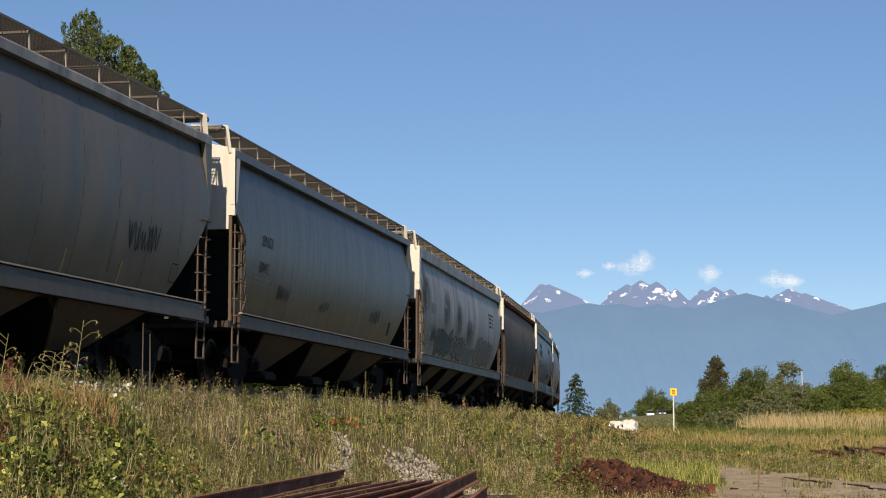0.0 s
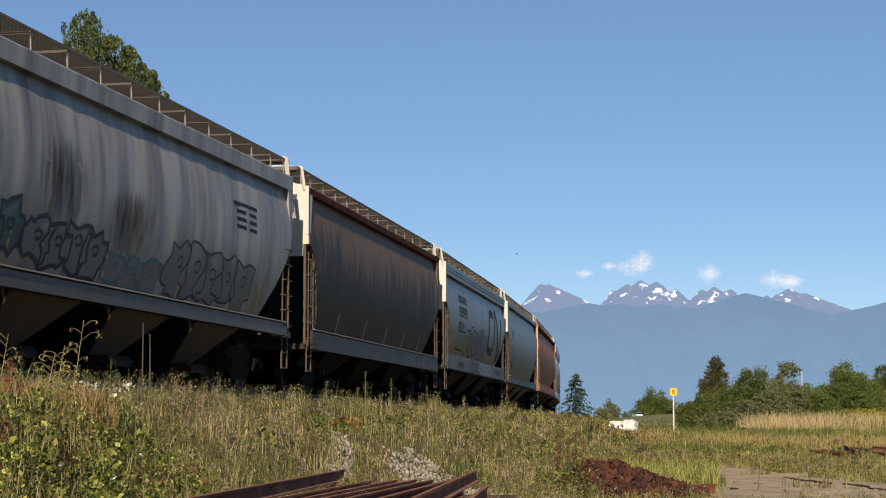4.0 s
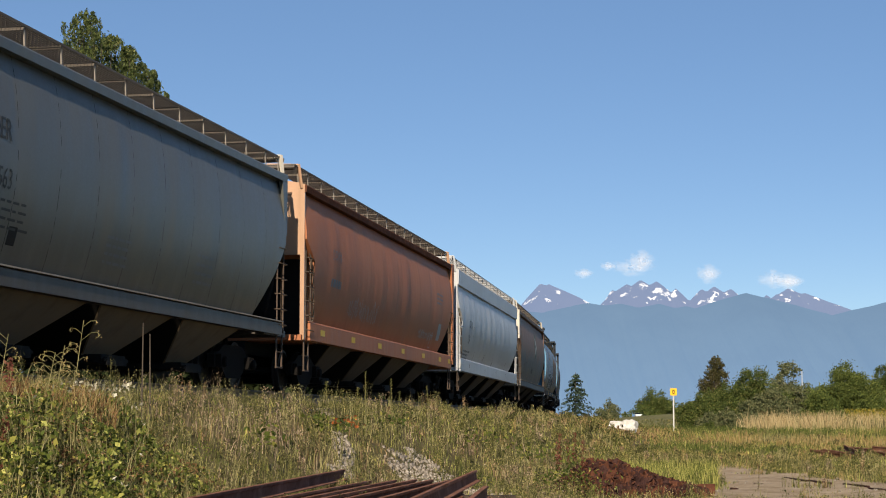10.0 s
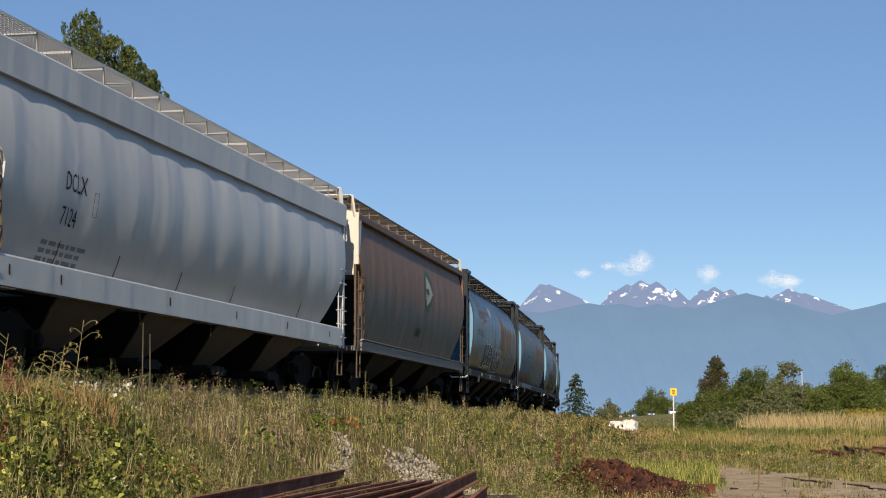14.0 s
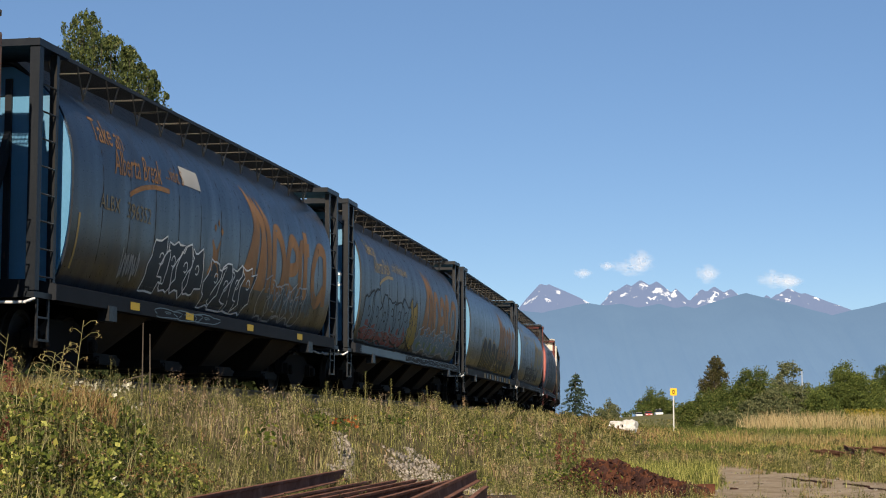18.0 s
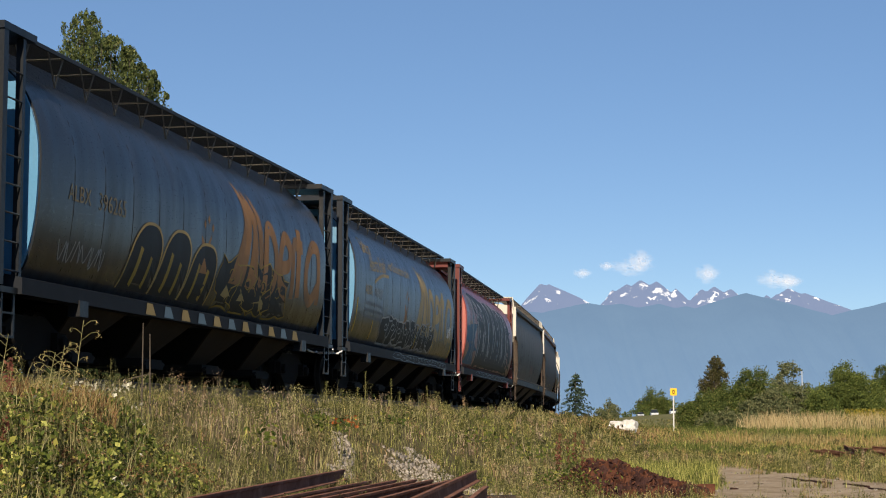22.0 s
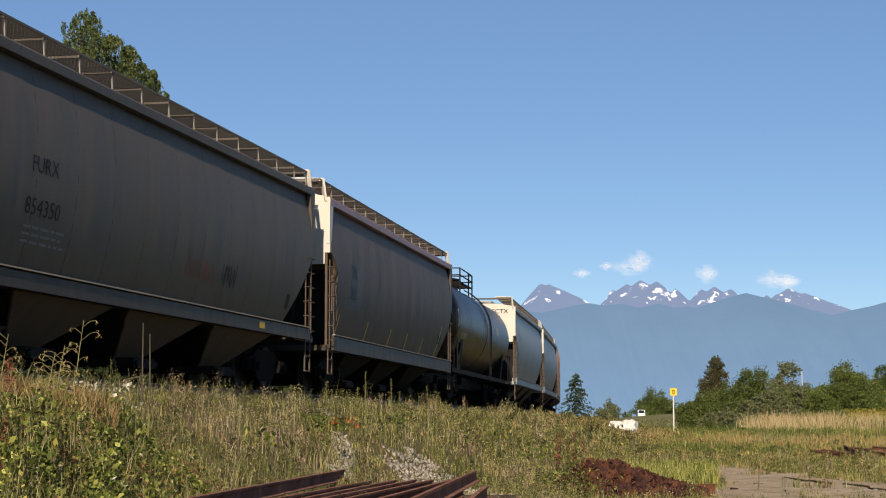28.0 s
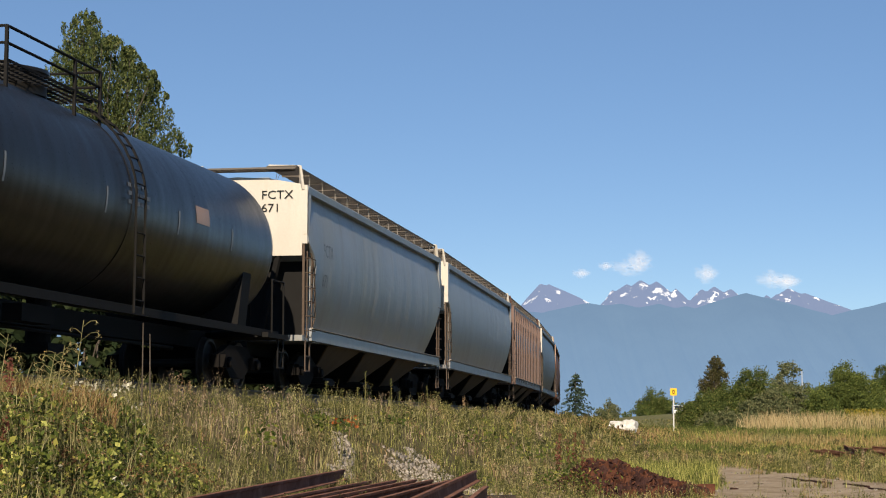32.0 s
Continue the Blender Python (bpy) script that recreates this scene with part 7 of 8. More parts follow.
def words(text, height, squeeze=0.85, slant=0.0):
    cu = bpy.data.curves.new("lettering", 'FONT')
    cu.body = text
    cu.size = height * 1.35
    cu.shear = slant
    cu.resolution_u = 2
    ob = bpy.data.objects.new("lettering", cu)
    scene.collection.objects.link(ob)
    me = bpy.data.meshes.new_from_object(ob.evaluated_get(bpy.context.evaluated_depsgraph_get()))
    bpy.data.objects.remove(ob)
    bpy.data.curves.remove(cu)
    for v in me.vertices:
        v.co.x *= squeeze
    return me


def lettering(car, skin, text, x, z, h, mat, squeeze=0.85, slant=0.0, rise=0.0):
    me = words(text, h, squeeze, slant)
    bm = bmesh.new()
    bm.from_mesh(me)
    for k in range(-2, 9):
        bmesh.ops.bisect_plane(bm, geom=bm.verts[:] + bm.edges[:] + bm.faces[:], plane_co=(0, h * (k + 0.5) / 6, 0), plane_no=(0, 1, 0))
    bm.to_mesh(me)
    bm.free()
    for v in me.vertices:
        u, w = v.co.x, v.co.y
        xx, zz = x - u, z + w + u * rise
        v.co = (xx, skin(xx, zz) + 0.007, zz)
    me.materials.clear()
    me.materials.append(mat)
    return part("lettering", me, None, car)


def end_lettering(car, xe, text, y, z, h, mat, squeeze=0.95):
    me = words(text, h, squeeze)
    for v in me.vertices:
        v.co = (xe + 0.012, y + v.co.x, z + v.co.y)
    me.materials.clear()
    me.materials.append(mat)
    return part("lettering", me, None, car)


def bars(car, skin, x, z, w, h, rows, mat, fill=0.6, seed=1):
    """Lines of small writing that cannot be read."""
    rs = np.random.RandomState(seed)
    for r in range(rows):
        xx, zz = x, z - r * h / rows
        while xx > x - w:
            l = 0.10 + 0.2 * rs.rand()
            part("writing_bar", ribbon(Geo(), [(xx, zz), (xx - l, zz)], h / rows * fill, skin), mat, car)
            xx -= l + 0.06


def scrawl(car, skin, x0, x1, z0, z1, n, mat, width, seed, points=7):
    """A sprayed tag: n looping strokes from x0 (front) to x1 (rear)."""
    rs = np.random.RandomState(seed)
    cell = (x1 - x0) / n
    for k in range(n):
        g = Geo()
        cx = x0 + cell * k
        h = (z1 - z0) * (0.75 + 0.25 * rs.rand())
        pts = []
        up = rs.rand() < 0.5
        for i in range(points):
            pts.append((cx + cell * (1.2 * i / points + 0.35 * (rs.rand() - 0.5)), z0 + h * ((0.08 + 0.2 * rs.rand()) if up else (0.75 + 0.25 * rs.rand()))))
            up = not up
        part("spray_tag", ribbon(g, curve2(pts, 5), width, skin), mat, car)


def piece(car, skin, x0, x1, z0, z1, n, fill, line, width, seed, lean=0.15, accent=None, spiky=0.0):
    """A row of fat sprayed letter shapes with outlines."""
    rs = np.random.RandomState(seed)
    cell = (x1 - x0) / n
    for k in range(n):
        gf, gl, ga = Geo(), Geo(), Geo()
        cx, cz = x0 + cell * (k + 0.5), (z0 + z1) / 2 + (z1 - z0) * 0.06 * rs.randn()
        rx, rz = abs(cell) * (0.60 + 0.12 * rs.rand()), (z1 - z0) / 2 * (0.85 + 0.25 * rs.rand())
        m = 22
        ph = rs.rand(3) * math.tau
        out = []
        for i in range(m):
            a = math.tau * i / m
            r = 1 + 0.13 * math.sin(3 * a + ph[0]) + 0.10 * math.sin(5 * a + ph[1]) + spiky * (1 if i % 3 == 0 else -0.4) * rs.rand()
            ux, uz = math.copysign(abs(math.cos(a)) ** 0.7, math.cos(a)) * r, math.copysign(abs(math.sin(a)) ** 0.7, math.sin(a)) * r
            z = min(max(cz + rz * uz, z0 - 0.02), z1 + 0.12)
            out.append((cx + rx * ux - lean * (z - cz), z))
        if fill:
            patch(gf, out, skin, 0.0035 + 0.0008 * (k % 3))
        ribbon(gl, out, width, skin, 0.008, True)
        hole = [(cx - lean * rz * s + rx * 0.25 * math.cos(t), cz + rz * (0.35 * s) + rz * 0.22 * math.sin(t)) for s in ((0.6,) if rs.rand() < 0.5 else (0.9, -0.9)) for t in np.linspace(0, 5.4, 8)]
        ribbon(gl, hole[:8], width * 0.8, skin, 0.008)
        if accent and rs.rand() < 0.8:
            b = [(cx + rx * 0.8 * (rs.rand() - 0.5) + 0.16 * math.cos(t) * (1 + 0.4 * rs.rand()), z0 + (z1 - z0) * 0.3 * rs.rand() + 0.10 + 0.13 * math.sin(t)) for t in np.linspace(0, math.tau, 9)[:-1]]
            patch(ga, b, skin, 0.0065, 2)
        if fill:
            part("spray_fill", gf, fill, car)
        part("spray_outline", gl, line, car)
        if ga.v:
            part("spray_accent", ga, accent, car)


def yellow_marks(car, skin, xs, z0, z1, mat=None, w=0.06):
    for x in xs:
        part("reflective_strip", ribbon(Geo(), [(x, z0 + (z1 - z0) * k / 4) for k in range(5)], w, skin), mat or YELLOW_MARK, car)


def flat(y):
    return lambda x, z: y


SILL = flat(1.582)
# A: scrawl and a framed notice near the rear
c, sh = S['A']
scrawl(c, sh.skin, -4.6, -5.9, 1.9, 2.6, 3, SPRAY_DARK, 0.035, 3)
part("notice_frame", ribbon(Geo(), [(-7.0, 1.65), (-7.0, 1.95), (-6.72, 1.95), (-6.72, 1.65)], 0.03, sh.skin, 0.005, True), BLACK_MARK, c)
yellow_marks(c, sh.skin, (-4.6, -2.5), 1.4, 1.8, SPRAY_GOLD)
# B
c, sh = S['B']
lettering(c, sh.skin, "BNGX", 6.51, 2.71, 0.23, BLACK_MARK, 0.95)
lettering(c, sh.skin, "30492", 6.58, 2.20, 0.23, BLACK_MARK, 0.90)
bars(c, sh.skin, 6.8, 2.2, 0.9, 0.3, 3, GREY_MARK, 0.4, 4)
scrawl(c, sh.skin, 5.0, 4.1, 1.72, 2.15, 3, SPRAY_DARK, 0.025, 8)
scrawl(c, sh.skin, 1.4, 0.7, 1.75, 2.05, 2, SPRAY_DARK, 0.025, 9)
scrawl(c, sh.skin, -3.6, -4.7, 1.75, 2.2, 3, SPRAY_DARK, 0.03, 10)
part("notice_frame", patch(Geo(), box_patch(-5.9, -6.15, 1.62, 1.95), sh.skin), BLACK_MARK, c)
# C
c, sh = S['C']
lettering(c, sh.skin, "15976", 7.78, 2.04, 0.24, SPRAY_TEAL, 0.75)
part("pale_patch", patch(Geo(), box_patch(7.74, 6.84, 2.57, 2.88), sh.skin), GREY_MARK, c)
bars(c, sh.skin, 7.8, 1.9, 1.6, 0.3, 3, GREY_MARK, 0.35, 5)
scrawl(c, sh.skin, 9.45, 8.1, 2.3, 3.9, 5, SPRAY_DARK, 0.022, 12, 9)
scrawl(c, sh.skin, 7.1, 6.2, 1.7, 2.35, 3, SPRAY_DARK, 0.035, 16)
piece(c, sh.skin, 6.0, 3.0, 1.45, 2.2, 5, FADED_TEAL, SPRAY_SLATE, 0.07, 13, 0.1, None, 0.3)
piece(c, sh.skin, 2.7, 0.0, 1.42, 2.1, 4, FADED_GREY, SPRAY_SLATE, 0.07, 14, 0.1, None, 0.3)
piece(c, sh.skin, -2.8, -7.2, 1.42, 2.35, 5, FADED_GREY, SPRAY_SLATE, 0.045, 15, 0.1, None, 0.25)
piece(c, sh.skin, -0.2, -2.4, 1.42, 1.9, 3, FADED_GREY, SPRAY_TEAL, 0.05, 17)
for k, (a, b) in enumerate(((-5.9, -7.35), (-6.1, -7.3), (-6.1, -7.3), (-6.1, -7.3))):
    for j, (u, v) in enumerate(((0, 0.42), (0.58, 1.0))):
        if k == 0 and j == 1:
            continue
        uu, vv = (0, 1) if k == 0 else (u, v)
        z = 3.35 - 0.14 * k
        part("emblem_bar", ribbon(Geo(), [(a + (b - a) * (uu + (vv - uu) * i / 4), z) for i in range(5)], 0.07, sh.skin), BLACK_MARK, c)
for k, (x0, x1, z0, z1) in enumerate(((5.9, 3.2, 1.7, 4.0), (3.0, 0.4, 1.7, 3.7), (0.6, -2.4, 1.6, 3.2))):
    part("spill_stain", patch(Geo(), box_patch(x0, x1, z0, z1), sh.skin, 0.004 + 0.0004 * k, 8), SOOT, c, "black streaked spill stain")
yellow_marks(c, sh.skin, (8.7, 6.2, 3.2, -0.2, -3.5, -7.9), 1.4, 2.0, SPRAY_GOLD, 0.07)
# D
c, sh = S['D']
yellow_marks(c, sh.skin, (7.2, 4.65, 1.68, -0.92, -3.27, -5.6), 1.34, 1.84, SPRAY_GOLD, 0.09)
for dx in (0, -0.2):
    part("notice_frame", ribbon(Geo(), [(-6.1 + dx, 1.7), (-6.1 + dx, 2.0), (-6.24 + dx, 2.0), (-6.24 + dx, 1.7)], 0.03, sh.skin, 0.005, True), GREY_MARK, c)
# E: bars for the owner's name, the number, an emblem drawn as one thick band
c, sh = S['E']
lettering(c, sh.skin, "388464", 4.55, 2.44, 0.25, BLACK_MARK, 0.74)
for z, x0, count in ((3.40, 5.25, 8), (3.05, 5.14, 8), (2.56, 5.06, 2)):
    for k in range(count):
        part("name_bar", ribbon(Geo(), [(x0 - 0.25 * k, z), (x0 - 0.25 * k - 0.17, z)], 0.24, sh.skin), BLACK_MARK, c)
for z in (2.87, 2.38, 1.79):
    part("emblem_bar", ribbon(Geo(), [(5.09 - 0.245 * i, z) for i in range(9)], 0.05, sh.skin), BLACK_MARK, c)
part("emblem_bar", ribbon(Geo(), [(4.12, 1.8 + 0.14 * i) for i in range(5)], 0.05, sh.skin), BLACK_MARK, c)
bars(c, sh.skin, 5.05, 2.25, 0.8, 0.4, 3, GREY_MARK, 0.4, 6)
bars(c, sh.skin, 4.0, 2.25, 0.8, 0.4, 3, GREY_MARK, 0.4, 7)
piece(c, sh.skin, 2.9, 0.2, 1.68, 2.55, 4, None, BLACK_MARK, 0.055, 18)
piece(c, sh.skin, 0.1, -2.75, 1.62, 2.65, 4, SPRAY_PALE, SPRAY_RED, 0.05, 19, 0.15, SPRAY_RED, 0.15)
WORM = [(-4.3, 3.40), (-3.3, 3.42), (-3.05, 3.2), (-3.05, 2.3), (-3.3, 2.1), (-4.4, 2.05), (-4.65, 2.3), (-4.72, 3.3), (-4.95, 3.5), (-5.3, 3.35), (-6.2, 2.0), (-6.45, 1.9), (-6.62, 2.1), (-6.7, 3.4)]
part("emblem_band", ribbon(Geo(), curve2(WORM, 7), 0.29, sh.skin), BLACK_MARK, c)
piece(c, SILL, 2.60, 0.10, 1.1, 1.46, 5, None, BLACK_MARK, 0.03, 20)
scrawl(c, SILL, 5.70, 4.10, 1.12, 1.42, 4, BLACK_MARK, 0.03, 21)
piece(c, SILL, 0.0, -3.2, 1.1, 1.48, 4, SPRAY_PALE, SPRAY_SILVER, 0.03, 24, 0.2, None, 0.2)
bars(c, SILL, -4.6, 1.36, 1.6, 0.22, 2, BLACK_MARK, 0.6, 28)
for z in (4.08, 4.18):
    part("eave_groove", Geo().box(-8.1, 8.1, 1.56, 1.579, z, z + 0.02), BLACK_MARK, c)
# F
c, sh = S['F']
lettering(c, sh.skin, "COER", 6.04, 2.98, 0.31, DIM_MARK, 0.8)
lettering(c, sh.skin, "353563", 6.0, 2.35, 0.29, DIM_MARK, 0.8)
bars(c, sh.skin, 6.2, 2.2, 1.6, 0.45, 4, DIM_MARK, 0.3, 9)
bars(c, sh.skin, 1.6, 2.1, 0.8, 0.5, 4, GREY_MARK, 0.35, 10)
bars(c, sh.skin, -2.5, 2.2, 0.9, 0.6, 4, GREY_MARK, 0.35, 11)
part("notice_frame", patch(Geo(), box_patch(4.9, 4.65, 1.65, 1.9), sh.skin), BLACK_MARK, c)
# G
c, sh = S['G']
for sy in (1, -1):
    plate = [(-9.86, 4.34), (-9.36, 4.34), (-9.44, 3.9), (-9.54, 3.4), (-9.57, 2.6), (-9.57, 1.2), (-9.72, 1.2), (-9.82, 2.8)]
    part("corner_plate", Geo().slab(plate, *sorted((sy * 1.52, sy * 1.575))), ORANGE_G, c, "flared orange corner plate")
lettering(c, sh.skin, "DOWX", 7.2, 2.95, 0.26, GREY_MARK, 0.8)
bars(c, sh.skin, 7.2, 2.45, 1.0, 0.3, 1, GREY_MARK, 0.6, 12)
scrawl(c, sh.skin, 5.0, 1.8, 1.75, 2.4, 5, SPRAY_SILVER, 0.022, 22)
scrawl(c, sh.skin, -4.3, -6.6, 1.75, 2.1, 6, SPRAY_SILVER, 0.022, 23)
part("grey_patch", patch(Geo(), box_patch(-7.2, -7.75, 1.85, 2.35), sh.skin), PATCH_GREY, c)
part("notice_frame", ribbon(Geo(), [(-6.3, 1.6), (-6.3, 1.95), (-6.6, 1.95), (-6.6, 1.6)], 0.04, sh.skin, 0.006, True), SPRAY_SILVER, c)
bars(c, sh.skin, -6.6, 3.2, 0.9, 0.4, 3, GREY_MARK, 0.4, 13)
for x in (8.3, 5.2, 2.1, -1.0, -4.1, -6.9, -8.6):
    part("reflective_patch", ribbon(Geo(), [(x, 1.27), (x - 0.42, 1.27)], 0.13, SILL), YELLOW_MARK, c)
# H
c, sh = S['H']
lettering(c, sh.skin, "DCLX", 6.85, 2.57, 0.28, BLACK_MARK, 0.82)
lettering(c, sh.skin, "7124", 6.85, 2.08, 0.28, BLACK_MARK, 0.82)
bars(c, sh.skin, 7.25, 1.80, 1.5, 0.34, 3, GREY_MARK, 0.55, 14)
part("notice_frame", ribbon(Geo(), [(5.75, 2.3), (5.75, 2.65), (5.6, 2.65), (5.6, 2.3)], 0.02, sh.skin, 0.005, True), GREY_MARK, c)
for x in (6.6, 4.3, 1.4, -1.6, -6.2):
    part("rust_streak", ribbon(Geo(), [(x, 1.5 + 0.09 * k) for k in range(5)], 0.035, sh.skin), RUSTY, c)
for x in (8.6, 6.9, 2.4, -1.2, -4.6, -8.0):
    part("rust_streak", ribbon(Geo(), [(x, 1.22), (x, 1.36)], 0.05, SILL), RUSTY, c)
# I: leaf emblem
c, sh = S['I']
t = np.linspace(0, math.tau, 25)[:-1]
part("emblem_disc", patch(Geo(), [(-1.19 + 0.72 * math.cos(a), 3.14 + 0.62 * math.sin(a)) for a in t], sh.skin), EMBLEM_GREEN, c, "faded green and white leaf emblem")
part("emblem_leaf", patch(Geo(), [(-0.99, 3.59), (-0.74, 3.29), (-0.74, 2.99), (-0.99, 2.71), (-1.49, 2.89), (-1.94, 3.11), (-1.49, 3.39)], sh.skin, 0.014), EMBLEM_WHITE, c)
part("emblem_bar", ribbon(Geo(), [(-0.79, 3.14), (-1.39, 3.14)], 0.16, sh.skin, 0.02), EMBLEM_GREEN, c)
scrawl(c, sh.skin, 0.2, -0.5, 1.75, 2.1, 3, SPRAY_DARK, 0.035, 25)
yellow_marks(c, sh.skin, (6.0, 2.0, -2.3, -5.0, -6.9), 1.45, 2.0, SPRAY_GOLD, 0.06)
part("notice_frame", ribbon(Geo(), [(-7.0, 1.6), (-7.0, 1.9), (-7.2, 1.9), (-7.2, 1.6)], 0.03, sh.skin, 0.005, True), GREY_MARK, c)


def province_mark(car, sh, mat, shift=0.0):
    """The big curved wordmark near the rear: three sails for the first letter, then brushed letters."""
    o = 7.34 - sh.L / 2 + shift
    sails = ([(-1.01, 3.78), (-1.3, 3.36), (-1.35, 2.93), (-0.92, 2.32), (-0.6, 1.85), (-1.45, 1.85), (-1.66, 2.33), (-1.82, 2.99), (-1.55, 3.47)],
             [(-1.43, 3.68), (-1.75, 3.2), (-1.9, 2.9), (-1.78, 2.3), (-1.6, 1.85), (-2.2, 1.85), (-2.29, 2.2), (-2.16, 3.09), (-1.85, 3.42)],
             [(-1.75, 3.65), (-2.1, 3.25), (-2.25, 2.9), (-2.38, 2.2), (-2.35, 1.85), (-2.6, 1.85), (-2.62, 2.1), (-2.6, 2.75), (-2.38, 3.25)])
    for out in sails:
        g = Geo()
        a, b = curve2(out[:5], 5), curve2(out[:1] + out[:4:-1], 5)
        rows = []
        for i in range(16):
            u = i / 15
            p, q = a[int(u * (len(a) - 1))], b[int(u * (len(b) - 1))]
            rows += [(p[0] + o, p[1]), ((p[0] + q[0]) / 2 + o, (p[1] + q[1]) / 2), (q[0] + o, q[1])]
        g.add([(x, sh.skin(x, z) + 0.005, z) for x, z in rows], [(3 * i + j, 3 * i + j + 1, 3 * i + j + 4, 3 * i + j + 3) for i in range(15) for j in range(2)])
        part("wordmark_sail", g, mat, car)
    strokes = ([(-2.85, 1.85), (-2.82, 2.5), (-2.85, 3.05), (-3.15, 3.05), (-3.5, 2.6), (-3.42, 2.05), (-3.0, 1.85)],
               [(-3.8, 2.4), (-4.4, 2.5), (-4.45, 2.85), (-4.05, 3.02), (-3.8, 2.6), (-3.85, 2.1), (-4.4, 1.9)],
               [(-4.75, 1.85), (-4.72, 2.6), (-4.78, 2.95), (-4.98, 2.98)],
               [(-5.15, 3.3), (-5.14, 2.4), (-5.2, 1.9)],
               [(-4.98, 2.93), (-5.42, 2.95)],
               [(-6.74, 1.85), (-6.72, 2.6), (-6.6, 3.0), (-6.15, 3.02), (-5.75, 2.6), (-5.8, 2.1), (-6.2, 1.9), (-6.65, 2.2)])
    for st in strokes:
        part("wordmark_stroke", ribbon(Geo(), curve2([(x + o, z) for x, z in st], 6), 0.28, sh.skin), mat, car)


def arches(car, skin, x0, x1, z0, z1, n, fill, line, accent, seed, lean=0.35):
    """A row of tall round-topped sprayed letters, each with a bright inner edge."""
    rs = np.random.RandomState(seed)
    w = (x0 - x1) / n
    for k in range(n):
        h = (z1 - z0) * (0.9 + 0.1 * rs.rand())
        xa = x0 - w * k
        side_ = [(0.0, 0.0), (0.02, 0.45), (0.08, 0.75), (0.25, 0.95), (0.5, 1.0), (0.75, 0.95), (0.93, 0.75), (0.99, 0.45), (1.0, 0.0)]
        out = [(xa - w * 0.98 * u - lean * h * (v - 0.5), z0 + h * v) for u, v in side_]
        part("spray_fill", patch(Geo(), [tuple(q) for q in curve2(out, 2)], skin, 0.0065 + 0.0008 * (k % 2), 4), fill, car)
        part("spray_outline", ribbon(Geo(), curve2(out, 4), 0.05, skin, 0.0095), line, car)
        for u0, hh in ((0.32, 0.62 + 0.1 * rs.rand()), (0.68, 0.45 + 0.2 * rs.rand())):
            leg = [(xa - w * u0 - lean * h * (v - 0.5), z0 + h * v) for v in (0.06, 0.3, hh)]
            part("spray_accent", ribbon(Geo(), curve2(leg, 4), 0.09 + 0.05 * rs.rand(), skin, 0.0085), accent, car)


def slogan(car, sh, place_name, mat):
    o = sh.L / 2 - 7.4
    lettering(car, sh.skin, "Take an", 6.5 + o, 3.46, 0.40, mat, 0.72, 0.35)
    lettering(car, sh.skin, "Alberta Break", 5.85 + o, 3.04, 0.42, mat, 0.66, 0.35, 0.05)
    part("underline", ribbon(Geo(), curve2([(5.2 + o, 2.80), (4.75 + o, 2.95), (4.1 + o, 3.06), (3.4 + o, 3.08)], 6), 0.08, sh.skin), mat, car)
    lettering(car, sh.skin, "...visit " + place_name, 3.5 + o, 3.28, 0.27, mat, 0.86)


def castle(car, sh, mat):
    x = -sh.L / 2 + 8.1
    part("emblem_tower", patch(Geo(), [(x + 0.45, 1.9), (x + 0.3, 2.55), (x + 0.05, 2.35), (x - 0.2, 2.6), (x - 0.25, 1.9)], sh.skin), mat, car)
    for dx, z in ((0.15, 2.75), (-0.05, 2.85), (-0.25, 2.72)):
        part("emblem_star", patch(Geo(), [(x + dx + 0.06, z), (x + dx, z + 0.08), (x + dx - 0.06, z), (x + dx, z - 0.08)], sh.skin), mat, car)


c, sh = S['J']
hb = sh.L / 2
province_mark(c, sh, ORANGE_MARK)
castle(c, sh, ORANGE_MARK)
slogan(c, sh, "S", ORANGE_MARK)
part("white_patch", patch(Geo(), box_patch(hb - 4.75, hb - 5.7, 3.3, 3.62), sh.skin, 0.007), EMBLEM_WHITE, c)
lettering(c, sh.skin, "ALBX", hb - 1.0, 2.46, 0.24, DIM_GOLD, 1.0)
lettering(c, sh.skin, "396352", hb - 2.1, 2.44, 0.26, DIM_GOLD, 1.0)
scrawl(c, sh.skin, 5.25, 4.5, 1.45, 2.1, 3, SPRAY_SILVER, 0.03, 31)
piece(c, sh.skin, 4.0, 1.5, 1.42, 2.25, 4, SPRAY_SLATE, WHITE_MARK, 0.032, 32, 0.35, None, 0.3)
piece(c, sh.skin, 1.1, -1.4, 1.35, 2.2, 4, SPRAY_SLATE, WHITE_MARK, 0.032, 33, 0.35, None, 0.3)
piece(c, sh.skin, -2.2, -5.2, 1.35, 2.1, 5, None, SPRAY_SILVER, 0.035, 34, 0.35, None, 0.3)
scrawl(c, sh.skin, -2.8, -5.8, 1.45, 2.2, 7, SPRAY_PALE, 0.035, 34)
piece(c, flat(1.562), hb - 3.6, hb - 6.6, 1.03, 1.18, 3, None, SPRAY_PALE, 0.016, 35, 0.25)
for x in (hb - 2.4, hb - 5.0, hb - 8.5, hb - 12.0):
    part("reflective_patch", ribbon(Geo(), [(x, 1.11), (x - 0.4, 1.11)], 0.12, flat(1.565)), YELLOW_MARK, c)
part("reflective_strip", ribbon(Geo(), [(hb - 0.25, 1.5 + 0.2 * k) for k in range(5)], 0.06, sh.skin), SPRAY_GOLD, c)

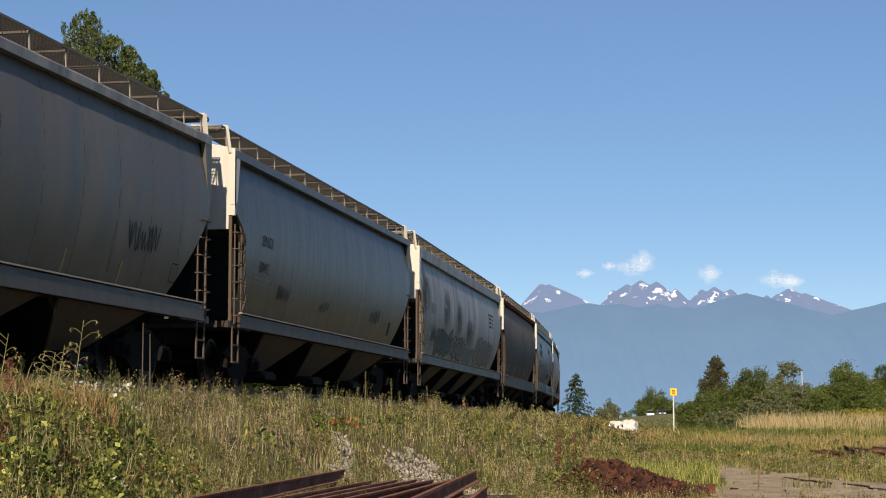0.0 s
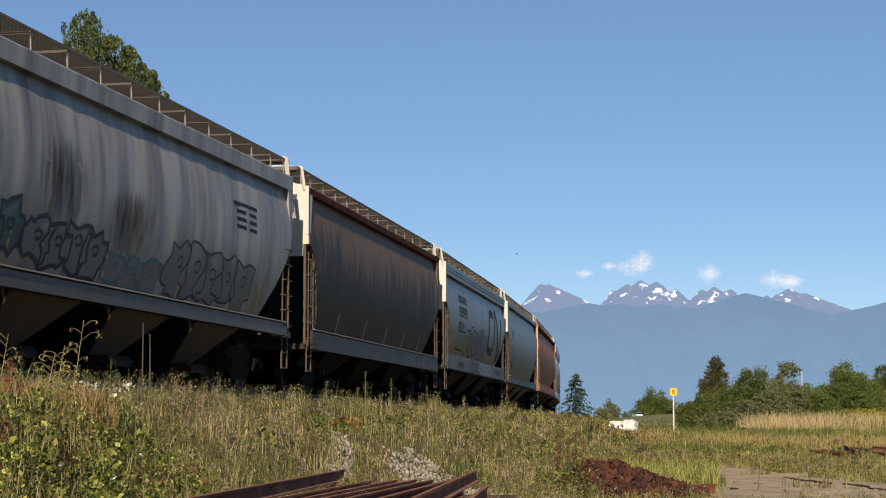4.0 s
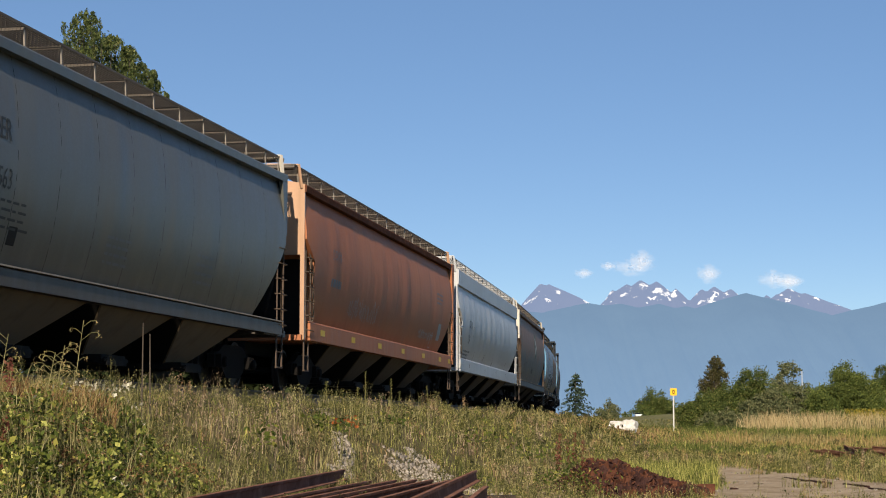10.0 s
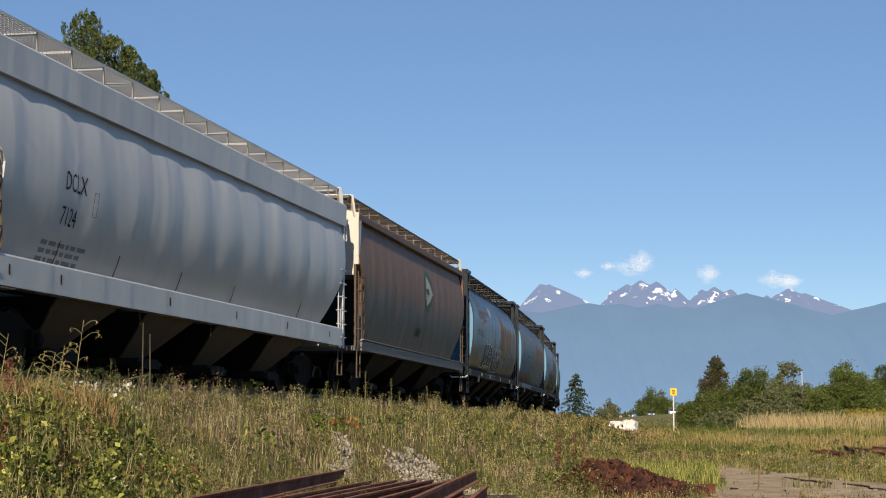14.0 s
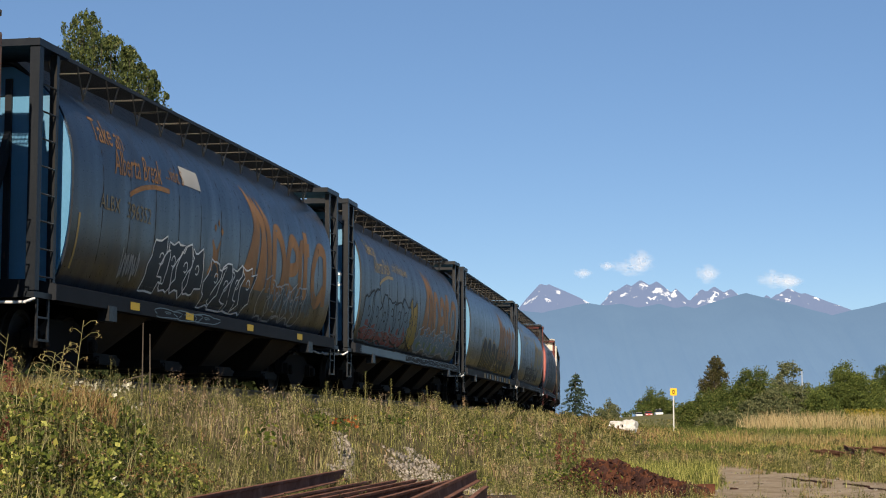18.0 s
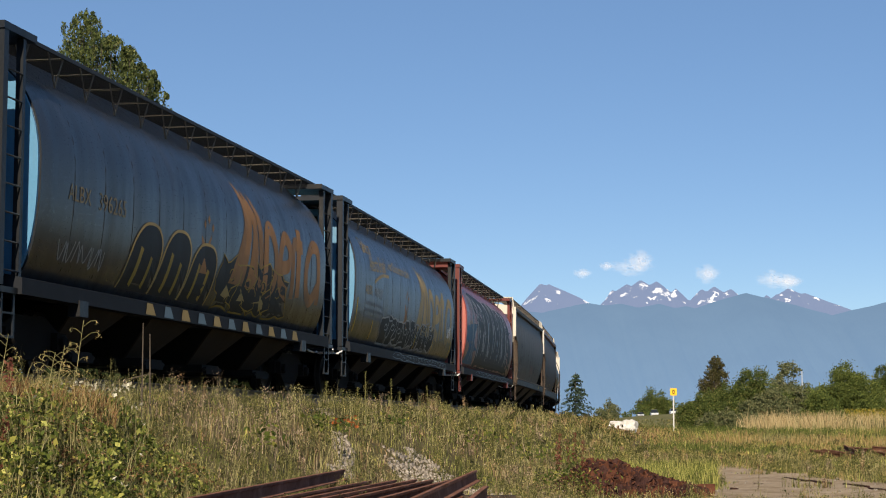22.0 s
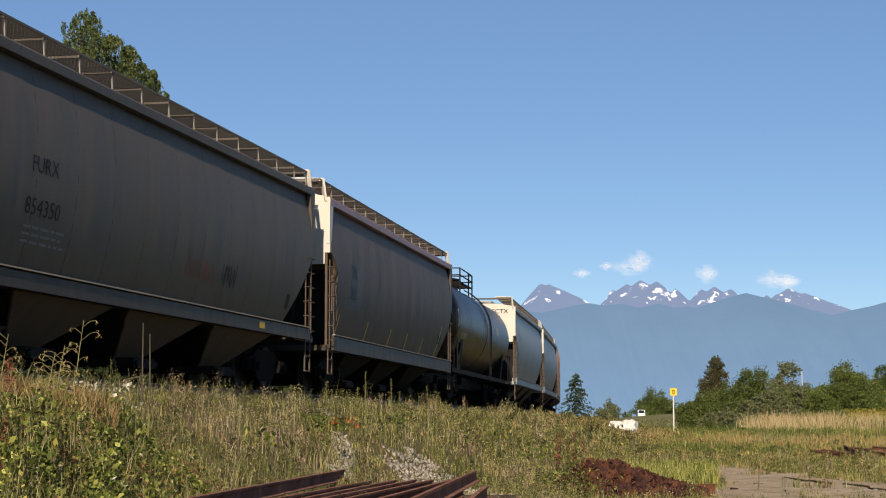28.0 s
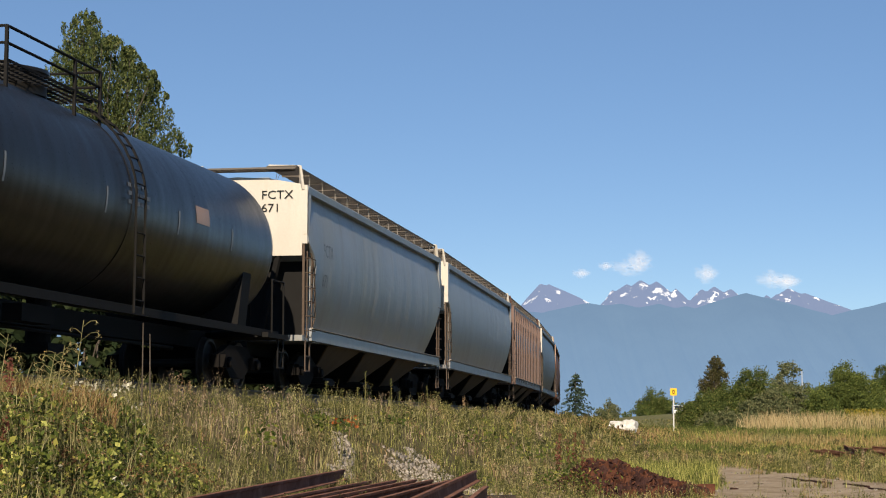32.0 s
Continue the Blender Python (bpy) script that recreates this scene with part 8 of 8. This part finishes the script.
c, sh = S['K']
hb = sh.L / 2
province_mark(c, sh, ORANGE_MARK)
slogan(c, sh, "Wetaskiwin", CREAM_MARK)
piece(c, sh.skin, hb - 0.5, hb - 6.3, 1.38, 2.55, 6, SPRAY_PALE, SPRAY_DARK, 0.05, 41, 0.2, SPRAY_RED)
piece(c, sh.skin, hb - 0.5, hb - 6.0, 1.34, 1.7, 8, SPRAY_RED, SPRAY_PALE, 0.03, 42)
piece(c, sh.skin, hb - 6.3, hb - 7.6, 1.4, 2.7, 2, SPRAY_OLIVE, SPRAY_DARK, 0.04, 43, 0.1, None, 0.2)
piece(c, sh.skin, hb - 8.0, -hb + 0.6, 1.36, 2.05, 7, SPRAY_PALE, SPRAY_SILVER, 0.04, 44, 0.25, SPRAY_GREEN, 0.25)
piece(c, flat(1.562), hb - 0.3, -hb + 0.4, 1.03, 1.19, 11, None, SPRAY_PALE, 0.016, 45, 0.25)
part("spray_fill", patch(Geo(), box_patch(hb - 0.2, hb - 6.0, 1.02, 1.2), flat(1.563)), SPRAY_PALE, c)
g = Geo()
for r_, y0, z0 in ((0.3, 0.75, 2.75), (0.22, 1.05, 2.75)):
    pts = [(y0 + r_ * math.cos(a), z0 + 0.6 * r_ * math.sin(a)) for a in np.linspace(0.4, 6.0, 14)]
    for a, b in zip(pts, pts[1:]):
        g.bar((hb + 0.06, a[0], a[1]), (hb + 0.06, b[0], b[1]), 0.02, 0.05)
part("spray_tag", g, WHITE_MARK, c)

c, sh = S['L']
hb = sh.L / 2
province_mark(c, sh, ORANGE_MARK)
castle(c, sh, ORANGE_MARK)
lettering(c, sh.skin, "ALBX", hb - 0.94, 2.44, 0.25, DIM_GOLD, 1.0)
lettering(c, sh.skin, "396265", hb - 2.06, 2.42, 0.28, DIM_GOLD, 1.0)
arches(c, sh.skin, 4.1, -0.1, 1.38, 2.5, 3, SPRAY_DARK, SPRAY_GOLD, SPRAY_OLIVE, 51)
piece(c, sh.skin, -0.4, -4.5, 1.38, 2.3, 4, SPRAY_DARK, SPRAY_OLIVE, 0.03, 52, 0.3, SPRAY_GOLD, 0.4)
scrawl(c, sh.skin, hb - 0.8, hb - 2.6, 1.5, 1.95, 3, SPRAY_SILVER, 0.025, 53)
for k in range(11):
    x = hb - 4.2 - 0.85 * k
    part("spray_fill", patch(Geo(), [(x, 1.02), (x - 0.45, 1.02), (x - 0.3, 1.2), (x - 0.05, 1.2)], flat(1.563), 0.01, 2), SPRAY_PALE if k % 2 else SPRAY_GOLD, c)

c, sh = S['M']
hb = sh.L / 2
province_mark(c, sh, CREAM_MARK)
castle(c, sh, ORANGE_MARK)
slogan(c, sh, "Chestermere Lake", CREAM_MARK)
lettering(c, sh.skin, "ALBX", hb - 1.1, 2.46, 0.25, CREAM_MARK, 0.95)
lettering(c, sh.skin, "396075", hb - 2.2, 2.44, 0.26, PATCH_GREY, 0.95)
bars(c, sh.skin, hb - 1.1, 2.25, 2.2, 0.5, 3, GREY_MARK, 0.35, 16)
piece(c, sh.skin, 3.9, 0.2, 1.38, 2.1, 4, SPRAY_DARK, SPRAY_SILVER, 0.045, 61, 0.3, None, 0.15)
piece(c, sh.skin, 0.1, -3.7, 1.4, 2.15, 5, SPRAY_DARK, SPRAY_SILVER, 0.04, 62, 0.3, None, 0.2)
scrawl(c, sh.skin, -hb + 1.1, -hb + 0.6, 1.9, 2.4, 2, WHITE_MARK, 0.03, 63)
piece(c, flat(1.562), hb - 5.0, -hb + 1.5, 1.03, 1.2, 9, None, SPRAY_PALE, 0.016, 64, 0.25)
yellow_marks(c, sh.skin, (5.05, 1.85, -1.0, -3.9), 1.42, 1.88)
part("reflective_strip", ribbon(Geo(), [(hb - 0.25, 1.5 + 0.2 * k) for k in range(5)], 0.06, sh.skin), YELLOW_MARK, c)
part("reflective_strip", ribbon(Geo(), [(-hb + 0.25, 1.4 + 0.2 * k) for k in range(5)], 0.06, sh.skin), YELLOW_MARK, c)

c, sh = S['N']
hb = sh.L / 2
part("blue_panel", patch(Geo(), [(hb - 0.2, 1.4), (hb - 0.1, 2.2), (hb - 0.15, 2.65), (hb - 1.5, 2.75), (hb - 2.9, 2.8), (hb - 2.9, 1.9), (hb - 2.7, 1.4), (hb - 1.5, 1.38)], sh.skin, 0.005, 6), PATCH_BLUE, c)
lettering(c, sh.skin, "ALBX", hb - 0.75, 2.58, 0.28, CREAM_MARK, 0.75)
lettering(c, sh.skin, "396316", hb - 2.0, 2.52, 0.28, EMBLEM_WHITE, 0.7)
bars(c, sh.skin, hb - 0.8, 2.1, 1.0, 0.4, 2, GREY_MARK, 0.5, 17)
rs = np.random.RandomState(9)
out = [(hb - 2.9, 1.35), (hb - 3.0, 2.0), (hb - 2.6, 3.0), (hb - 1.2, 3.75), (hb - 3.6, 3.78), (hb - 5, 3.7), (hb - 7, 3.8), (hb - 9, 3.7), (hb - 11, 3.75), (-hb + 2.5, 3.6), (-hb + 1.4, 3.0), (-hb + 0.8, 2.2), (-hb + 0.7, 1.35), (-hb + 3, 1.33), (0, 1.33), (hb - 5, 1.33)]
part("spray_fill", patch(Geo(), [tuple(q) for q in curve2(out + out[:1], 3)], sh.skin, 0.006, 9), SPRAY_SLATE, c)
for k in range(8):
    # tall curved letters with a pale blade inside each
    x = 5.9 - 1.5 * k
    z0, z1 = 1.5 + 0.25 * rs.rand(), 3.55 + 0.3 * rs.rand()
    w = 0.55 + 0.2 * rs.rand()
    a = [(x + 0.9, z1), (x + 0.35, z1 - 0.3), (x - 0.05, z1 - 1.0), (x - 0.1, z0 + 0.7), (x + 0.15, z0)]
    b = [(x + 0.9, z1), (x - 0.1, z1 - 0.25), (x - w, z1 - 0.95), (x - w - 0.15, z0 + 0.9), (x - w * 0.6, z0 + 0.1)]
    part("spray_outline", ribbon(Geo(), curve2(a, 5), 0.07, sh.skin, 0.0085), SPRAY_SILVER, c)
    part("spray_outline", ribbon(Geo(), curve2(b, 5), 0.09, sh.skin, 0.009), SPRAY_SILVER, c)
    for zz, ln, tip in ((z0 + 0.15, 1.1 + 0.3 * rs.rand(), 0.35), (z1 - 1.2, 0.8, 0.25)):
        blade = [(x - 0.15, zz), (x - 0.42, zz + 0.12), (x - 0.38 + 0.1 * tip, zz + ln * 0.6), (x - 0.2 + tip * 0.3, zz + ln), (x - 0.08, zz + ln * 0.5)]
        part("spray_fill", patch(Geo(), blade, sh.skin, 0.0075, 3), SPRAY_PALE if rs.rand() < 0.6 else SPRAY_SILVER, c)
scrawl(c, sh.skin, hb - 0.6, hb - 2.2, 3.0, 3.8, 4, SPRAY_PALE, 0.025, 71)
piece(c, flat(1.562), hb - 3.0, -hb + 1.0, 1.03, 1.2, 8, None, SPRAY_PALE, 0.016, 72, 0.25)

c, sh = S['O']
xe = sh.L / 2 + 0.05
lettering(c, sh.skin, "FURX", 5.9, 2.69, 0.24, BLACK_MARK, 1.1)
lettering(c, sh.skin, "854350", 5.98, 2.11, 0.25, BLACK_MARK, 1.15)
bars(c, sh.skin, 5.9, 1.95, 1.3, 0.3, 3, GREY_MARK, 0.35, 18)
end_lettering(c, xe + 0.02, "FURX", 0.05, 4.05, 0.16, BLACK_MARK, 1.1)
end_lettering(c, xe + 0.02, "854350", 0.05, 3.83, 0.16, BLACK_MARK, 1.1)
scrawl(c, sh.skin, -0.6, -2.2, 1.7, 2.3, 3, SPRAY_RED, 0.03, 81)
scrawl(c, sh.skin, -2.6, -3.4, 1.75, 2.3, 2, SPRAY_DARK, 0.035, 82)
part("notice_frame", patch(Geo(), box_patch(-6.9, -7.15, 1.65, 1.95), sh.skin), BLACK_MARK, c)
part("reflective_patch", ribbon(Geo(), [(-4.6, 1.2), (-4.95, 1.2)], 0.13, SILL), YELLOW_MARK, c)
c, sh = S['P']
xe = sh.L / 2 + 0.05
part("grey_patch", patch(Geo(), box_patch(xe - 2.0, xe - 3.4, 2.0, 3.05), sh.skin), PATCH_TAUPE, c)
lettering(c, sh.skin, "TIMX", xe - 2.1, 2.70, 0.30, BLACK_MARK, 0.7)
lettering(c, sh.skin, "56120", xe - 2.1, 2.22, 0.30, BLACK_MARK, 0.7)
yellow_marks(c, sh.skin, (7.0, 3.82, 0.88, -1.5, -3.9), 1.33, 1.82, None, 0.085)
part("reflective_strip", ribbon(Geo(), [(-6.3 - 0.1 * k, 1.34 + 0.24 * k) for k in range(5)], 0.085, sh.skin), YELLOW_MARK, c)
for k in range(2):
    part("notice_frame", patch(Geo(), box_patch(-xe + 2.2 - 0.3 * k, -xe + 1.98 - 0.3 * k, 1.75, 2.0), sh.skin), BLACK_MARK, c)
c = S['Q'][0]
tank = lambda x, z: math.sqrt(max(0.01, 1.53 ** 2 - (z - 2.76) ** 2))
lettering(c, tank, "TILX 293931", 6.94, 2.19, 0.20, EMBLEM_WHITE, 1.0)
bars(c, tank, 7.0, 2.08, 1.7, 0.26, 3, GREY_MARK, 0.4, 19)
yellow_marks(c, tank, (8.0,), 2.5, 3.1, TAN_END, 0.12)
yellow_marks(c, tank, (4.6, 1.06, -2.14, -5.0), 2.45, 2.85, SPRAY_SILVER, 0.06)
bars(c, tank, 0.2, 3.0, 0.8, 0.4, 3, GREY_MARK, 0.5, 20)
part("brown_patch", patch(Geo(), box_patch(-3.0, -3.7, 2.75, 3.05), tank), TAN_END, c)
c, sh = S['R']
xe = sh.L / 2 + 0.05
end_lettering(c, xe + 0.02, "FCTX", 0.55, 4.06, 0.19, BLACK_MARK, 1.1)
end_lettering(c, xe + 0.02, "671", 0.55, 3.78, 0.19, BLACK_MARK, 1.1)
lettering(c, sh.skin, "FCTX", xe - 1.4, 2.95, 0.30, GREY_MARK, 0.8)
lettering(c, sh.skin, "671", xe - 1.4, 2.30, 0.30, GREY_MARK, 0.8)

# ---- the far road with its traffic ----
ROAD_A, ROAD_B = (51.4, 450.0, 4.15), (39.0, 158.0, 3.75)


def on_road(u):
    return tuple(a + (b - a) * u for a, b in zip(ROAD_A, ROAD_B))


rd = Vector(ROAD_B) - Vector(ROAD_A)
side = Vector((rd.y, -rd.x, 0)).normalized()
g = Geo()
pts = []
for u in np.linspace(-3.2, 3.6, 60):
    c = Vector(on_road(float(u)))
    pts += [c + side * 14 + Vector((0, 0, -c.z - 0.5)), c + side * 5 - Vector((0, 0, 0.02)), c - side * 5 - Vector((0, 0, 0.02)), c - side * 14 + Vector((0, 0, -c.z - 0.5))]
g.add(pts, [(4 * i + j, 4 * i + j + 1, 4 * i + j + 5, 4 * i + j + 4) for i in range(59) for j in range(3)])
solid("road_bank", g, earthy("grassy road bank", [(0.3, (0.088, 0.096, 0.036)), (0.5, (0.160, 0.152, 0.064)), (0.7, (0.240, 0.208, 0.096))], 0.6, 8), "low grassy bank that carries the far road", "road bank", kind="structure")
g = Geo()
pts = []
for u in np.linspace(-3.2, 3.6, 60):
    c = Vector(on_road(float(u)))
    pts += [c + side * 4 + Vector((0, 0, 0.01)), c - side * 4 + Vector((0, 0, 0.01))]
g.add(pts, [(2 * i, 2 * i + 1, 2 * i + 3, 2 * i + 2) for i in range(59)])
solid("road", g, earthy("far asphalt", [(0.3, (0.036, 0.036, 0.036)), (0.7, (0.060, 0.058, 0.056))], 2.0, 6), "grey asphalt road on the far bank", "road", kind="structure")

ROAD_WEEDS = plant("road bank weeds", [(0.1, (0.053, 0.061, 0.023)), (0.5, (0.129, 0.125, 0.046)), (0.9, (0.228, 0.198, 0.084))], 0.2)
u_ = -0.6 + RNG.rand(9000) * 1.85
cx_, cy_, cz_ = ROAD_A[0] + (ROAD_B[0] - ROAD_A[0]) * u_, ROAD_A[1] + (ROAD_B[1] - ROAD_A[1]) * u_, ROAD_A[2] + (ROAD_B[2] - ROAD_A[2]) * u_
q_ = 0.25 + 0.75 * RNG.rand(9000)
sgn = np.where(RNG.rand(9000) < 0.5, 1, -1)
wx, wy = cx_ + sgn * side.x * (5 + 9 * q_), cy_ + sgn * side.y * (5 + 9 * q_)
wz = (cz_ - 0.02) * (1 - q_) - 0.5 * q_
stuff("road_bank_weeds", [leaves(np.stack([wx, wy, np.maximum(wz, 0.5) + 0.2 * RNG.rand(9000)], -1), np.full(9000, 0.22), 0.5, 0.5, 0.3)], ROAD_WEEDS, "rank weeds on the bank of the far road", "weeds")

TRAFFIC = []
GLASS = plain("dark car glass", (0.02, 0.025, 0.03), 0.1)
TYRE = plain("black tyre rubber", (0.02, 0.02, 0.02), 0.9)
RIM = plain("car wheel rim", (0.4, 0.4, 0.42), 0.35, 0.8)
LAMP_GLASS = plain("clear headlight glass", (0.75, 0.75, 0.72), 0.15)
ROAD_YAW = math.degrees(math.atan2(rd.y, rd.x))


def vehicle(name, label, rgb, t0, kind="car", lane=1.6):
    """A road vehicle that runs along its local x; t0 is when it passes the far end of the stretch in view."""
    paint_ = plain(label.split()[0] + " car paint", rgb, 0.3, 0, 0.06)
    v = thing(name, label, "truck" if kind == "truck" else "car", group="traffic on the far road")
    if kind == "van":
        part("body", Geo().slab([(-2.9, 0.35), (2.7, 0.35), (2.8, 0.9), (2.0, 1.15), (1.5, 2.0), (1.2, 2.1), (-2.8, 2.1), (-2.9, 2.0)], -0.95, 0.95), paint_, v)
        part("windscreen", Geo().slab([(2.03, 1.17), (1.53, 1.98), (1.58, 2.0), (2.08, 1.18)], -0.8, 0.8), GLASS, v)
        ax, r, hw = (-1.8, 1.7), 0.36, 0.85
    elif kind == "truck":
        part("cargo_box", Geo().slab([(-4.2, 0.95), (1.9, 0.95), (1.95, 1.05), (1.95, 3.35), (1.85, 3.45), (-4.1, 3.45), (-4.2, 3.35)], -1.22, 1.22), paint_, v)
        part("cab", Geo().slab([(2.05, 0.55), (4.1, 0.55), (4.15, 1.5), (3.7, 2.55), (2.05, 2.7)], -1.1, 1.1), paint_, v)
        part("windscreen", Geo().slab([(4.13, 1.55), (3.74, 2.45), (3.78, 2.5), (4.18, 1.56)], -0.95, 0.95), GLASS, v)
        part("chassis", Geo().box(-4.2, 4.0, -0.5, 0.5, 0.55, 0.95), TYRE, v)
        ax, r, hw = (-2.6, 3.1), 0.48, 1.1
    else:
        tall = 1.75 if kind in ("pickup", "suv") else 1.45
        b = [(-2.3, 0.35), (2.25, 0.35), (2.35, 0.6), (2.3, 0.85), (1.1, 1.0), (-2.25, 1.05), (-2.35, 0.7)]
        part("body", Geo().slab(b, -0.9, 0.9), paint_, v)
        cab = [(1.15, 0.98), (0.35, tall), (-0.55, tall), (-0.75, 1.02)] if kind == "pickup" else [(1.1, 0.98), (0.3, tall), (-1.6, tall - 0.03), (-2.15, 1.03)]
        part("cabin", Geo().slab(cab, -0.78, 0.78), GLASS, v)
        rx = (0.32, -0.56) if kind == "pickup" else (0.28, -1.6)
        part("roof", Geo().box(rx[1], rx[0], -0.76, 0.76, tall - 0.03, tall + 0.03), paint_, v)
        for sy in (0.6, -0.6):
            part("headlight", Geo().box(2.28, 2.36, sy - 0.2, sy + 0.2, 0.62, 0.8), LAMP_GLASS, v, "clear headlight")
        ax, r, hw = (-1.4, 1.4), 0.34, 0.82
    for x in ax:
        for sy in (hw, -hw):
            w = part("wheel", Geo().rod((x, sy - 0.11, r), (x, sy + 0.11, r), r, 16), TYRE, v)
            part("rim", Geo().rod((x, sy - 0.12, r), (x, sy + 0.12, r), r * 0.6, 10), RIM, w)
    TRAFFIC.append((v, t0, lane))


vehicle("pickup", "white pickup truck driving on the far road", (0.75, 0.75, 0.74), 0.7, "pickup")
vehicle("suv", "black off-road car driving on the far road", (0.03, 0.03, 0.035), -0.6, "suv")
vehicle("car", "silver car driving on the far road", (0.42, 0.43, 0.44), 6.2)
vehicle("car", "white car driving on the far road", (0.75, 0.75, 0.74), 12.3)
vehicle("car", "dark blue car driving on the far road", (0.03, 0.05, 0.09), 14.6)
vehicle("pickup", "white pickup truck with a dark bed on the far road", (0.7, 0.7, 0.68), 17.7, "pickup")
vehicle("car", "red car driving on the far road", (0.45, 0.03, 0.03), 18.9)
vehicle("car", "silver car driving on the far road", (0.5, 0.51, 0.52), 20.2)
vehicle("suv", "light grey off-road car on the far road", (0.4, 0.41, 0.41), 22.2, "suv")
vehicle("car", "grey car driving on the far road", (0.18, 0.19, 0.2), 24.0)
vehicle("van", "white delivery van driving on the far road", (0.78, 0.78, 0.77), 29.9, "van")

# two small birds that cross the sky
BIRDS = []
BIRD_MAT = plain("dark bird plumage", (0.03, 0.03, 0.035), 0.8)


def bird(px, py, t, speed, dist):
    x, z = place(px, py, dist)
    v = speed / 3188 * dist
    b = thing("swallow", "small dark swallow crossing the sky", "bird", group="birds")
    part("body", Geo().lathe([(-0.07, 0.004), (-0.04, 0.016), (0.0, 0.022), (0.04, 0.016), (0.06, 0.006)], 10), BIRD_MAT, b)
    for sy in (1, -1):
        part("wing", Geo().add([(0.025, sy * 0.015, 0.008), (-0.02, sy * 0.015, 0.006), (-0.03, sy * 0.09, 0.04), (-0.06, sy * 0.16, 0.03), (0.0, sy * 0.09, 0.046)], [(0, 1, 2, 4), (4, 2, 3)]), BIRD_MAT, b)
    part("tail", Geo().add([(-0.06, 0, 0), (-0.12, 0.02, 0), (-0.10, 0, 0.002), (-0.12, -0.02, 0)], [(0, 1, 2), (0, 2, 3)]), BIRD_MAT, b)
    BIRDS.append((b, x, z, v, t, dist))


bird(1113, 366, 6.0, -330, 80)
bird(1365, 455, 2.0, -225, 85)
# bare twig tip behind the train
tw = thing("bare_tree", "bare dead sapling behind the railway line", "tree", pose(at_px(462, 75), 75, float(ground_z(at_px(462, 75), 75))))
tz = place(490, 290, 75)[1] - float(ground_z(at_px(462, 75), 75))
part("trunk", Geo().path([(0, 0, 0), (0.1, 0, tz * 0.5), (0.28, 0, tz * 0.8)], 0.035, 6), BARK, tw)
for a, b in (((0.28, 0, tz * 0.8), (0.66, 0, tz)), ((0.28, 0, tz * 0.8), (0.95, 0, tz * 0.86)), ((0.5, 0, tz * 0.92), (0.75, 0, tz * 0.97)), ((0.1, 0, tz * 0.5), (-0.6, 0, tz * 0.7))):
    part("branch", Geo().rod(a, b, 0.016, 5, 0.006), BARK, tw)


TIMES = [0, 0.1, 0.3] + list(range(1, 32)) + [31.7, 31.9, 32]


def car_pose(s):
    (xa, ya), (xb, yb) = on_line(s - 6.0), on_line(s + 6.0)
    return pose((xa + xb) / 2, (ya + yb) / 2, RAIL, 0, 0, math.degrees(math.atan2(ya - yb, xa - xb)))


def motions():
    for ob, s0 in TRAIN:
        walk(ob, [(float(t), car_pose(s0 - come(t))) for t in TIMES])
        # its wheels roll while it passes near
        turns, last = [], None
        for k in range(0, 961):
            t = k / 30
            way = come(t)
            near = 4 < s0 - way < 46
            if k in (0, 960) or (near and (last is None or way - last > 0.56)):
                turns.append((t, way))
                last = way
        roll, rolled = [], 0.0
        for i, (t, way) in enumerate(turns):
            if i:
                step = math.degrees((way - turns[i - 1][1]) / 0.455)
                rolled += step if step < 88 else 0.0
            roll.append((t, rolled))
        for trk in ob.children:
            if trk.name.startswith("truck"):
                for ws in trk.children:
                    if ws.name.startswith("wheelset"):
                        x = ws.location.x
                        walk(ws, [(t, pose(x, 0, 0.455, 0, a, 0)) for t, a in roll])
    for ob, t0, lane in TRAFFIC:
        rows = []
        for t in [0, 0.1, 0.5] + list(range(2, 32, 3)) + [31.5, 31.9, 32]:
            c = Vector(on_road((t - t0) / 10.0)) - side * lane
            rows.append((float(t), pose(c.x, c.y, c.z + 0.02, 0, 0, ROAD_YAW)))
        walk(ob, rows)
    for ob, x, z, v, t0, dist in BIRDS:
        walk(ob, [(float(t), pose(x + v * (t - t0), dist, z + 0.15 * math.sin(t * 2.1), 10 * math.sin(t * 3.0), 0, 180)) for t in [0, 0.1] + list(range(1, 32)) + [31.9, 32]])
    for ob, x, z in CLOUDS:
        walk(ob, [(0.0, pose(x, 4790, z)), (16.0, pose(x - 4.5, 4790, z)), (32.0, pose(x - 9.0, 4790, z))])


motions()
